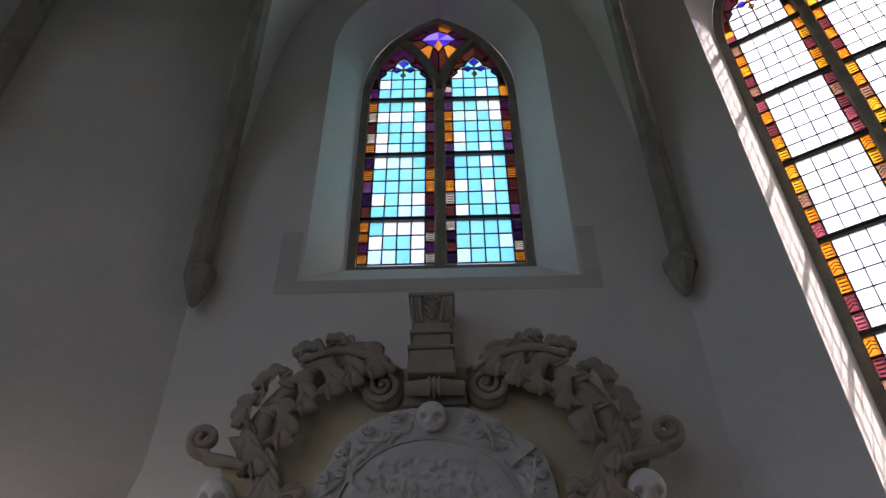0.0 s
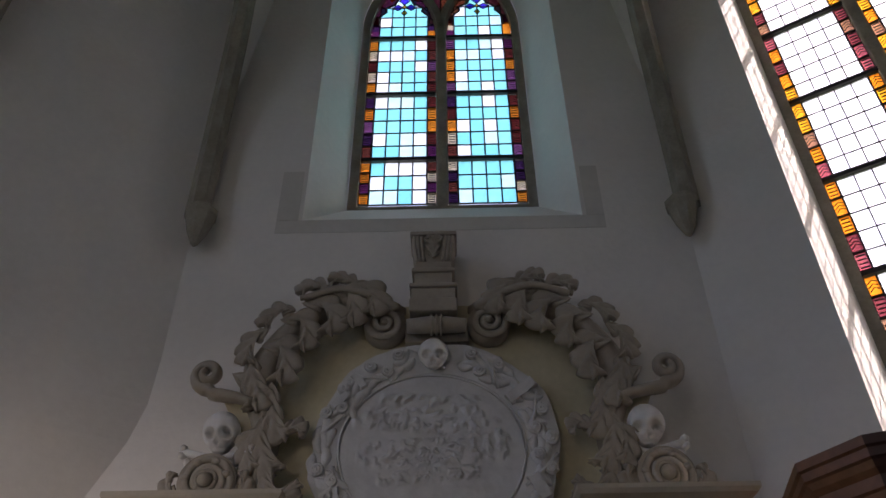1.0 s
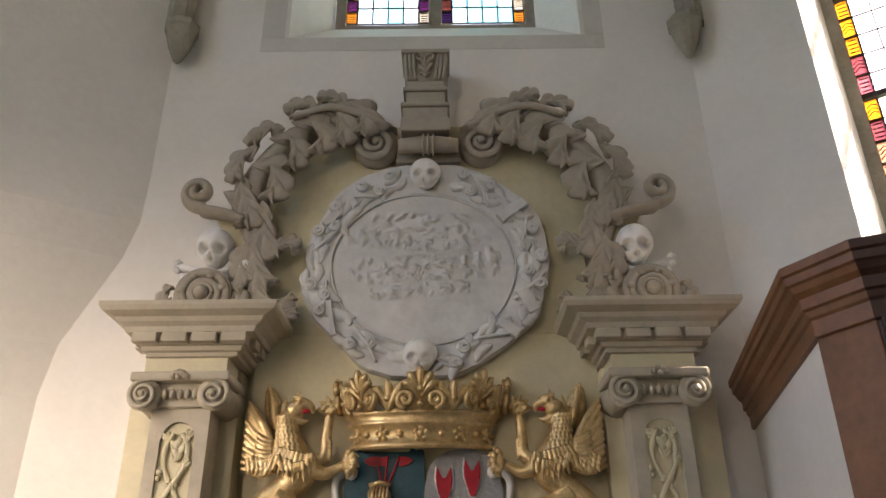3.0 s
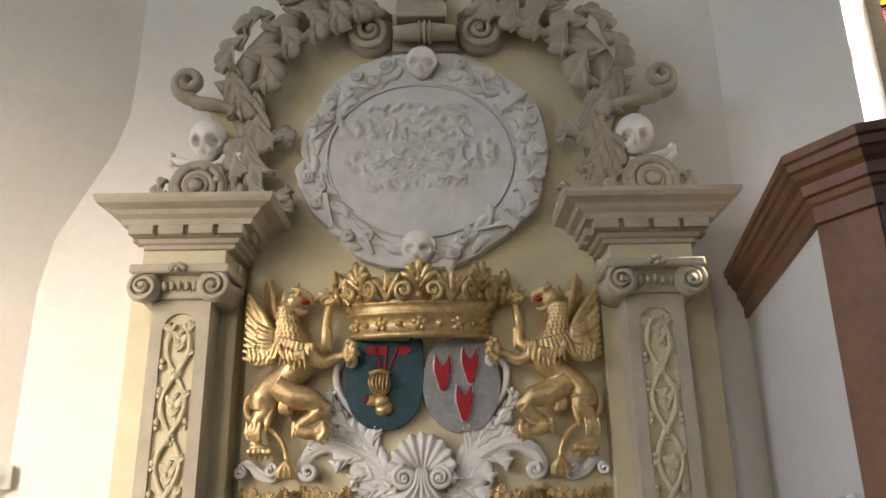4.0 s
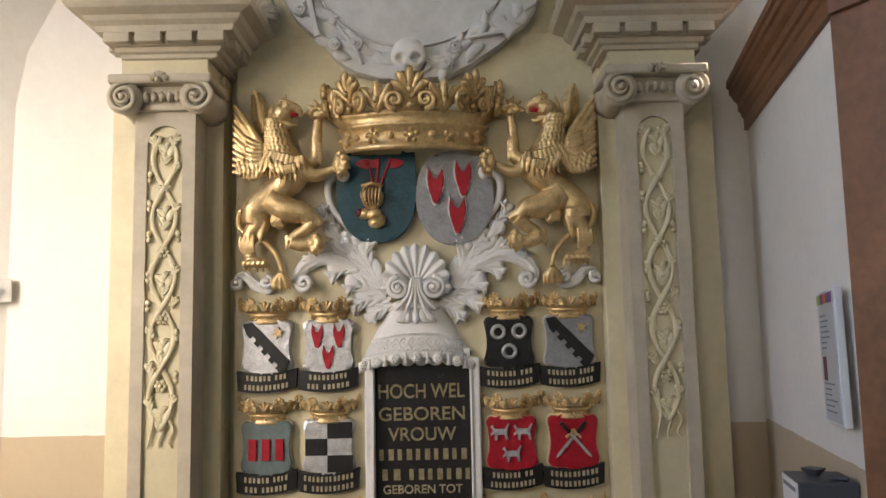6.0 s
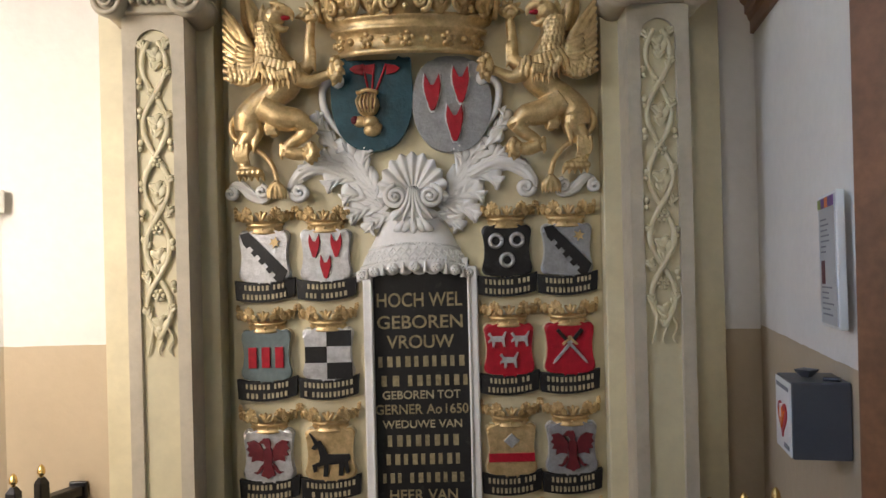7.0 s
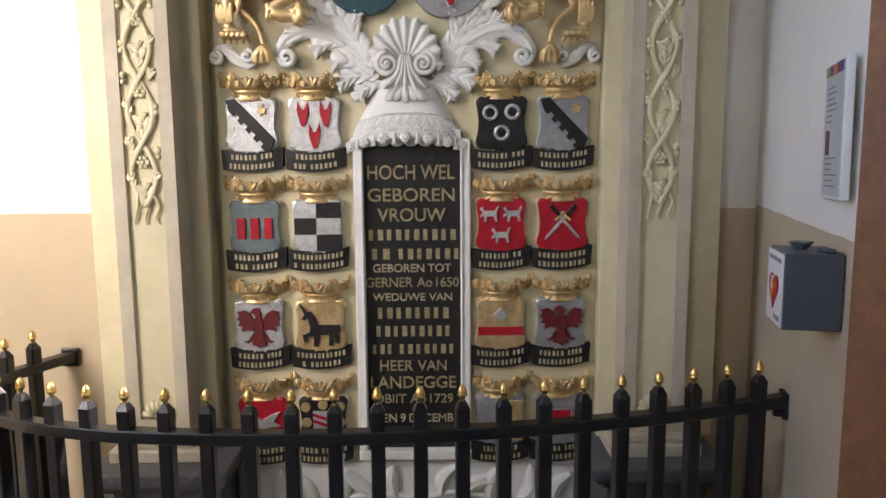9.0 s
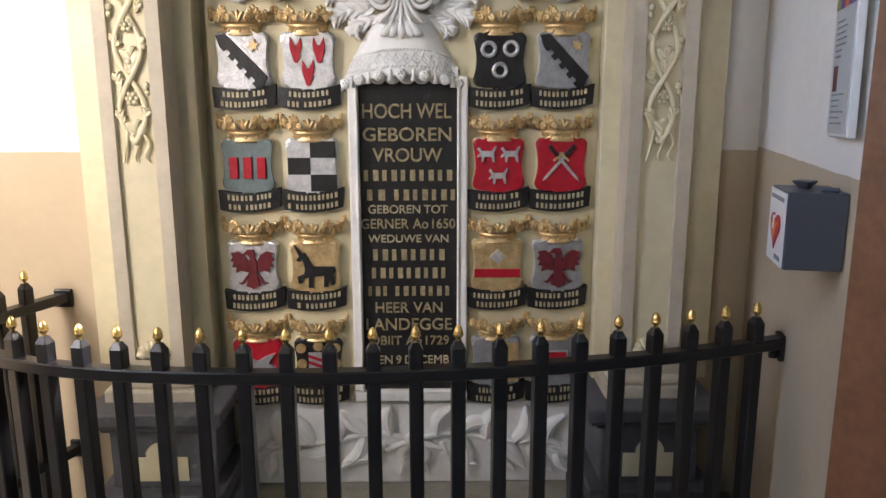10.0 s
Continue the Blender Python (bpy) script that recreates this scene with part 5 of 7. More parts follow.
for s in (-1, 1):
    for ctrl, w in SPRAYS:
        bm = bmesh.new()
        acanthus(bm, [(CXC + s * x, z) for x, z in ctrl], w * 0.74, -0.086, 0.013, 0.024, 4, 0.9, 0.80, 0.16)
        part("acanthus_leaf", bm, WHITE, sh, smooth=True)
    bm = bmesh.new()
    tube(bm, curve_pts([(CXC + s * 0.14, -0.10, 1.90), (CXC + s * 0.215, -0.105, 1.935), (CXC + s * 0.278, -0.105, 2.01), (CXC + s * 0.292, -0.105, 2.09), (CXC + s * 0.252, -0.12, 2.132)], 18), [0.008 + 0.0004 * i for i in range(19)], 8)
    ball(bm, (CXC + s * 0.238, -0.12, 2.118), (0.022, 0.02, 0.024), 2)
    part("shield_stem", bm, WHITE, sh, smooth=True)
    bm = bmesh.new()
    leaf(bm, [(CXC + s * x, z) for x, z in ((0.19, 1.795), (0.26, 1.832), (0.325, 1.838), (0.375, 1.815), (0.402, 1.775), (0.395, 1.745))], 0.030, -0.088, 0.026, 3, 0.12, 0.004, 34, 8)
    c = (CXC + s * 0.372, 1.757)
    tube(bm, spiral(c, 0.028, 1.5, -0.118, -s, 0.0 if s > 0 else math.pi, 0.012, 28, 0.15), [0.012 - 0.0002 * i for i in range(29)], 8)
    tube(bm, [(c[0], -0.08, c[1]), (c[0], -0.116, c[1])], 0.027, 14)
    part("scroll", bm, WHITE, sh, smooth=True)
    bm = bmesh.new()
    leaf(bm, [(CXC + s * x, z) for x, z in ((0.61, 1.775), (0.575, 1.785), (0.54, 1.755), (0.50, 1.735), (0.465, 1.755))], 0.022, -0.088, 0.024, 3, 0.15, 0.004, 26, 8)
    for x, z, r in ((0.498, 1.762, 0.022), (0.60, 1.757, 0.020)):
        c = (CXC + s * x, z)
        tube(bm, spiral(c, r, 1.3, -0.112, s, math.pi / 2, 0.010, 22, 0.15), 0.008, 7)
        tube(bm, [(c[0], -0.08, c[1]), (c[0], -0.112, c[1])], r, 12)
    part("cloud_scroll", bm, WHITE, sh, smooth=True)

# foliage relief at the foot: two branches tied in the middle, with broad leaves
fo = thing("foliage_relief", "white painted relief of two tied leafy branches", "relief")
bm = bmesh.new()
slab(bm, [(-0.575, 0.094), (0.625, 0.094), (0.625, 0.398), (-0.575, 0.398)], -0.03, -0.078, 0.006)
part("slab", bm, WHITE, fo)
FX, FZ = 0.03, 0.265


def broad_leaf(pts, w):
    """A smooth, pointed leaf with a raised midrib."""
    bm = bmesh.new()
    pts = [(min(0.612, max(-0.562, x)), min(0.385, max(0.108, z))) for x, z in pts]
    leaf(bm, pts, w, -0.077, 0.022, 1, 0.0, 0.016, 18, 8, ribs=False)
    cp = curve_pts(pts, 8)
    tube(bm, [(q[0], -0.0985 - 0.004 * math.sin(math.pi * i / 8), q[1]) for i, q in enumerate(cp)], [0.0045 - 0.0004 * i for i in range(9)], 6)
    part("leaf", bm, WHITE, fo, smooth=True)


for s in (-1, 1):
    stem_ = [(FX - s * 0.10, 0.225), (FX, FZ - 0.005), (FX + s * 0.14, 0.285), (FX + s * 0.30, 0.255), (FX + s * 0.44, 0.24), (FX + s * 0.55, 0.20)]
    bm = bmesh.new()
    tube(bm, curve_pts([(x, -0.086, z) for x, z in stem_], 26), [0.013 - 0.0003 * i for i in range(27)], 8)
    part("stem", bm, WHITE, fo, smooth=True)
    rnd = random.Random(21 + s)
    for u, v, a, l, w in ((0.08, 0.28, 72, 0.115, 0.030), (0.10, 0.255, -52, 0.15, 0.032), (0.16, 0.285, 40, 0.125, 0.030), (0.17, 0.27, -78, 0.14, 0.030), (0.25, 0.265, 74, 0.12, 0.034), (0.26, 0.26, -38, 0.17, 0.034),
                          (0.29, 0.255, -84, 0.13, 0.030), (0.35, 0.25, 48, 0.14, 0.032), (0.37, 0.25, 12, 0.15, 0.030), (0.40, 0.245, -62, 0.14, 0.032), (0.46, 0.24, 78, 0.13, 0.028), (0.47, 0.235, -28, 0.11, 0.026), (0.50, 0.22, -80, 0.10, 0.026)):
        a = math.radians(a + rnd.uniform(-9, 9))
        bend_ = rnd.uniform(-0.45, 0.45)
        broad_leaf([(FX + s * u, v), (FX + s * (u + l * 0.5 * math.cos(a)), v + l * 0.5 * math.sin(a)), (FX + s * (u + l * math.cos(a + bend_)), v + l * math.sin(a + bend_))], w)
    # ribbon end hanging under the tie
    bm = bmesh.new()
    leaf(bm, [(FX + s * 0.005, 0.25), (FX + s * 0.045, 0.205), (FX + s * 0.03, 0.165), (FX + s * 0.05, 0.125)], 0.020, -0.077, 0.016, 2, 0.15, 0.006, 16, 6)
    part("ribbon", bm, WHITE, fo, smooth=True)
bm = bmesh.new()
ball(bm, (FX, -0.09, FZ), (0.034, 0.026, 0.028), 2)
part("knot", bm, WHITE, fo, smooth=True)


# ---- crowns ----
def crown_parts(t, rx, ry, h, points, jewel, base=0.82, tall=1.0, fat=1.15):
    """A coronet standing out of the wall: band with rims and jewels, and leafy points."""
    own = t
    bm = bmesh.new()
    b0 = base
    prof = [(b0, 0.0), (b0 + 0.04, 0.02), (b0 + 0.04, 0.06), (b0, 0.08), (b0 + 0.02, 0.27), (b0 + 0.07, 0.29), (b0 + 0.09, 0.33), (b0 + 0.04, 0.36), (b0 + 0.12, 0.42), (0.97, 0.47)]
    rings = []
    for f, z in prof + [(0.93, 0.47), (b0 - 0.02, 0.34), (b0 - 0.02, 0.02)]:
        rings.append([bm.verts.new((rx * f * math.cos(math.pi + math.pi * k / 28), ry * f * math.sin(math.pi + math.pi * k / 28), h * z - 0.10 * h * math.sin(math.pi * k / 28) * 0.6)) for k in range(29)])
    for r, s in zip(rings, rings[1:]):
        for k in range(28):
            bm.faces.new((r[k], r[k + 1], s[k + 1], s[k]))
    part("band", bm, GOLD, own, smooth=True)
    for k in range(points):
        a = math.pi + math.pi * (k + 0.0) / (points - 1)
        big = (k % 2 == 0)
        bm = bmesh.new()
        hh = h * (0.63 if big else 0.44) * tall
        ww = h * 0.115
        if big:
            for an in (-62, -34, 0, 34, 62):
                r = math.radians(an)
                ln = hh * (0.50 - 0.10 * abs(an) / 62)
                tube(bm, curve_pts([(0.0, -h * 0.02, hh * 0.25), (ln * 0.55 * math.sin(r), -h * 0.06, hh * 0.36 + ln * 0.62 * math.cos(r)), (ln * 1.05 * math.sin(r), -h * 0.05, hh * 0.38 + ln * math.cos(r))], 7), [h * fat * r0 for r0 in (0.016, 0.024, 0.032, 0.038, 0.044, 0.046, 0.038, 0.016)], 7)
            slab(bm, [(-hh * 0.26, 0.0), (hh * 0.26, 0.0), (hh * 0.30, hh * 0.55), (hh * 0.16, hh * 0.78), (-hh * 0.16, hh * 0.78), (-hh * 0.30, hh * 0.55)], h * 0.02, -h * 0.02)
            for q in (-1, 1):
                tube(bm, [(p[0], p[1] - h * 0.05, p[2]) for p in spiral((q * hh * 0.30, hh * 0.22), hh * 0.19, 1.4, 0.0, q, -math.pi / 2, 0.0, 18, 0.2)], h * 0.032 * fat, 6)
                ball(bm, (q * hh * 0.30, -h * 0.05, hh * 0.22), (h * 0.04,) * 3, 1)
            ball(bm, (0, -h * 0.07, hh * 0.42), (h * 0.05,) * 3, 1)
            ball(bm, (0, -h * 0.05, hh * 0.12), (h * 0.05,) * 3, 1)
        else:
            for an in (-40, 0, 40):
                r = math.radians(an)
                leaf(bm, [(0.0, 0.0), (hh * 0.4 * math.sin(r), hh * 0.5), (hh * 0.75 * math.sin(r), hh * (0.3 + 0.6 * math.cos(r)))], ww * 0.8, 0.0, h * 0.05, 2, 0.3, h * 0.03, 8, 4)
            ball(bm, (0, -h * 0.05, hh * 0.35), (h * 0.055,) * 3, 1)
        mt = Matrix.Translation((rx * 0.94 * math.cos(a), ry * 0.94 * math.sin(a), h * 0.45 - 0.06 * h * math.sin(a - math.pi))) @ Matrix.Rotation(a + math.pi / 2, 4, "Z") @ Matrix.Rotation(radians(8), 4, "X")
        bm.transform(mt)
        part("fleuron", bm, GOLD, own, smooth=True)
    for k in range(jewel):
        a = math.pi + math.pi * (k + 0.5) / jewel
        bm = bmesh.new()
        c = Vector((rx * (base + 0.015) * math.cos(a), ry * (base + 0.015) * math.sin(a), h * 0.175 - 0.06 * h * math.sin(a - math.pi)))
        if k % 2 and jewel > 6:
            for j in range(5):
                q = Vector((0.07 * h * math.cos(j * 1.257 + 0.3), 0, 0.07 * h * math.sin(j * 1.257 + 0.3)))
                ball(bm, c + Matrix.Rotation(a + math.pi / 2, 3, "Z") @ q, (h * 0.04,) * 3, 1)
        ball(bm, c, (h * 0.055,) * 3, 1)
        part("jewel", bm, GOLD, own, smooth=True)


mc = thing("great_coronet", "gilded coronet with leaf points over twin shields", "coronet")
mc.location = (0.003, -0.075, 2.195)
crown_parts(mc, 0.29, 0.185, 0.262, 9, 11)


# ---- the twin shields ----
def shield_outline(w, h, kind=0):
    if kind == 0:      # waisted small shield
        half = [(0.0, 0.47), (0.24, 0.475), (0.40, 0.51), (0.49, 0.42), (0.465, 0.27), (0.44, 0.05), (0.455, -0.15), (0.50, -0.33), (0.44, -0.44), (0.26, -0.465), (0.10, -0.47), (0.0, -0.51)]
    elif kind == 1:
        half = [(0.0, 0.46), (0.30, 0.46), (0.47, 0.50), (0.49, 0.36), (0.50, 0.05), (0.46, -0.18), (0.36, -0.36), (0.20, -0.47), (0.0, -0.50)]
    else:
        half = [(0.0, 0.50), (0.24, 0.46), (0.41, 0.33), (0.49, 0.12), (0.50, -0.06), (0.44, -0.26), (0.30, -0.42), (0.15, -0.49), (0.0, -0.51)]
    c = [tuple(p) for p in curve_pts(half, 33)]
    pts = [(x * w, z * h) for x, z in c]
    return pts + [(-x, z) for x, z in pts[-2:0:-1]]


def flat(pts, y0, y1, bevel=0.0015):
    return slab(bmesh.new(), pts, y0, y1, bevel)


def wolf(x, z, k):
    """A plain red wedge with two prongs."""
    return [(x + a * k, z + b * k) for a, b in ((-0.42, 1.05), (-0.30, 0.80), (-0.13, 0.36), (0.13, 0.36), (0.30, 0.80), (0.42, 1.05), (0.50, 0.45), (0.46, 0.02), (0.30, -0.38), (0.22, -0.80), (0.10, -1.0), (-0.10, -1.0), (-0.22, -0.80), (-0.30, -0.38), (-0.46, 0.02), (-0.50, 0.45))]


def great_shield(x, z, w, h, kind, m, label):
    t = thing("great_shield", label, "shield", group="great shields")
    t.location = (x, -0.09, z)
    bm = flat(shield_outline(w, h, kind), 0.03, -0.028, 0.012)
    part("shield", bm, m, t)
    return t


g1 = great_shield(-0.122, 2.042, 0.27, 0.31, 1, TEAL, "dark teal shield with gilded helmet and red pennants")
for a in (-0.32, 0.0, 0.36):
    bm = bmesh.new()
    tip = (0.01 + 0.27 * math.sin(a) * 0.42, 0.13)
    tube(bm, [(0.0 + 0.02 * math.sin(a), -0.032, 0.02), (tip[0], -0.032, tip[1])], 0.0035, 6)
    s = -1 if a < 0.1 else 1
    slab(bm, [(tip[0], 0.13), (tip[0] + s * 0.03, 0.126), (tip[0] + s * 0.045, 0.115), (tip[0] + s * 0.028, 0.10), (tip[0], 0.095)], -0.026, -0.034)
    part("pennant", bm, RED, g1, "red pennant on a staff")
bm = bmesh.new()
ball(bm, (-0.012, -0.035, -0.005), (0.038, 0.028, 0.04), 3)
for k in range(6):
    x = -0.038 + 0.0105 * k
    tube(bm, curve_pts([(x, -0.05, 0.028), (x * 1.15 - 0.003, -0.07, 0.0), (x * 0.8 - 0.004, -0.055, -0.032)], 8), 0.004, 6)
tube(bm, [(-0.047, -0.045, 0.034), (-0.012, -0.062, 0.04), (0.022, -0.045, 0.034)], 0.007, 8)
ball(bm, (-0.005, -0.035, -0.062), (0.028, 0.024, 0.024), 2)
ball(bm, (0.0, -0.035, -0.088), (0.03, 0.022, 0.022), 2)
ball(bm, (-0.04, -0.03, -0.058), (0.024, 0.018, 0.020), 2)
ball(bm, (0.012, -0.035, -0.078), (0.022, 0.018, 0.018), 2)
part("helmet", bm, GOLD, g1, "gilded helmet", True)
bm = bmesh.new()
for x in (-0.03, -0.012, 0.006):
    box(bm, x - 0.004, x + 0.004, -0.0665, -0.05, -0.022, 0.012, 0.001)
ball(bm, (-0.056, -0.035, -0.054), (0.014, 0.013, 0.015), 2)
part("helmet_lining", bm, OXBLOOD, g1, "red lining")
g2 = great_shield(0.142, 2.038, 0.262, 0.318, 2, GREY_SHIELD, "silvery grey oval shield with three red charges")
for x, z in ((-0.064, 0.036), (0.030, 0.060), (0.008, -0.066)):
    part("charge_rim", flat(wolf(x, z, 0.066), -0.02, -0.033), SILVER, g2)
    part("charge", flat([(x + (p - x) * 0.86, z + (q - z) * 0.90) for p, q in wolf(x, z, 0.066)], -0.03, -0.041, 0.003), RED, g2, "red heraldic charge")


# ---- the sixteen small arms ----
SW, SH = 0.168, 0.172


def arms(x, z, ground, label, charges, words):
    t = thing("coat_of_arms", label, "coat of arms", group="ancestral arms")
    t.location = (x, -0.078, z)
    sh_ = part("shield", flat(shield_outline(SW, SH), 0.0, -0.030, 0.008), ground, t)
    edge = part("shield_edge", flat(shield_outline(SW * 1.035, SH * 1.03), 0.002, -0.018, 0.004), SILVER if ground in (SILVER, GREY_SHIELD) else YELLOW, sh_)
    for pts, mt, lift in charges:
        if isinstance(pts, bmesh.types.BMesh):
            part("charge", pts, mt, sh_, smooth=True)
        else:
            part("charge", flat(pts, -0.027, -0.0325 - lift, 0.0012), mt, sh_)
    # hanging name band, its ends lifted
    bm = bmesh.new()
    n = 16
    up, dn = [], []
    for i in range(n + 1):
        u = -1 + 2 * i / n
        zz = -0.116 + 0.013 * u * u + 0.004 * u
        up.append((u * 0.1005, zz + 0.031))
        dn.append((u * (0.1005 - 0.004), zz - 0.033))
    vf = [[bm.verts.new((px, -0.024 - 0.006 * math.cos(px * 16), pz)) for px, pz in row] for row in (up, dn)]
    vb = [[bm.verts.new((px, 0.002, pz)) for px, pz in row] for row in (up, dn)]
    for i in range(n):
        bm.faces.new((vf[0][i], vf[0][i + 1], vf[1][i + 1], vf[1][i]))
        bm.faces.new((vf[0][i], vf[0][i + 1], vb[0][i + 1], vb[0][i]))
        bm.faces.new((vf[1][i], vf[1][i + 1], vb[1][i + 1], vb[1][i]))
    for i in (0, n):
        bm.faces.new((vf[0][i], vf[1][i], vb[1][i], vb[0][i]))
    band = part("name_band", bm, BLACK, t, "black band with gilt lettering bars")
    for row, ww in zip((0.0145, -0.0155), words):
        gap, total = 0.010, sum(ww) + 0.010 * (len(ww) - 1)
        x0 = -total / 2
        for wl in ww:
            letter_bars(band, LETTER_PALE, x0, wl, 0.0165, lambda px: -0.116 + row + 0.013 * (px / 0.1) ** 2 + 0.04 * px, -0.022, -0.033)
            x0 += wl + gap
    return t


def small_crown(parent_x, z):
    t = thing("small_coronet", "small gilded coronet over a painted shield", "coronet", group="small coronets")
    t.location = (parent_x, -0.075, z)
    crown_parts(t, 0.092, 0.062, 0.09, 7, 5, 0.64, tall=1.0, fat=1.5)
    return t


def rect(x0, x1, z0, z1):
    return [(x0, z0), (x1, z0), (x1, z1), (x0, z1)]


def bend():
    """An embattled bend from upper left to lower right."""
    pts = [(-0.078, 0.078), (-0.048, 0.084)]
    pts += [(0.078, -0.046), (0.062, -0.082)]
    d = Vector((0.125, -0.145)).normalized()
    nrm_ = Vector((-0.757, -0.653))
    a = Vector((0.052, -0.072))
    out = []
    steps = 9
    ln = 0.165
    for k in range(steps):
        p = a - d * (ln * k / steps)
        q = a - d * (ln * (k + 1) / steps)
        o = nrm_ * (0.014 if k % 2 == 0 else 0.0)
        out += [tuple(p + o), tuple(q + o)]
    return pts + out


def star(x, z, r, n=6):
    return [(x + (r if i % 2 == 0 else r * 0.42) * math.cos(math.pi * i / n + 0.3), z + (r if i % 2 == 0 else r * 0.42) * math.sin(math.pi * i / n + 0.3)) for i in range(2 * n)]


def ring_bm(x, z, r, w):
    bm = bmesh.new()
    tube(bm, [(x + r * math.cos(2 * math.pi * i / 24), -0.034, z + r * math.sin(2 * math.pi * i / 24)) for i in range(25)], w, 8)
    return bm


def spread():
    """A bird of plain shapes: two raised wings, body, head and legs."""
    wing = [(0.014, 0.022), (0.026, 0.044), (0.046, 0.056), (0.070, 0.050), (0.062, 0.038), (0.072, 0.026), (0.060, 0.020), (0.068, 0.004), (0.052, 0.004), (0.056, -0.016), (0.038, -0.008), (0.017, -0.014)]
    body_ = [(-0.012, 0.028), (0.0, 0.034), (0.012, 0.028), (0.0155, 0.004), (0.012, -0.026), (0.024, -0.060), (0.008, -0.064), (0.0, -0.072), (-0.008, -0.064), (-0.024, -0.060), (-0.012, -0.026), (-0.0155, 0.004)]
    head_ = [(-0.032, 0.046), (-0.016, 0.062), (0.004, 0.062), (0.010, 0.046), (0.008, 0.030), (-0.008, 0.032), (-0.014, 0.046)]
    leg_ = [(0.016, -0.020), (0.026, -0.030), (0.036, -0.048), (0.050, -0.050), (0.036, -0.056), (0.026, -0.050), (0.014, -0.032)]
    out = [(body_, OXBLOOD, 0.008), (head_, OXBLOOD, 0.006)]
    for q in (wing, leg_):
        out += [(q, OXBLOOD, 0.005), ([(-x, z) for x, z in q[::-1]], OXBLOOD, 0.005)]
    return out


def hound(x, z, k):
    return [(x + a * k, z + b * k) for a, b in ((-1.0, 0.55), (-0.75, 0.75), (-0.55, 0.35), (0.45, 0.35), (0.8, 0.85), (0.92, 0.8), (0.62, 0.1), (0.75, -0.7), (0.55, -0.7), (0.4, -0.15), (-0.3, -0.15), (-0.35, -0.75), (-0.55, -0.7), (-0.55, -0.05), (-0.95, -0.3), (-0.95, -0.1), (-0.65, 0.2))]


def steed():
    return [(-0.05, 0.04), (-0.062, 0.025), (-0.05, 0.02), (-0.04, 0.03), (-0.032, -0.002), (-0.035, -0.02), (-0.06, -0.03), (-0.055, -0.055), (-0.045, -0.05), (-0.044, -0.036), (-0.02, -0.03), (-0.024, -0.068), (-0.01, -0.068), (-0.006, -0.028), (0.03, -0.026), (0.026, -0.066), (0.04, -0.066), (0.046, -0.03), (0.052, -0.06), (0.062, -0.056), (0.058, -0.02), (0.066, -0.014), (0.064, 0.004), (0.045, 0.004), (-0.008, 0.004), (-0.02, 0.03), (-0.032, 0.05), (-0.042, 0.048), (-0.066, 0.076), (-0.068, 0.074)]


def sword(s):
    c, q = math.cos(0.72), math.sin(0.72) * s
    def R(u, v):
        return v * q + u * c, v * c - u * q
    blade = [R(-0.005, 0.012), R(0.005, 0.012), R(0.0045, -0.075), R(0.0, -0.088), R(-0.0045, -0.075)]
    guard = [R(-0.020, 0.010), R(0.020, 0.010), R(0.020, 0.018), R(-0.020, 0.018)]
    grip = [R(-0.006, 0.018), R(0.006, 0.018), R(0.006, 0.062), R(-0.006, 0.062)]
    sh2 = 0.018
    return [[(a, b + sh2) for a, b in z] for z in (blade, guard, grip)]


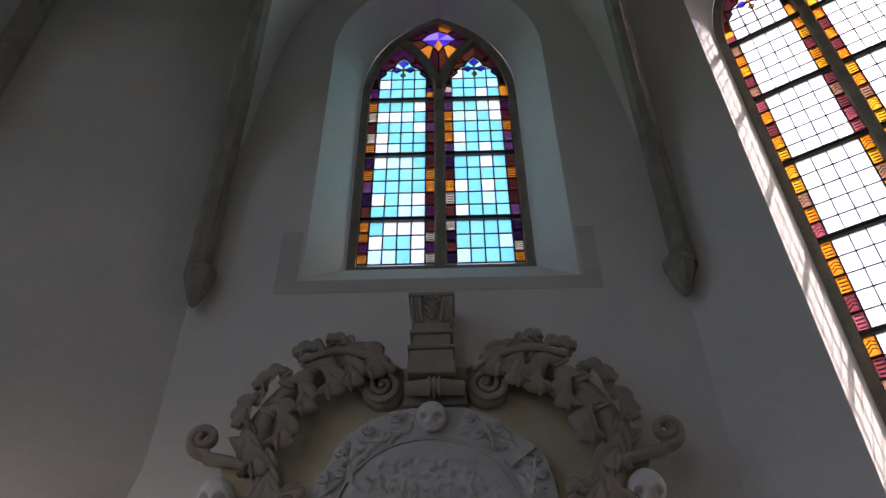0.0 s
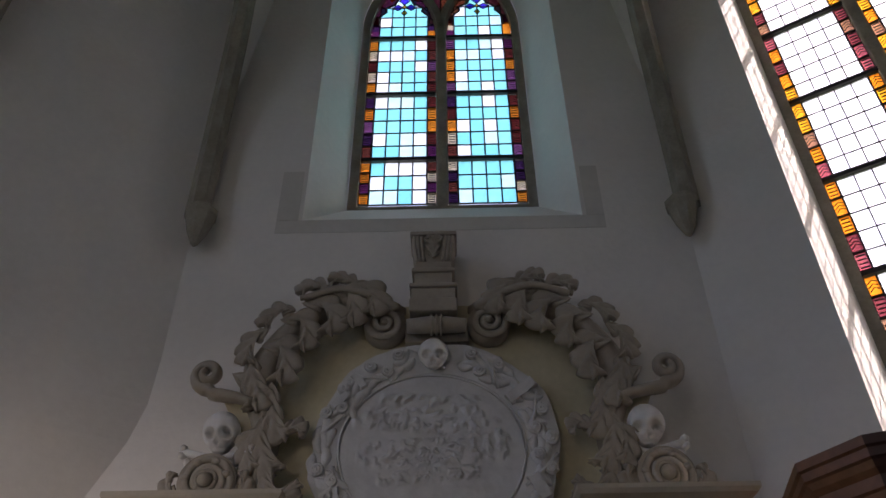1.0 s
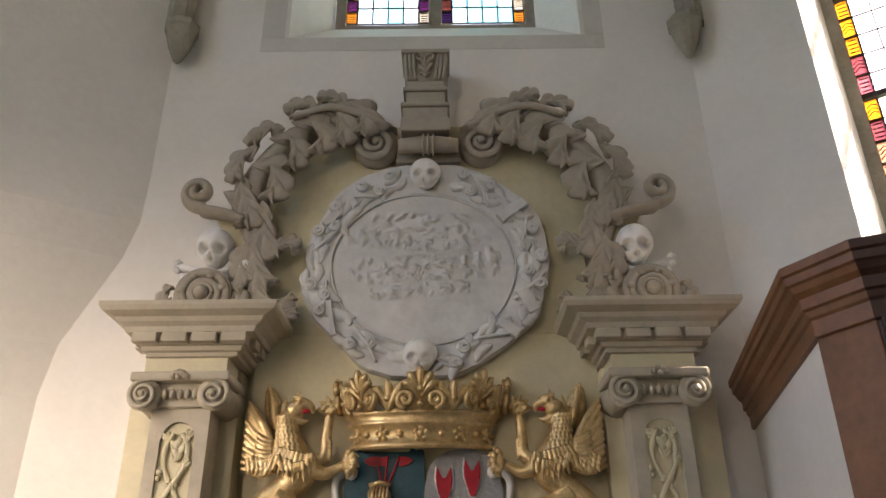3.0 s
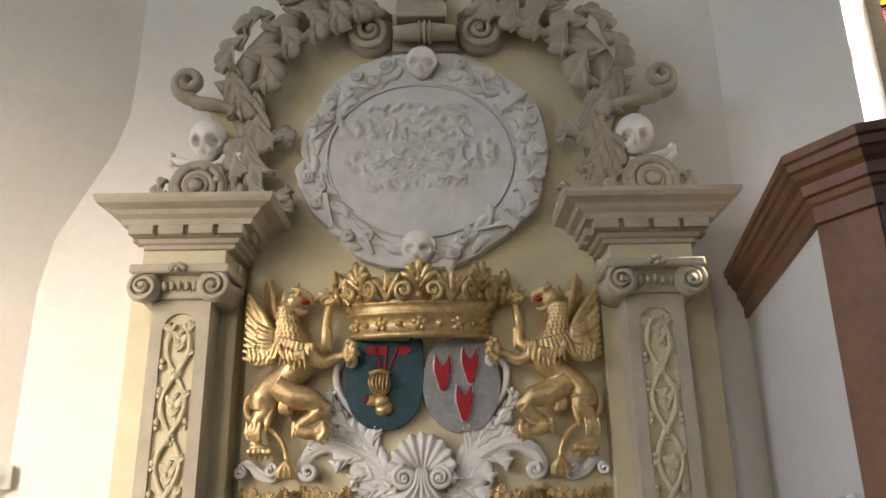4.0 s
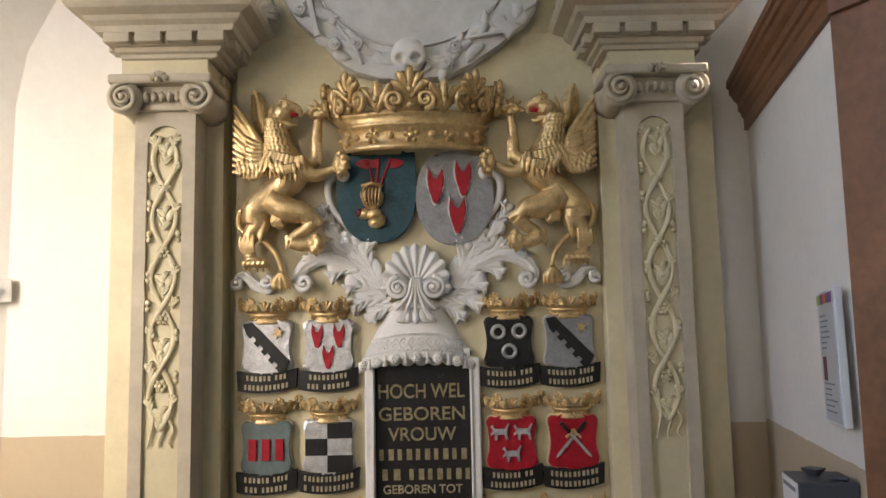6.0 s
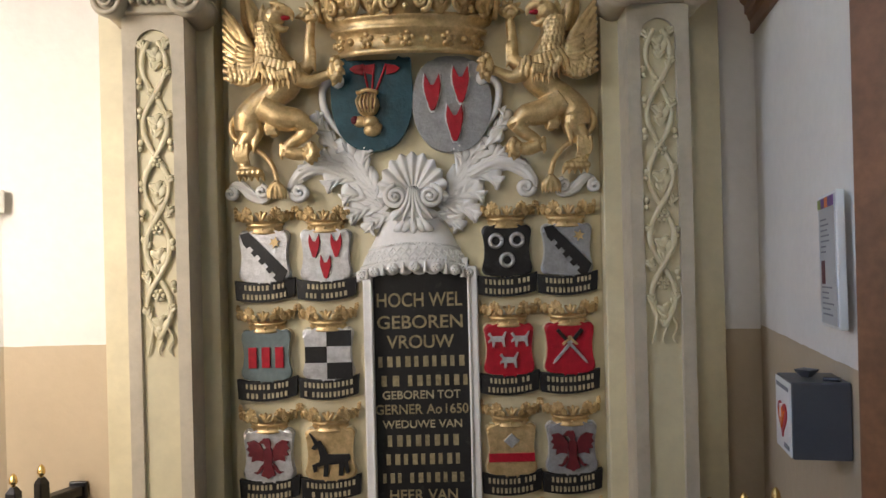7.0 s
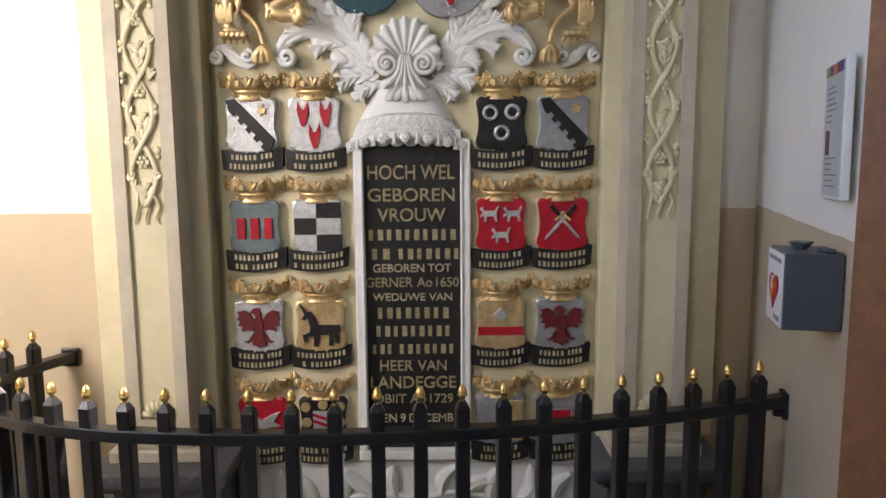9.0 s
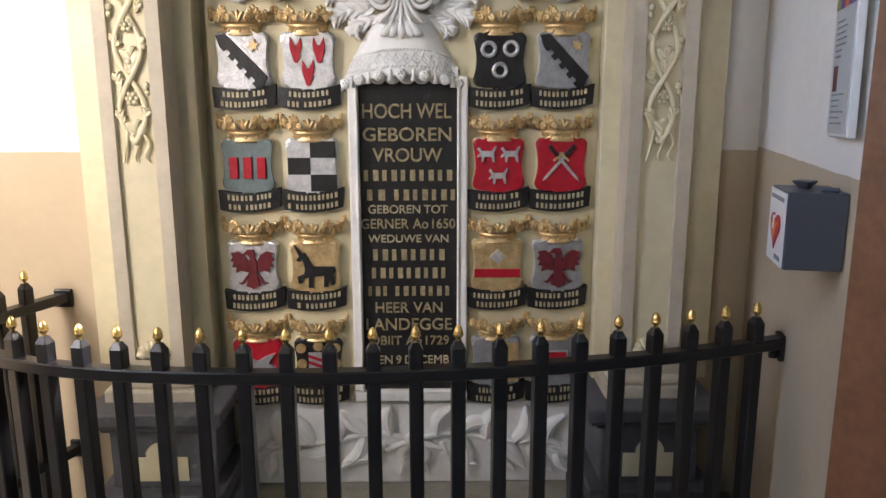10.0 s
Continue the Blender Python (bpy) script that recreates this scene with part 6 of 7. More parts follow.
sA, sB = sword(1), sword(-1)
quarters = [(rect(-0.004, 0.078, 0.028, 0.08), BLACK, 0.0), (rect(-0.076, -0.004, -0.026, 0.028), BLACK, 0.0), (rect(-0.004, 0.08, -0.08, -0.026), BLACK, 0.0)]
COLS = [-0.492, -0.288, 0.312, 0.513]
ROWZ = [1.545, 1.218, 0.886, 0.552]
wolves = [(wolf(x, z, 0.038), RED, 0.004) for x, z in ((-0.036, 0.034), (0.036, 0.034), (0.0, -0.036))]
DESIGN = [
    (SILVER, "silver shield with black embattled bend and gilt star", [(bend(), BLACK, 0.003), (star(0.038, 0.048, 0.02), GOLD, 0.006)], ((0.085, 0.042), (0.15,))),
    (SILVER, "silver shield with three red pronged charges", wolves, ((0.13,), (0.042, 0.09))),
    (BLACK, "black shield with three silver rings", [(ring_bm(-0.036, 0.036, 0.02, 0.0065), SILVER, 0), (ring_bm(0.034, 0.038, 0.02, 0.0065), SILVER, 0), (ring_bm(0.0, -0.028, 0.02, 0.0065), SILVER, 0)], ((0.10, 0.045), (0.155,))),
    (GREY_SHIELD, "grey shield with black embattled bend and gilt star", [(bend(), BLACK, 0.003), (star(0.038, 0.048, 0.02), GOLD, 0.006)], ((0.095, 0.05), (0.15,))),
    (SLATE, "slate green shield with three red upright billets", [(rect(x - 0.0135, x + 0.0135, -0.038, 0.03), RED, 0.004) for x in (-0.044, 0.0, 0.044)], ((0.085, 0.05), (0.045, 0.085))),
    (SILVER, "silver and black chequered shield", quarters, ((0.165,), (0.016, 0.14))),
    (RED, "red shield with three silver running charges", [(hound(-0.038, 0.036, 0.033), SILVER, 0.006), (hound(0.038, 0.036, 0.033), SILVER, 0.006), (hound(0.0, -0.034, 0.033), SILVER, 0.006)], ((0.095, 0.03), (0.15,))),
    (RED, "red shield with two crossed silver swords", [(sA[0], SILVER, 0.003), (sB[0], SILVER, 0.005), (sA[1], GOLD, 0.006), (sB[1], GOLD, 0.006), (sA[2], BLACK, 0.006), (sB[2], BLACK, 0.006)], ((0.16,), (0.16,))),
    (SILVER, "silver shield with dark red spread charge", spread(), ((0.085, 0.05), (0.15,))),
    (GOLD, "gilded shield with black prancing charge", [(steed(), BLACK, 0.006)], ((0.165,), (0.02, 0.105))),
    (GOLD, "gilded shield with red fess and silver lozenge", [(rect(-0.076, 0.076, -0.036, -0.008), RED, 0.003), ([(0.0, 0.058), (0.026, 0.034), (0.0, 0.010), (-0.026, 0.034)], SILVER, 0.005)], ((0.11, 0.042), (0.14,))),
    (GREY_SHIELD, "grey shield with dark red spread charge", spread(), ((0.085, 0.05), (0.15,))),
    (RED, "red shield with silver antler charge", [([(-0.05, 0.045), (-0.035, 0.01), (-0.02, 0.02), (0.0, 0.012), (0.03, 0.03), (0.06, 0.04), (0.035, 0.005), (0.06, -0.01), (0.02, -0.012), (-0.01, -0.03), (-0.04, -0.028), (-0.035, -0.005)], SILVER, 0.008)], ((0.16,), (0.13,))),
    (BLACK, "black shield with gilt discs and striped square", [([(x + 0.017 * math.cos(k * 0.5236), z + 0.017 * math.sin(k * 0.5236)) for k in range(12)], GOLD, 0.004) for x, z in ((-0.058, 0.055), (0.0, 0.062), (0.058, 0.055), (-0.056, 0.0), (0.058, 0.0), (0.0, -0.06))] + [(rect(-0.034, 0.03, -0.035, 0.04), SILVER, 0.002)] + [([(-0.034, 0.034 - 0.022 * k), (-0.034, 0.024 - 0.022 * k), (0.03, -0.012 - 0.022 * k + 0.012), (0.03, 0.0 - 0.022 * k + 0.012)], RED, 0.005) for k in range(2)], ((0.06, 0.09), (0.15,))),
    (GREY_SHIELD, "grey and gilt parted shield", [(rect(0.0, 0.076, -0.07, 0.07), GOLD, 0.002)], ((0.05, 0.06), (0.14,))),
    (GREY_SHIELD, "grey shield with red square", [(rect(-0.046, 0.042, -0.05, 0.042), SILVER, 0.002), (rect(-0.04, 0.036, -0.044, 0.036), RED, 0.006)], ((0.075, 0.05), (0.12,))),
]
first_crown = None
for k, (ground_m, lab, ch, words) in enumerate(DESIGN):
    r, c = divmod(k, 4)
    arms(COLS[c], ROWZ[r], ground_m, lab, ch, words)
    zc = ROWZ[r] + 0.082
    if first_crown is None:
        first_crown = small_crown(COLS[c], zc)
    else:
        copy_thing(first_crown, Matrix.Translation((COLS[c], -0.075, zc)))


# ---- the gilded supporters: one carved mesh each ----
def supporter(s):
    bm = bmesh.new()
    Y = -0.125

    def T(pts, radii, flat_=1.0, n=18, y=Y):
        cp = curve_pts([(x, z) for x, z in pts], n)
        k = len(radii) - 1
        rr = []
        for i in range(n + 1):
            u = i / n * k
            j = min(int(u), k - 1)
            rr.append(radii[j] * (1 - (u - j)) + radii[j + 1] * (u - j))
        tube(bm, [(p[0], y, p[1]) for p in cp], rr, 28, flat_)

    def B(x, z, r, y=Y, sub=2):
        ball(bm, (x, y, z), r if isinstance(r, tuple) else (r, r, r), sub)

    rnd = random.Random(8)
    # trunk: neck, deep chest, narrow waist, haunch
    T([(-0.445, 2.321), (-0.452, 2.251), (-0.433, 2.181), (-0.401, 2.125), (-0.438, 2.074), (-0.485, 2.042), (-0.52, 1.999), (-0.529, 1.952)], [0.034, 0.041, 0.053, 0.060, 0.046, 0.044, 0.050, 0.038], 0.95, 34, -0.14)
    B(-0.376, 2.134, (0.040, 0.036, 0.042), -0.155)
    # head with brow, hooked beak and open jaw
    B(-0.431, 2.325, (0.038, 0.036, 0.036), -0.15)
    T([(-0.425, 2.341), (-0.396, 2.344), (-0.374, 2.331), (-0.37, 2.309)], [0.023, 0.019, 0.013, 0.003], 1.0, 10, -0.16)
    T([(-0.428, 2.296), (-0.402, 2.284), (-0.383, 2.291)], [0.017, 0.012, 0.004], 1.0, 8, -0.152)
    T([(-0.39, 2.356), (-0.414, 2.361), (-0.438, 2.366)], [0.004, 0.009, 0.006], 1.0, 8, -0.174)
    T([(-0.466, 2.318), (-0.469, 2.342), (-0.464, 2.374)], [0.016, 0.012, 0.001], 0.7, 6, -0.15)
    T([(-0.428, 2.349), (-0.424, 2.369), (-0.417, 2.394)], [0.014, 0.010, 0.001], 0.7, 6, -0.16)
    B(-0.412, 2.345, 0.0075, -0.186, 1)
    # neck feathers in overlapping rows
    for i in range(13):
        q = i / 12
        cx, cz = -0.464, 2.305
        ex, ez = -0.432, 2.142
        cx, cz, wd = cx + (ex - cx) * q, cz + (ez - cz) * q, 0.030 + 0.026 * q
        for j in range(6):
            e = -1 + 2 * (j + 0.5 + 0.25 * (i % 2)) / 6.5
            x = cx + wd * e
            T([(x, cz), (x + 0.002, cz - 0.009), (x + 0.005 + 0.004 * e, cz - 0.024)], [0.005, 0.0075, 0.0012], 0.8, 4, -0.148 - 0.034 * (1 - e * e) ** 0.5 - 0.010 * q)
    # breast: long feathers hanging in a fan over the shoulder
    for k in range(10):
        f = k / 9
        ax, az = -0.468, 2.192
        bx, bz = -0.351, 2.163
        tx, tz = -0.501, 2.12
        ux, uz = -0.343, 2.108
        T([(ax + (bx - ax) * f, az + (bz - az) * f), (ax * 0.45 + tx * 0.55 + (bx - ax + ux - tx) * 0.5 * f, (az + tz) / 2 + (bz - az + uz - tz) * 0.5 * f - 0.008 * math.sin(math.pi * f)), (tx + (ux - tx) * f, tz + (uz - tz) * f - 0.036 * math.sin(math.pi * f ** 1.3) + rnd.uniform(-0.012, 0.008))], [0.008, 0.0105, 0.0015], 0.8, 8, -0.196 + 0.010 * abs(2 * f - 1))
    for k in range(16):
        x, z = -0.47 + 0.0075 * k + rnd.uniform(-0.004, 0.004), 2.165 - 0.03 * math.sin(math.pi * k / 15) + rnd.uniform(-0.012, 0.012)
        T([(x, z), (x + 0.002, z - 0.016), (x + 0.006, z - 0.034)], [0.006, 0.008, 0.0015], 0.8, 5, -0.203)
    # near wing: rounded shoulder below, ranks of long feathers sweeping up and out
    T([(-0.583, 2.335), (-0.554, 2.243), (-0.53, 2.173), (-0.528, 2.124)], [0.016, 0.048, 0.054, 0.040], 0.45, 18, -0.140)
    T([(-0.589, 2.353), (-0.541, 2.283), (-0.508, 2.226), (-0.483, 2.166), (-0.489, 2.112)], [0.006, 0.012, 0.014, 0.015, 0.010], 0.9, 18, -0.165)
    for k in range(11):
        f = k / 10
        rx_, rz_ = -0.512, 2.238
        qx, qz = -0.493, 2.131
        tx, tz = -0.593, 2.353
        ux, uz = -0.597, 2.13
        r0 = (rx_ + (qx - rx_) * f, rz_ + (qz - rz_) * f)
        r1 = (tx + (ux - tx) * f, tz + (uz - tz) * f)
        T([r0, ((r0[0] + r1[0]) / 2 + 0.004, (r0[1] + r1[1]) / 2 - 0.012), r1], [0.011, 0.0155, 0.0065], 0.7, 10, -0.160 - 0.004 * (k % 2))
    for k in range(9):
        f = k / 8
        rx_, rz_ = -0.496, 2.212
        qx, qz = -0.487, 2.119
        tx, tz = -0.548, 2.239
        ux, uz = -0.558, 2.106
        r0 = (rx_ + (qx - rx_) * f, rz_ + (qz - rz_) * f)
        r1 = (tx + (ux - tx) * f, tz + (uz - tz) * f)
        T([r0, ((r0[0] + r1[0]) / 2, (r0[1] + r1[1]) / 2 - 0.006), r1], [0.009, 0.0125, 0.005], 0.8, 7, -0.174 - 0.003 * (k % 2))
    for i in range(3):
        for j in range(6):
            x, z = -0.571, 2.149
            x, z = x + 0.0145 * j + 0.004 * i, z - 0.016 * i + 0.006 * (j % 2)
            T([(x + 0.002, z + 0.012), (x, z), (x - 0.004, z - 0.016)], [0.006, 0.0085, 0.0015], 0.8, 4, -0.178 - 0.002 * i)
    # far wing
    T([(-0.498, 2.272), (-0.516, 2.343), (-0.536, 2.413)], [0.028, 0.036, 0.016], 0.4, 12, -0.105)
    for k in range(5):
        f = k / 4
        ax, az = -0.538, 2.422
        bx, bz = -0.496, 2.343
        T([(-0.498, 2.266), (-0.511, 2.323), (ax + (bx - ax) * f, az + (bz - az) * f)], [0.011, 0.015, 0.006], 0.6, 8, -0.118 - 0.003 * (k % 2))
    # forelegs
    T([(-0.37, 2.13), (-0.318, 2.109), (-0.274, 2.126), (-0.239, 2.139)], [0.031, 0.021, 0.016, 0.017], 0.9, 14, -0.165)
    T([(-0.363, 2.148), (-0.325, 2.174), (-0.322, 2.241), (-0.315, 2.314)], [0.030, 0.023, 0.018, 0.015], 0.9, 14, -0.13)
    for a in range(5):
        an = -1.25 + a * 0.62
        x, z = -0.243, 2.143
        T([(x, z), (x + 0.028 * math.cos(an), z + 0.036 * math.sin(an)), (x + 0.044 * math.cos(an - 0.3), z + 0.054 * math.sin(an - 0.3))], [0.016, 0.013, 0.003], 1, 6, -0.18)
        B(x + 0.026 * math.cos(an), z + 0.032 * math.sin(an), 0.0145, -0.190, 1)
        an = 0.30 + a * 0.62
        x, z = -0.317, 2.318
        T([(x, z), (x + 0.028 * math.cos(an), z + 0.032 * math.sin(an)), (x + 0.048 * math.cos(an + 0.25), z + 0.060 * math.sin(an + 0.25))], [0.015, 0.012, 0.003], 1, 6, -0.14)
        B(x + 0.022 * math.cos(an), z + 0.024 * math.sin(an), 0.011, -0.152, 1)
    # elbow tufts
    for k in range(5):
        x, z = -0.317, 2.178
        T([(x, z - 0.014 * k + 0.05), (x + 0.010, z - 0.014 * k + 0.042), (x + 0.018, z - 0.014 * k + 0.022)], [0.008, 0.008, 0.001], 0.9, 5, -0.14)
    # raised hind leg: thigh, folded shin, shaggy knee and clawed foot
    T([(-0.475, 2.036), (-0.417, 1.998), (-0.36, 1.986), (-0.329, 1.955)], [0.042, 0.043, 0.037, 0.025], 0.95, 18, -0.155)
    T([(-0.329, 1.955), (-0.355, 1.929), (-0.383, 1.911), (-0.399, 1.889)], [0.026, 0.021, 0.019, 0.021], 0.95, 12, -0.155)
    T([(-0.399, 1.889), (-0.365, 1.877), (-0.331, 1.88)], [0.021, 0.022, 0.020], 0.95, 8, -0.16)
    B(-0.44, 1.957, (0.022, 0.020, 0.024), -0.145)
    for k in range(7):
        x, z = -0.36, 2.001
        T([(x + 0.008 * k, z - 0.004 * k), (x + 0.009 * k + 0.004, z - 0.022 - 0.004 * k), (x + 0.008 * k - 0.001, z - 0.046 - 0.003 * k)], [0.006, 0.009, 0.0015], 0.8, 6, -0.180 + 0.003 * k)
    for k in range(6):
        x, z = -0.458, 1.977
        T([(x + 0.006 * k, z + 0.004 * (k % 2)), (x + 0.005 * k - 0.003, z - 0.018), (x + 0.007 * k, z - 0.040)], [0.006, 0.008, 0.0015], 0.9, 5, -0.170)
    for a in range(5):
        an = 0.75 - a * 0.48
        x, z = -0.331, 1.884
        T([(x, z), (x + 0.026 * math.cos(an), z + 0.028 * math.sin(an)), (x + 0.044 * math.cos(an), z + 0.038 * math.sin(an) - 0.010)], [0.018, 0.014, 0.003], 1, 6, -0.168)
        B(x + 0.022 * math.cos(an), z + 0.028 * math.sin(an), 0.0155, -0.176, 1)
    for k in range(4):
        x, z = -0.407, 1.911
        T([(x, z - 0.008 * k), (x - 0.008, z - 0.006 - 0.010 * k), (x - 0.006, z - 0.022 - 0.010 * k)], [0.009, 0.009, 0.002], 1, 5, -0.16)
    # standing hind leg
    T([(-0.524, 2.009), (-0.514, 1.955), (-0.536, 1.922), (-0.547, 1.878), (-0.536, 1.829)], [0.048, 0.039, 0.028, 0.021, 0.021], 0.95, 22, -0.14)
    for k in range(6):
        x, z = -0.492, 1.966
        T([(x - 0.003 * k, z - 0.010 * k), (x + 0.006 - 0.003 * k, z - 0.016 - 0.010 * k), (x - 0.003 * k, z - 0.036 - 0.010 * k)], [0.007, 0.008, 0.0015], 1, 5, -0.162)
    for k in range(7):
        x, z = -0.566, 1.915
        T([(x + 0.007 * k, z - 0.010 * (k % 2)), (x - 0.002 + 0.007 * k, z - 0.035), (x + 0.003 + 0.007 * k, z - 0.062)], [0.005, 0.007, 0.0015], 1, 5, -0.160)
    for a in range(5):
        x, z = -0.544, 1.837
        T([(x + 0.004, z), (x - 0.008 + 0.016 * a, z - 0.016), (x - 0.010 + 0.020 * a, z - 0.044)], [0.015, 0.012, 0.003], 1, 6, -0.150)
        B(x - 0.008 + 0.016 * a, z - 0.016, 0.0145, -0.160, 1)
    # tail looping behind the haunch and hanging between the legs
    T([(-0.551, 2.017), (-0.577, 1.995), (-0.583, 1.961), (-0.566, 1.93), (-0.528, 1.911), (-0.486, 1.887), (-0.454, 1.85), (-0.44, 1.809), (-0.435, 1.772)], [0.010, 0.0105, 0.011, 0.010, 0.010, 0.009, 0.009, 0.009, 0.010], 1, 40, -0.132)
    for a in range(7):
        x, z = -0.438, 1.79
        T([(x, z), (x - 0.024 + 0.008 * a, z - 0.026), (x - 0.030 + 0.010 * a, z - 0.058)], [0.009, 0.009, 0.002], 1, 6, -0.138 - 0.003 * (a % 2))
    if s > 0:
        for v in bm.verts:
            v.co.x = 0.022 - v.co.x
    ob = part("heraldic_supporter", bm, GOLD, None, "", True)
    re_ = ob.modifiers.new("fuse", "REMESH")
    re_.mode, re_.voxel_size, re_.use_smooth_shade = "VOXEL", 0.0022, True
    sm = ob.modifiers.new("soften", "SMOOTH")
    sm.factor, sm.iterations = 0.5, 4
    return tagged(ob, "gilded carved winged beast holding the shields", "sculpture", group="shield supporters")


for s in (-1, 1):
    supporter(s)
    bm = bmesh.new()
    x = -0.394 if s < 0 else 0.416
    ball(bm, (x, -0.163, 2.318), (0.020, 0.011, 0.008), 2)
    tg = part("red_tongue", bm, RED, None, smooth=True)
    tagged(tg, "red painted tongue in the gilded beak", "carving", group="tongues")


# ---- the railing ----
RAIL = curve_pts([(-1.17, -0.012), (-1.215, -0.11), (-1.262, -0.23), (-1.262, -0.38), (-1.175, -0.525), (-1.006, -0.640), (-0.789, -0.712), (-0.586, -0.745), (-0.375, -0.761), (-0.172, -0.765), (0.04, -0.752), (0.245, -0.733), (0.455, -0.698), (0.666, -0.652), (0.885, -0.592), (0.993, -0.556), (1.072, -0.53)], 160)
RZ = 0.762
rail = thing("railing", "black iron railing with gilt acorn finials", "railing")


def bar(z, hw, hh):
    bm = bmesh.new()
    rings = []
    n = len(RAIL)
    for i, p in enumerate(RAIL):
        d = RAIL[min(i + 1, n - 1)] - RAIL[max(i - 1, 0)]
        d = d / np.linalg.norm(d)
        nx, ny = -d[1], d[0]
        c = 0.004
        rings.append([bm.verts.new((p[0] + nx * a, p[1] + ny * a, z + b)) for a, b in ((-hw, -hh + c), (-hw, hh - c), (-hw + c, hh), (hw - c, hh), (hw, hh - c), (hw, -hh + c), (hw - c, -hh), (-hw + c, -hh))])
    for r, s in zip(rings, rings[1:]):
        for k in range(8):
            bm.faces.new((r[k], r[(k + 1) % 8], s[(k + 1) % 8], s[k]))
    bm.faces.new(rings[0][::-1])
    bm.faces.new(rings[-1])
    return bm


part("top_rail", bar(RZ, 0.0215, 0.0165), IRON, rail)
part("bottom_rail", bar(0.205, 0.0195, 0.0165), IRON, rail)
cum = [0.0]
for p, q in zip(RAIL, RAIL[1:]):
    cum.append(cum[-1] + float(np.linalg.norm(q - p)))
bmp = bmesh.new()
w = 0.0178
prof = [(w - 0.003, 0.0), (w, 0.003), (w, 0.828), (w * 0.45, 0.846)]
rings = []
for r, z in prof:
    rings.append([bmp.verts.new((x * r, y * r, z)) for x, y in ((-1, -0.8), (-0.8, -1), (0.8, -1), (1, -0.8), (1, 0.8), (0.8, 1), (-0.8, 1), (-1, 0.8))])
for r, s in zip(rings, rings[1:]):
    for k in range(8):
        bmp.faces.new((r[k], r[(k + 1) % 8], s[(k + 1) % 8], s[k]))
bmp.faces.new(rings[-1])
bmp.faces.new(rings[0][::-1])
post_me = bpy.data.meshes.new("post")
bmp.to_mesh(post_me)
bmp.free()
post_me.materials.append(IRON)
bmf = bmesh.new()
lathe(bmf, [(0.006, 0.0), (0.0055, 0.006), (0.0115, 0.013), (0.0135, 0.016), (0.0122, 0.019), (0.0122, 0.024), (0.0098, 0.033), (0.0045, 0.041), (0.0, 0.0435)], seg=12)
fin_me = bpy.data.meshes.new("finial")
bmf.to_mesh(fin_me)
bmf.free()
fin_me.materials.append(GOLD_BRIGHT)
fin_me.polygons.foreach_set("use_smooth", [True] * len(fin_me.polygons))


def rail_at(dist):
    i = min(max(int(np.searchsorted(cum, dist)), 1), len(cum) - 1)
    f = (dist - cum[i - 1]) / (cum[i] - cum[i - 1])
    p = RAIL[i - 1] * (1 - f) + RAIL[i] * f
    d = RAIL[i] - RAIL[i - 1]
    return p, math.atan2(d[1], d[0])


pitch = 0.1064
last = cum[-1] - 0.088
count = int((last - 0.06) / pitch) + 1
for k in range(count):
    p, an = rail_at(last - k * pitch)
    po = new("post", post_me)
    po.parent = rail
    po.location, po.rotation_euler = (p[0], p[1], 0.0), (0, 0, an)
    fi = new("finial", fin_me)
    fi.parent = po
    fi.location = (0, 0, 0.845)
    fi["label"] = "gilt brass acorn finial"
for z in (RZ, 0.205):
    block("wall_plate", (-1.20, -1.14, -0.016, 0.0, z - 0.034, z + 0.03), IRON, rail, 0.004)
    p = part("wall_plate", box(bmesh.new(), -0.016, 0.0, -0.03, 0.03, -0.05, 0.024, 0.004), IRON, rail)
    p.matrix_world = Matrix.Translation((1.083, -0.527, z)) @ Matrix.Rotation(radians(-11), 4, "Z")
bm = bmesh.new()
lathe(bm, [(0.0, -0.01), (0.012, -0.008), (0.012, 0.008), (0.0, 0.01)], seg=10)
kn = part("bolt", bm, IRON, rail)
kn.location = (1.055, -0.53, RZ - 0.036)

# ---- the panelled partition with its oak cornice ----
A0, A1, B1, C1 = Vector((1.192, 0.0)), Vector((0.986, -1.005)), Vector((1.056, -1.13)), Vector((1.95, -1.53))
M_A = Matrix.Translation((A0.x, A0.y, 0)) @ Matrix.Rotation(math.atan2(A1.y - A0.y, A1.x - A0.x), 4, "Z")
LA = (A1 - A0).length
cab = thing("partition", "white panelled partition with varnished oak post and cornice", "partition")
DADO = painted_wall("partition_paint", (0.78, 0.735, 0.68), (0.66, 0.56, 0.42), 1.275)
bm = bmesh.new()
box(bm, 0.005, LA - 0.01, 0.0, 0.05, 0.0, 2.32)
p = part("panel", bm, DADO, cab, "white painted panel, beige below")
p.matrix_world = M_A


def board(name, p, q, z0, z1, thick, material, label=""):
    d = q - p
    ob = part(name, box(bmesh.new(), 0, d.length, 0.0, thick, z0, z1, 0.004), material, cab, label)
    ob.matrix_world = Matrix.Translation((p.x, p.y, 0)) @ Matrix.Rotation(math.atan2(d.y, d.x), 4, "Z")
    return ob


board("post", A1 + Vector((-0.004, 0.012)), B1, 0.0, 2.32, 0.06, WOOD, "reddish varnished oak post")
# boards and fillets of the front carry their shade as colour
board("stile", B1 + Vector((0.003, -0.001)), C1, 0.0, 2.32, 0.05, WOOD_SHADED, "varnished oak boards, coloured darker for shade")
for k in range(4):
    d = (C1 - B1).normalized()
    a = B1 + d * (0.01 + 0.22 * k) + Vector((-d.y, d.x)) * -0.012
    board("fillet", a, a + d * 0.03, 0.05, 2.28, 0.03, WOOD_SHADED)
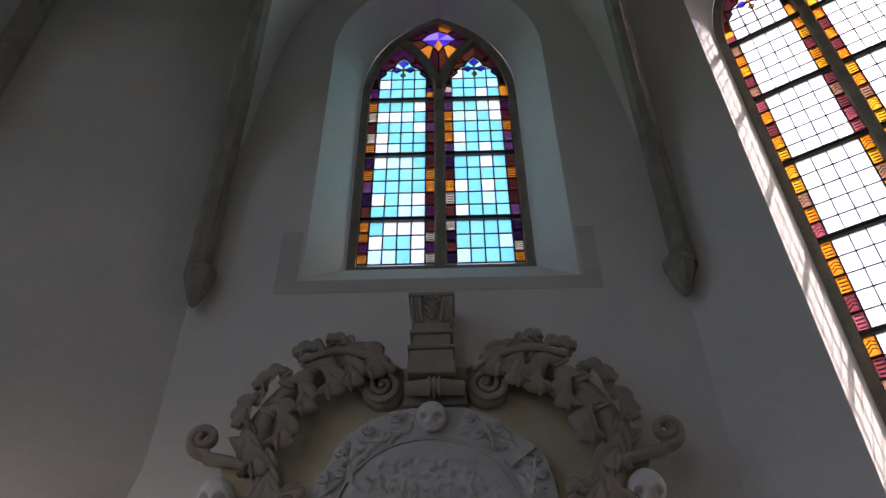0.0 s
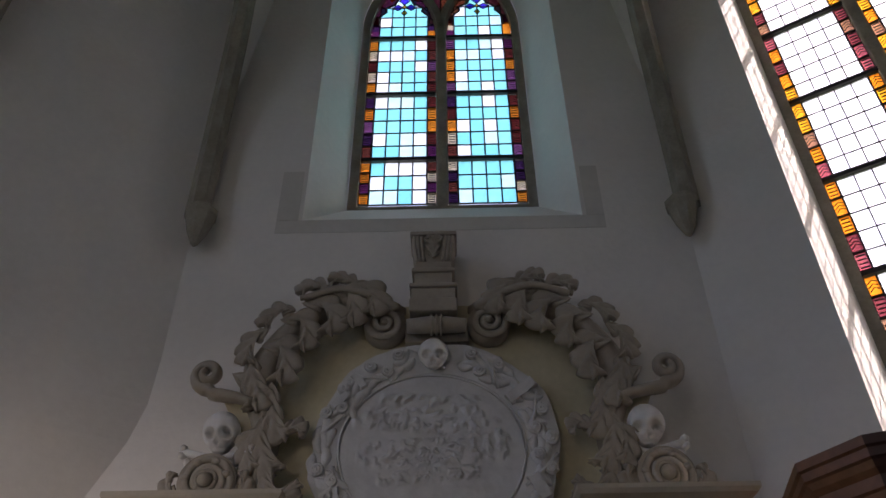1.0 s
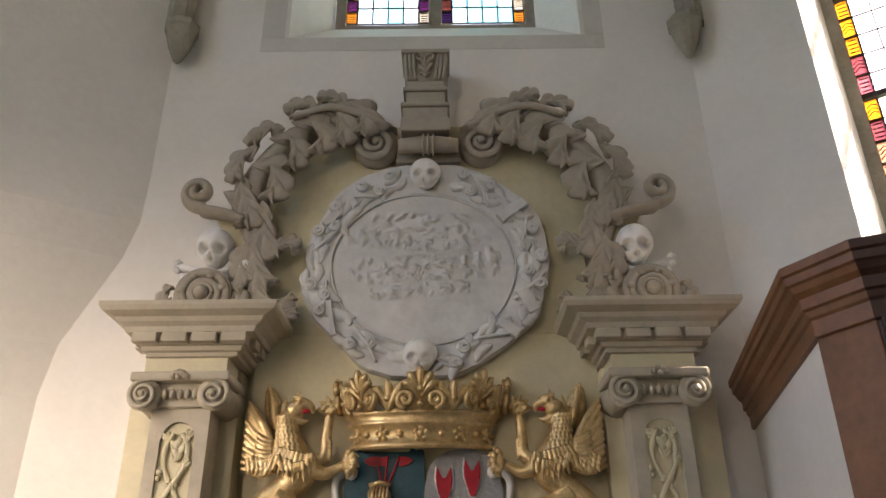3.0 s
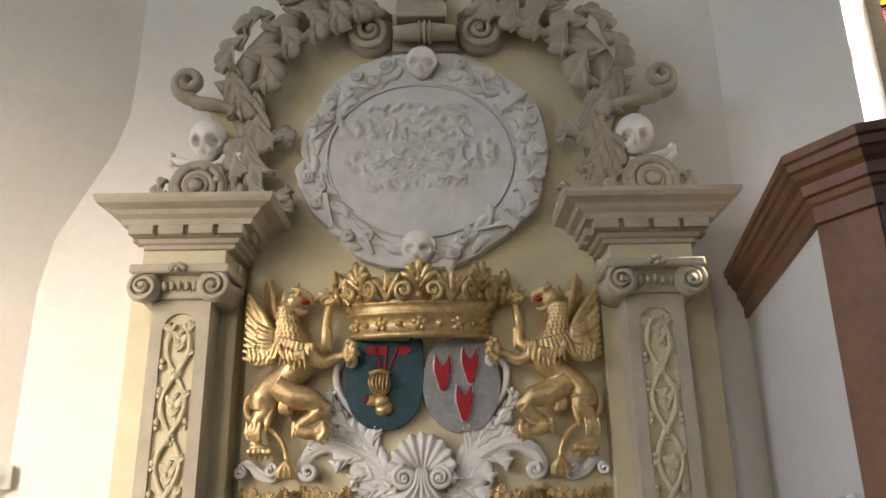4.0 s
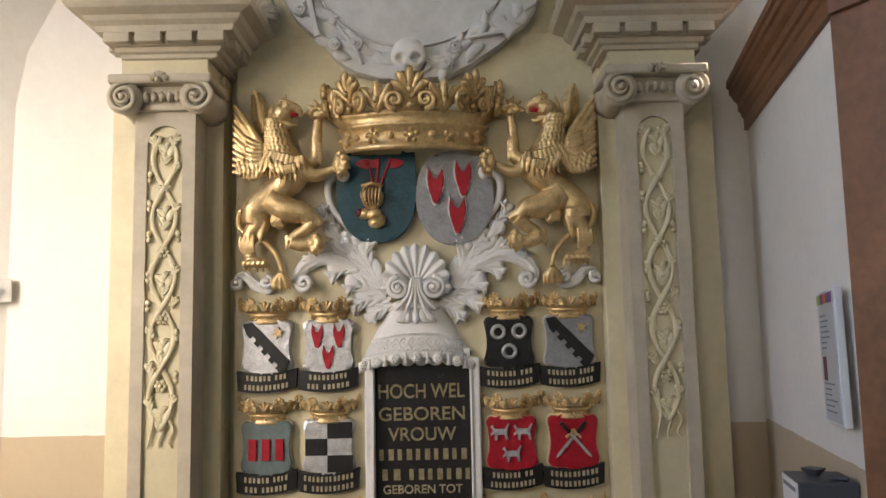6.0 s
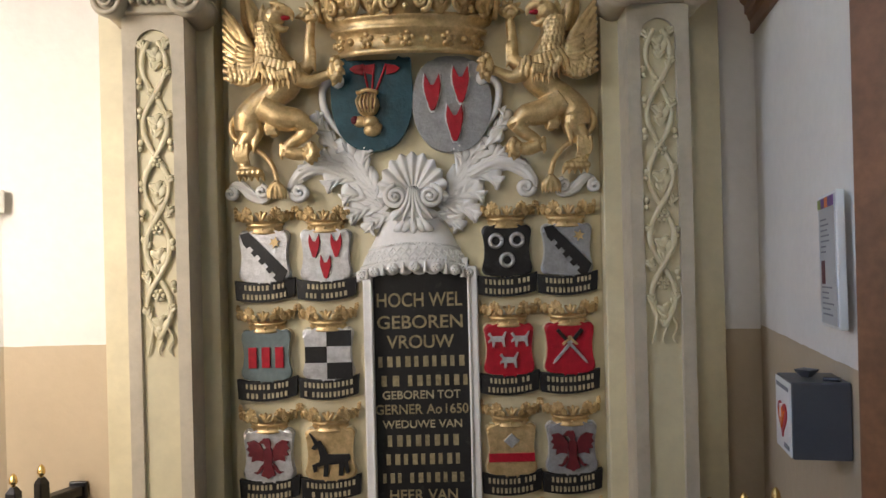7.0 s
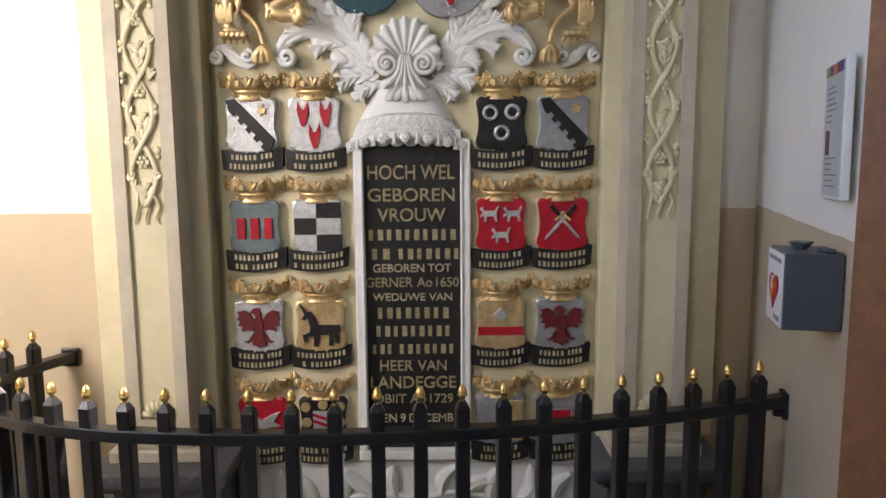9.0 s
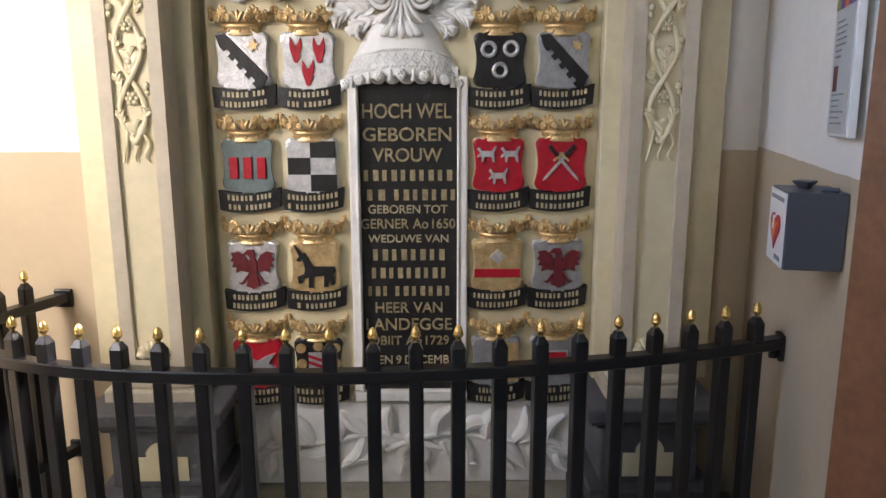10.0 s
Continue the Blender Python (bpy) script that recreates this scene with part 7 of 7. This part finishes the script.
# cornice: one moulding round the three faces, the front coloured darker for shade
prof = [(0.0, 2.275), (0.012, 2.278), (0.012, 2.318), (0.018, 2.325), (0.022, 2.34), (0.03, 2.345), (0.03, 2.372), (0.043, 2.385), (0.05, 2.40), (0.058, 2.405), (0.058, 2.425), (0.066, 2.43), (0.066, 2.452), (-0.02, 2.456)]
path = [A0 + Vector((0.0, -0.002)), A1, B1, C1]
nrm = []
for i in range(len(path)):
    ns = []
    if i:
        d = (path[i] - path[i - 1]).normalized()
        ns.append(Vector((d.y, -d.x)))
    if i < len(path) - 1:
        d = (path[i + 1] - path[i]).normalized()
        ns.append(Vector((d.y, -d.x)))
    m = sum(ns, Vector((0, 0))).normalized()
    nrm.append(m / max(0.4, m.dot(ns[0])))
for i, (nm, mt) in enumerate((("cornice_side", WOOD), ("cornice_corner", WOOD), ("cornice_front", WOOD_SHADED))):
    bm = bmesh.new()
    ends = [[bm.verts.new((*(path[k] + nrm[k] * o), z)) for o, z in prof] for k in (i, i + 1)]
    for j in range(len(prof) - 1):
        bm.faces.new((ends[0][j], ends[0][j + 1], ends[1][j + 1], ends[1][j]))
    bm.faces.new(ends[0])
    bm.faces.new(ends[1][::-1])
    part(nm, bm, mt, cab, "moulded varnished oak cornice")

# framed notice on the partition
no = thing("framed_notice", "printed A4 notice in white clip frame", "notice")
no.matrix_world = M_A @ Matrix.Translation((0.898, -0.020, 1.51)) @ Matrix.Rotation(radians(-2), 4, "Y") @ Matrix.Rotation(radians(-5), 4, "Z")
block("frame", (-0.098, 0.098, -0.006, 0.012, -0.155, 0.155), WHITE_PLASTIC, no, 0.003)
block("sheet", (-0.09, 0.09, -0.0085, -0.0055, -0.147, 0.147), PAPER, no, 0.0)
for x, w2, mt in ((-0.07, 0.04, GREEN_PRINT), (-0.03, 0.04, PURPLE_PRINT), (0.01, 0.04, ORANGE), (0.055, 0.06, PURPLE_PRINT)):
    block("header_stripe", (x - w2 / 2, x + w2 / 2, -0.0098, -0.0084, 0.122, 0.145), mt, no, 0.0)
block("picture", (-0.065, -0.03, -0.0098, -0.0084, -0.055, 0.0), OXBLOOD, no, 0.0)
rnd = random.Random(3)
for k in range(13):
    z = 0.095 - k * 0.0125 - (0.07 if k > 6 else 0)
    block("printed_line", (-0.065, -0.065 + rnd.uniform(0.05, 0.12), -0.0096, -0.0084, z - 0.0018, z + 0.0018), PRINT, no, 0.0)

# defibrillator box
ae = thing("defibrillator_box", "dark grey metal box with heart sign on white label", "wall box")
ae.matrix_world = M_A @ Matrix.Translation((0.890, 0.0, 1.151))
W2, D2, H2 = 0.073, 0.128, 0.087
block("case", (-W2, W2, -D2, -0.002, -H2, H2), GREY_BOX, ae, 0.004)
block("label", (-W2 + 0.004, W2 - 0.004, -D2 - 0.003, -D2 + 0.001, -H2 + 0.004, H2 - 0.004), WHITE_PLASTIC, ae, 0.0, "white printed label")
bm = bmesh.new()
hp = []
for i in range(28):
    a = 2 * math.pi * i / 28
    hp.append((0.0026 * 16 * math.sin(a) ** 3, -0.004 + 0.0028 * (13 * math.cos(a) - 5 * math.cos(2 * a) - 2 * math.cos(3 * a) - math.cos(4 * a))))
slab(bm, hp, -D2 - 0.002, -D2 - 0.006)
part("heart_sign", bm, RED, ae, "red and orange heart sign")
bm = bmesh.new()
slab(bm, [(-0.03, 0.012), (0.0, -0.03), (0.032, 0.016), (0.012, 0.002), (0.004, 0.02), (-0.006, 0.0)], -D2 - 0.005, -D2 - 0.0085)
part("bolt_sign", bm, ORANGE, ae)
block("cross_sign", (-0.004, 0.004, -D2 - 0.010, -D2 - 0.005, -0.004, 0.026), WHITE_PLASTIC, ae, 0.0)
block("printed_line", (-0.055, 0.055, -D2 - 0.0046, -D2 - 0.002, 0.062, 0.071), PRINT, ae, 0.0)
block("printed_line", (0.01, 0.055, -D2 - 0.0046, -D2 - 0.002, -0.072, -0.062), PRINT, ae, 0.0)
bm = bmesh.new()
lathe(bm, [(0.0, 0.0), (0.012, 0.0), (0.026, 0.014), (0.028, 0.018), (0.0, 0.02)], (-0.01, -0.075, H2), 4)
part("lamp", bm, GREY_BOX, ae)
bm = bmesh.new()
tube(bm, [(0.035, -0.05, H2 + 0.002), (0.055, -0.02, H2 + 0.004)], 0.006, 8)
part("latch", bm, IRON, ae)

# switch plate on the left wall
d = Vector((-0.856, -0.518))
sw = thing("switch_plate", "grey wall plate with white cable hook", "switch")
sw.matrix_world = Matrix.Translation((-1.40, -0.008, 1.757)) @ Matrix.Rotation(math.atan2(d.y, d.x), 4, "Z")
block("plate", (0.0, 0.15, 0.0, 0.025, -0.04, 0.04), WHITE, sw, 0.004)
bm = bmesh.new()
tube(bm, curve_pts([(0.13, 0.03, -0.01), (0.10, 0.04, 0.0), (0.085, 0.04, -0.018), (0.06, 0.04, -0.012), (0.045, 0.04, 0.012)], 14), 0.004, 6)
part("hook", bm, WHITE_PLASTIC, sw, smooth=True)
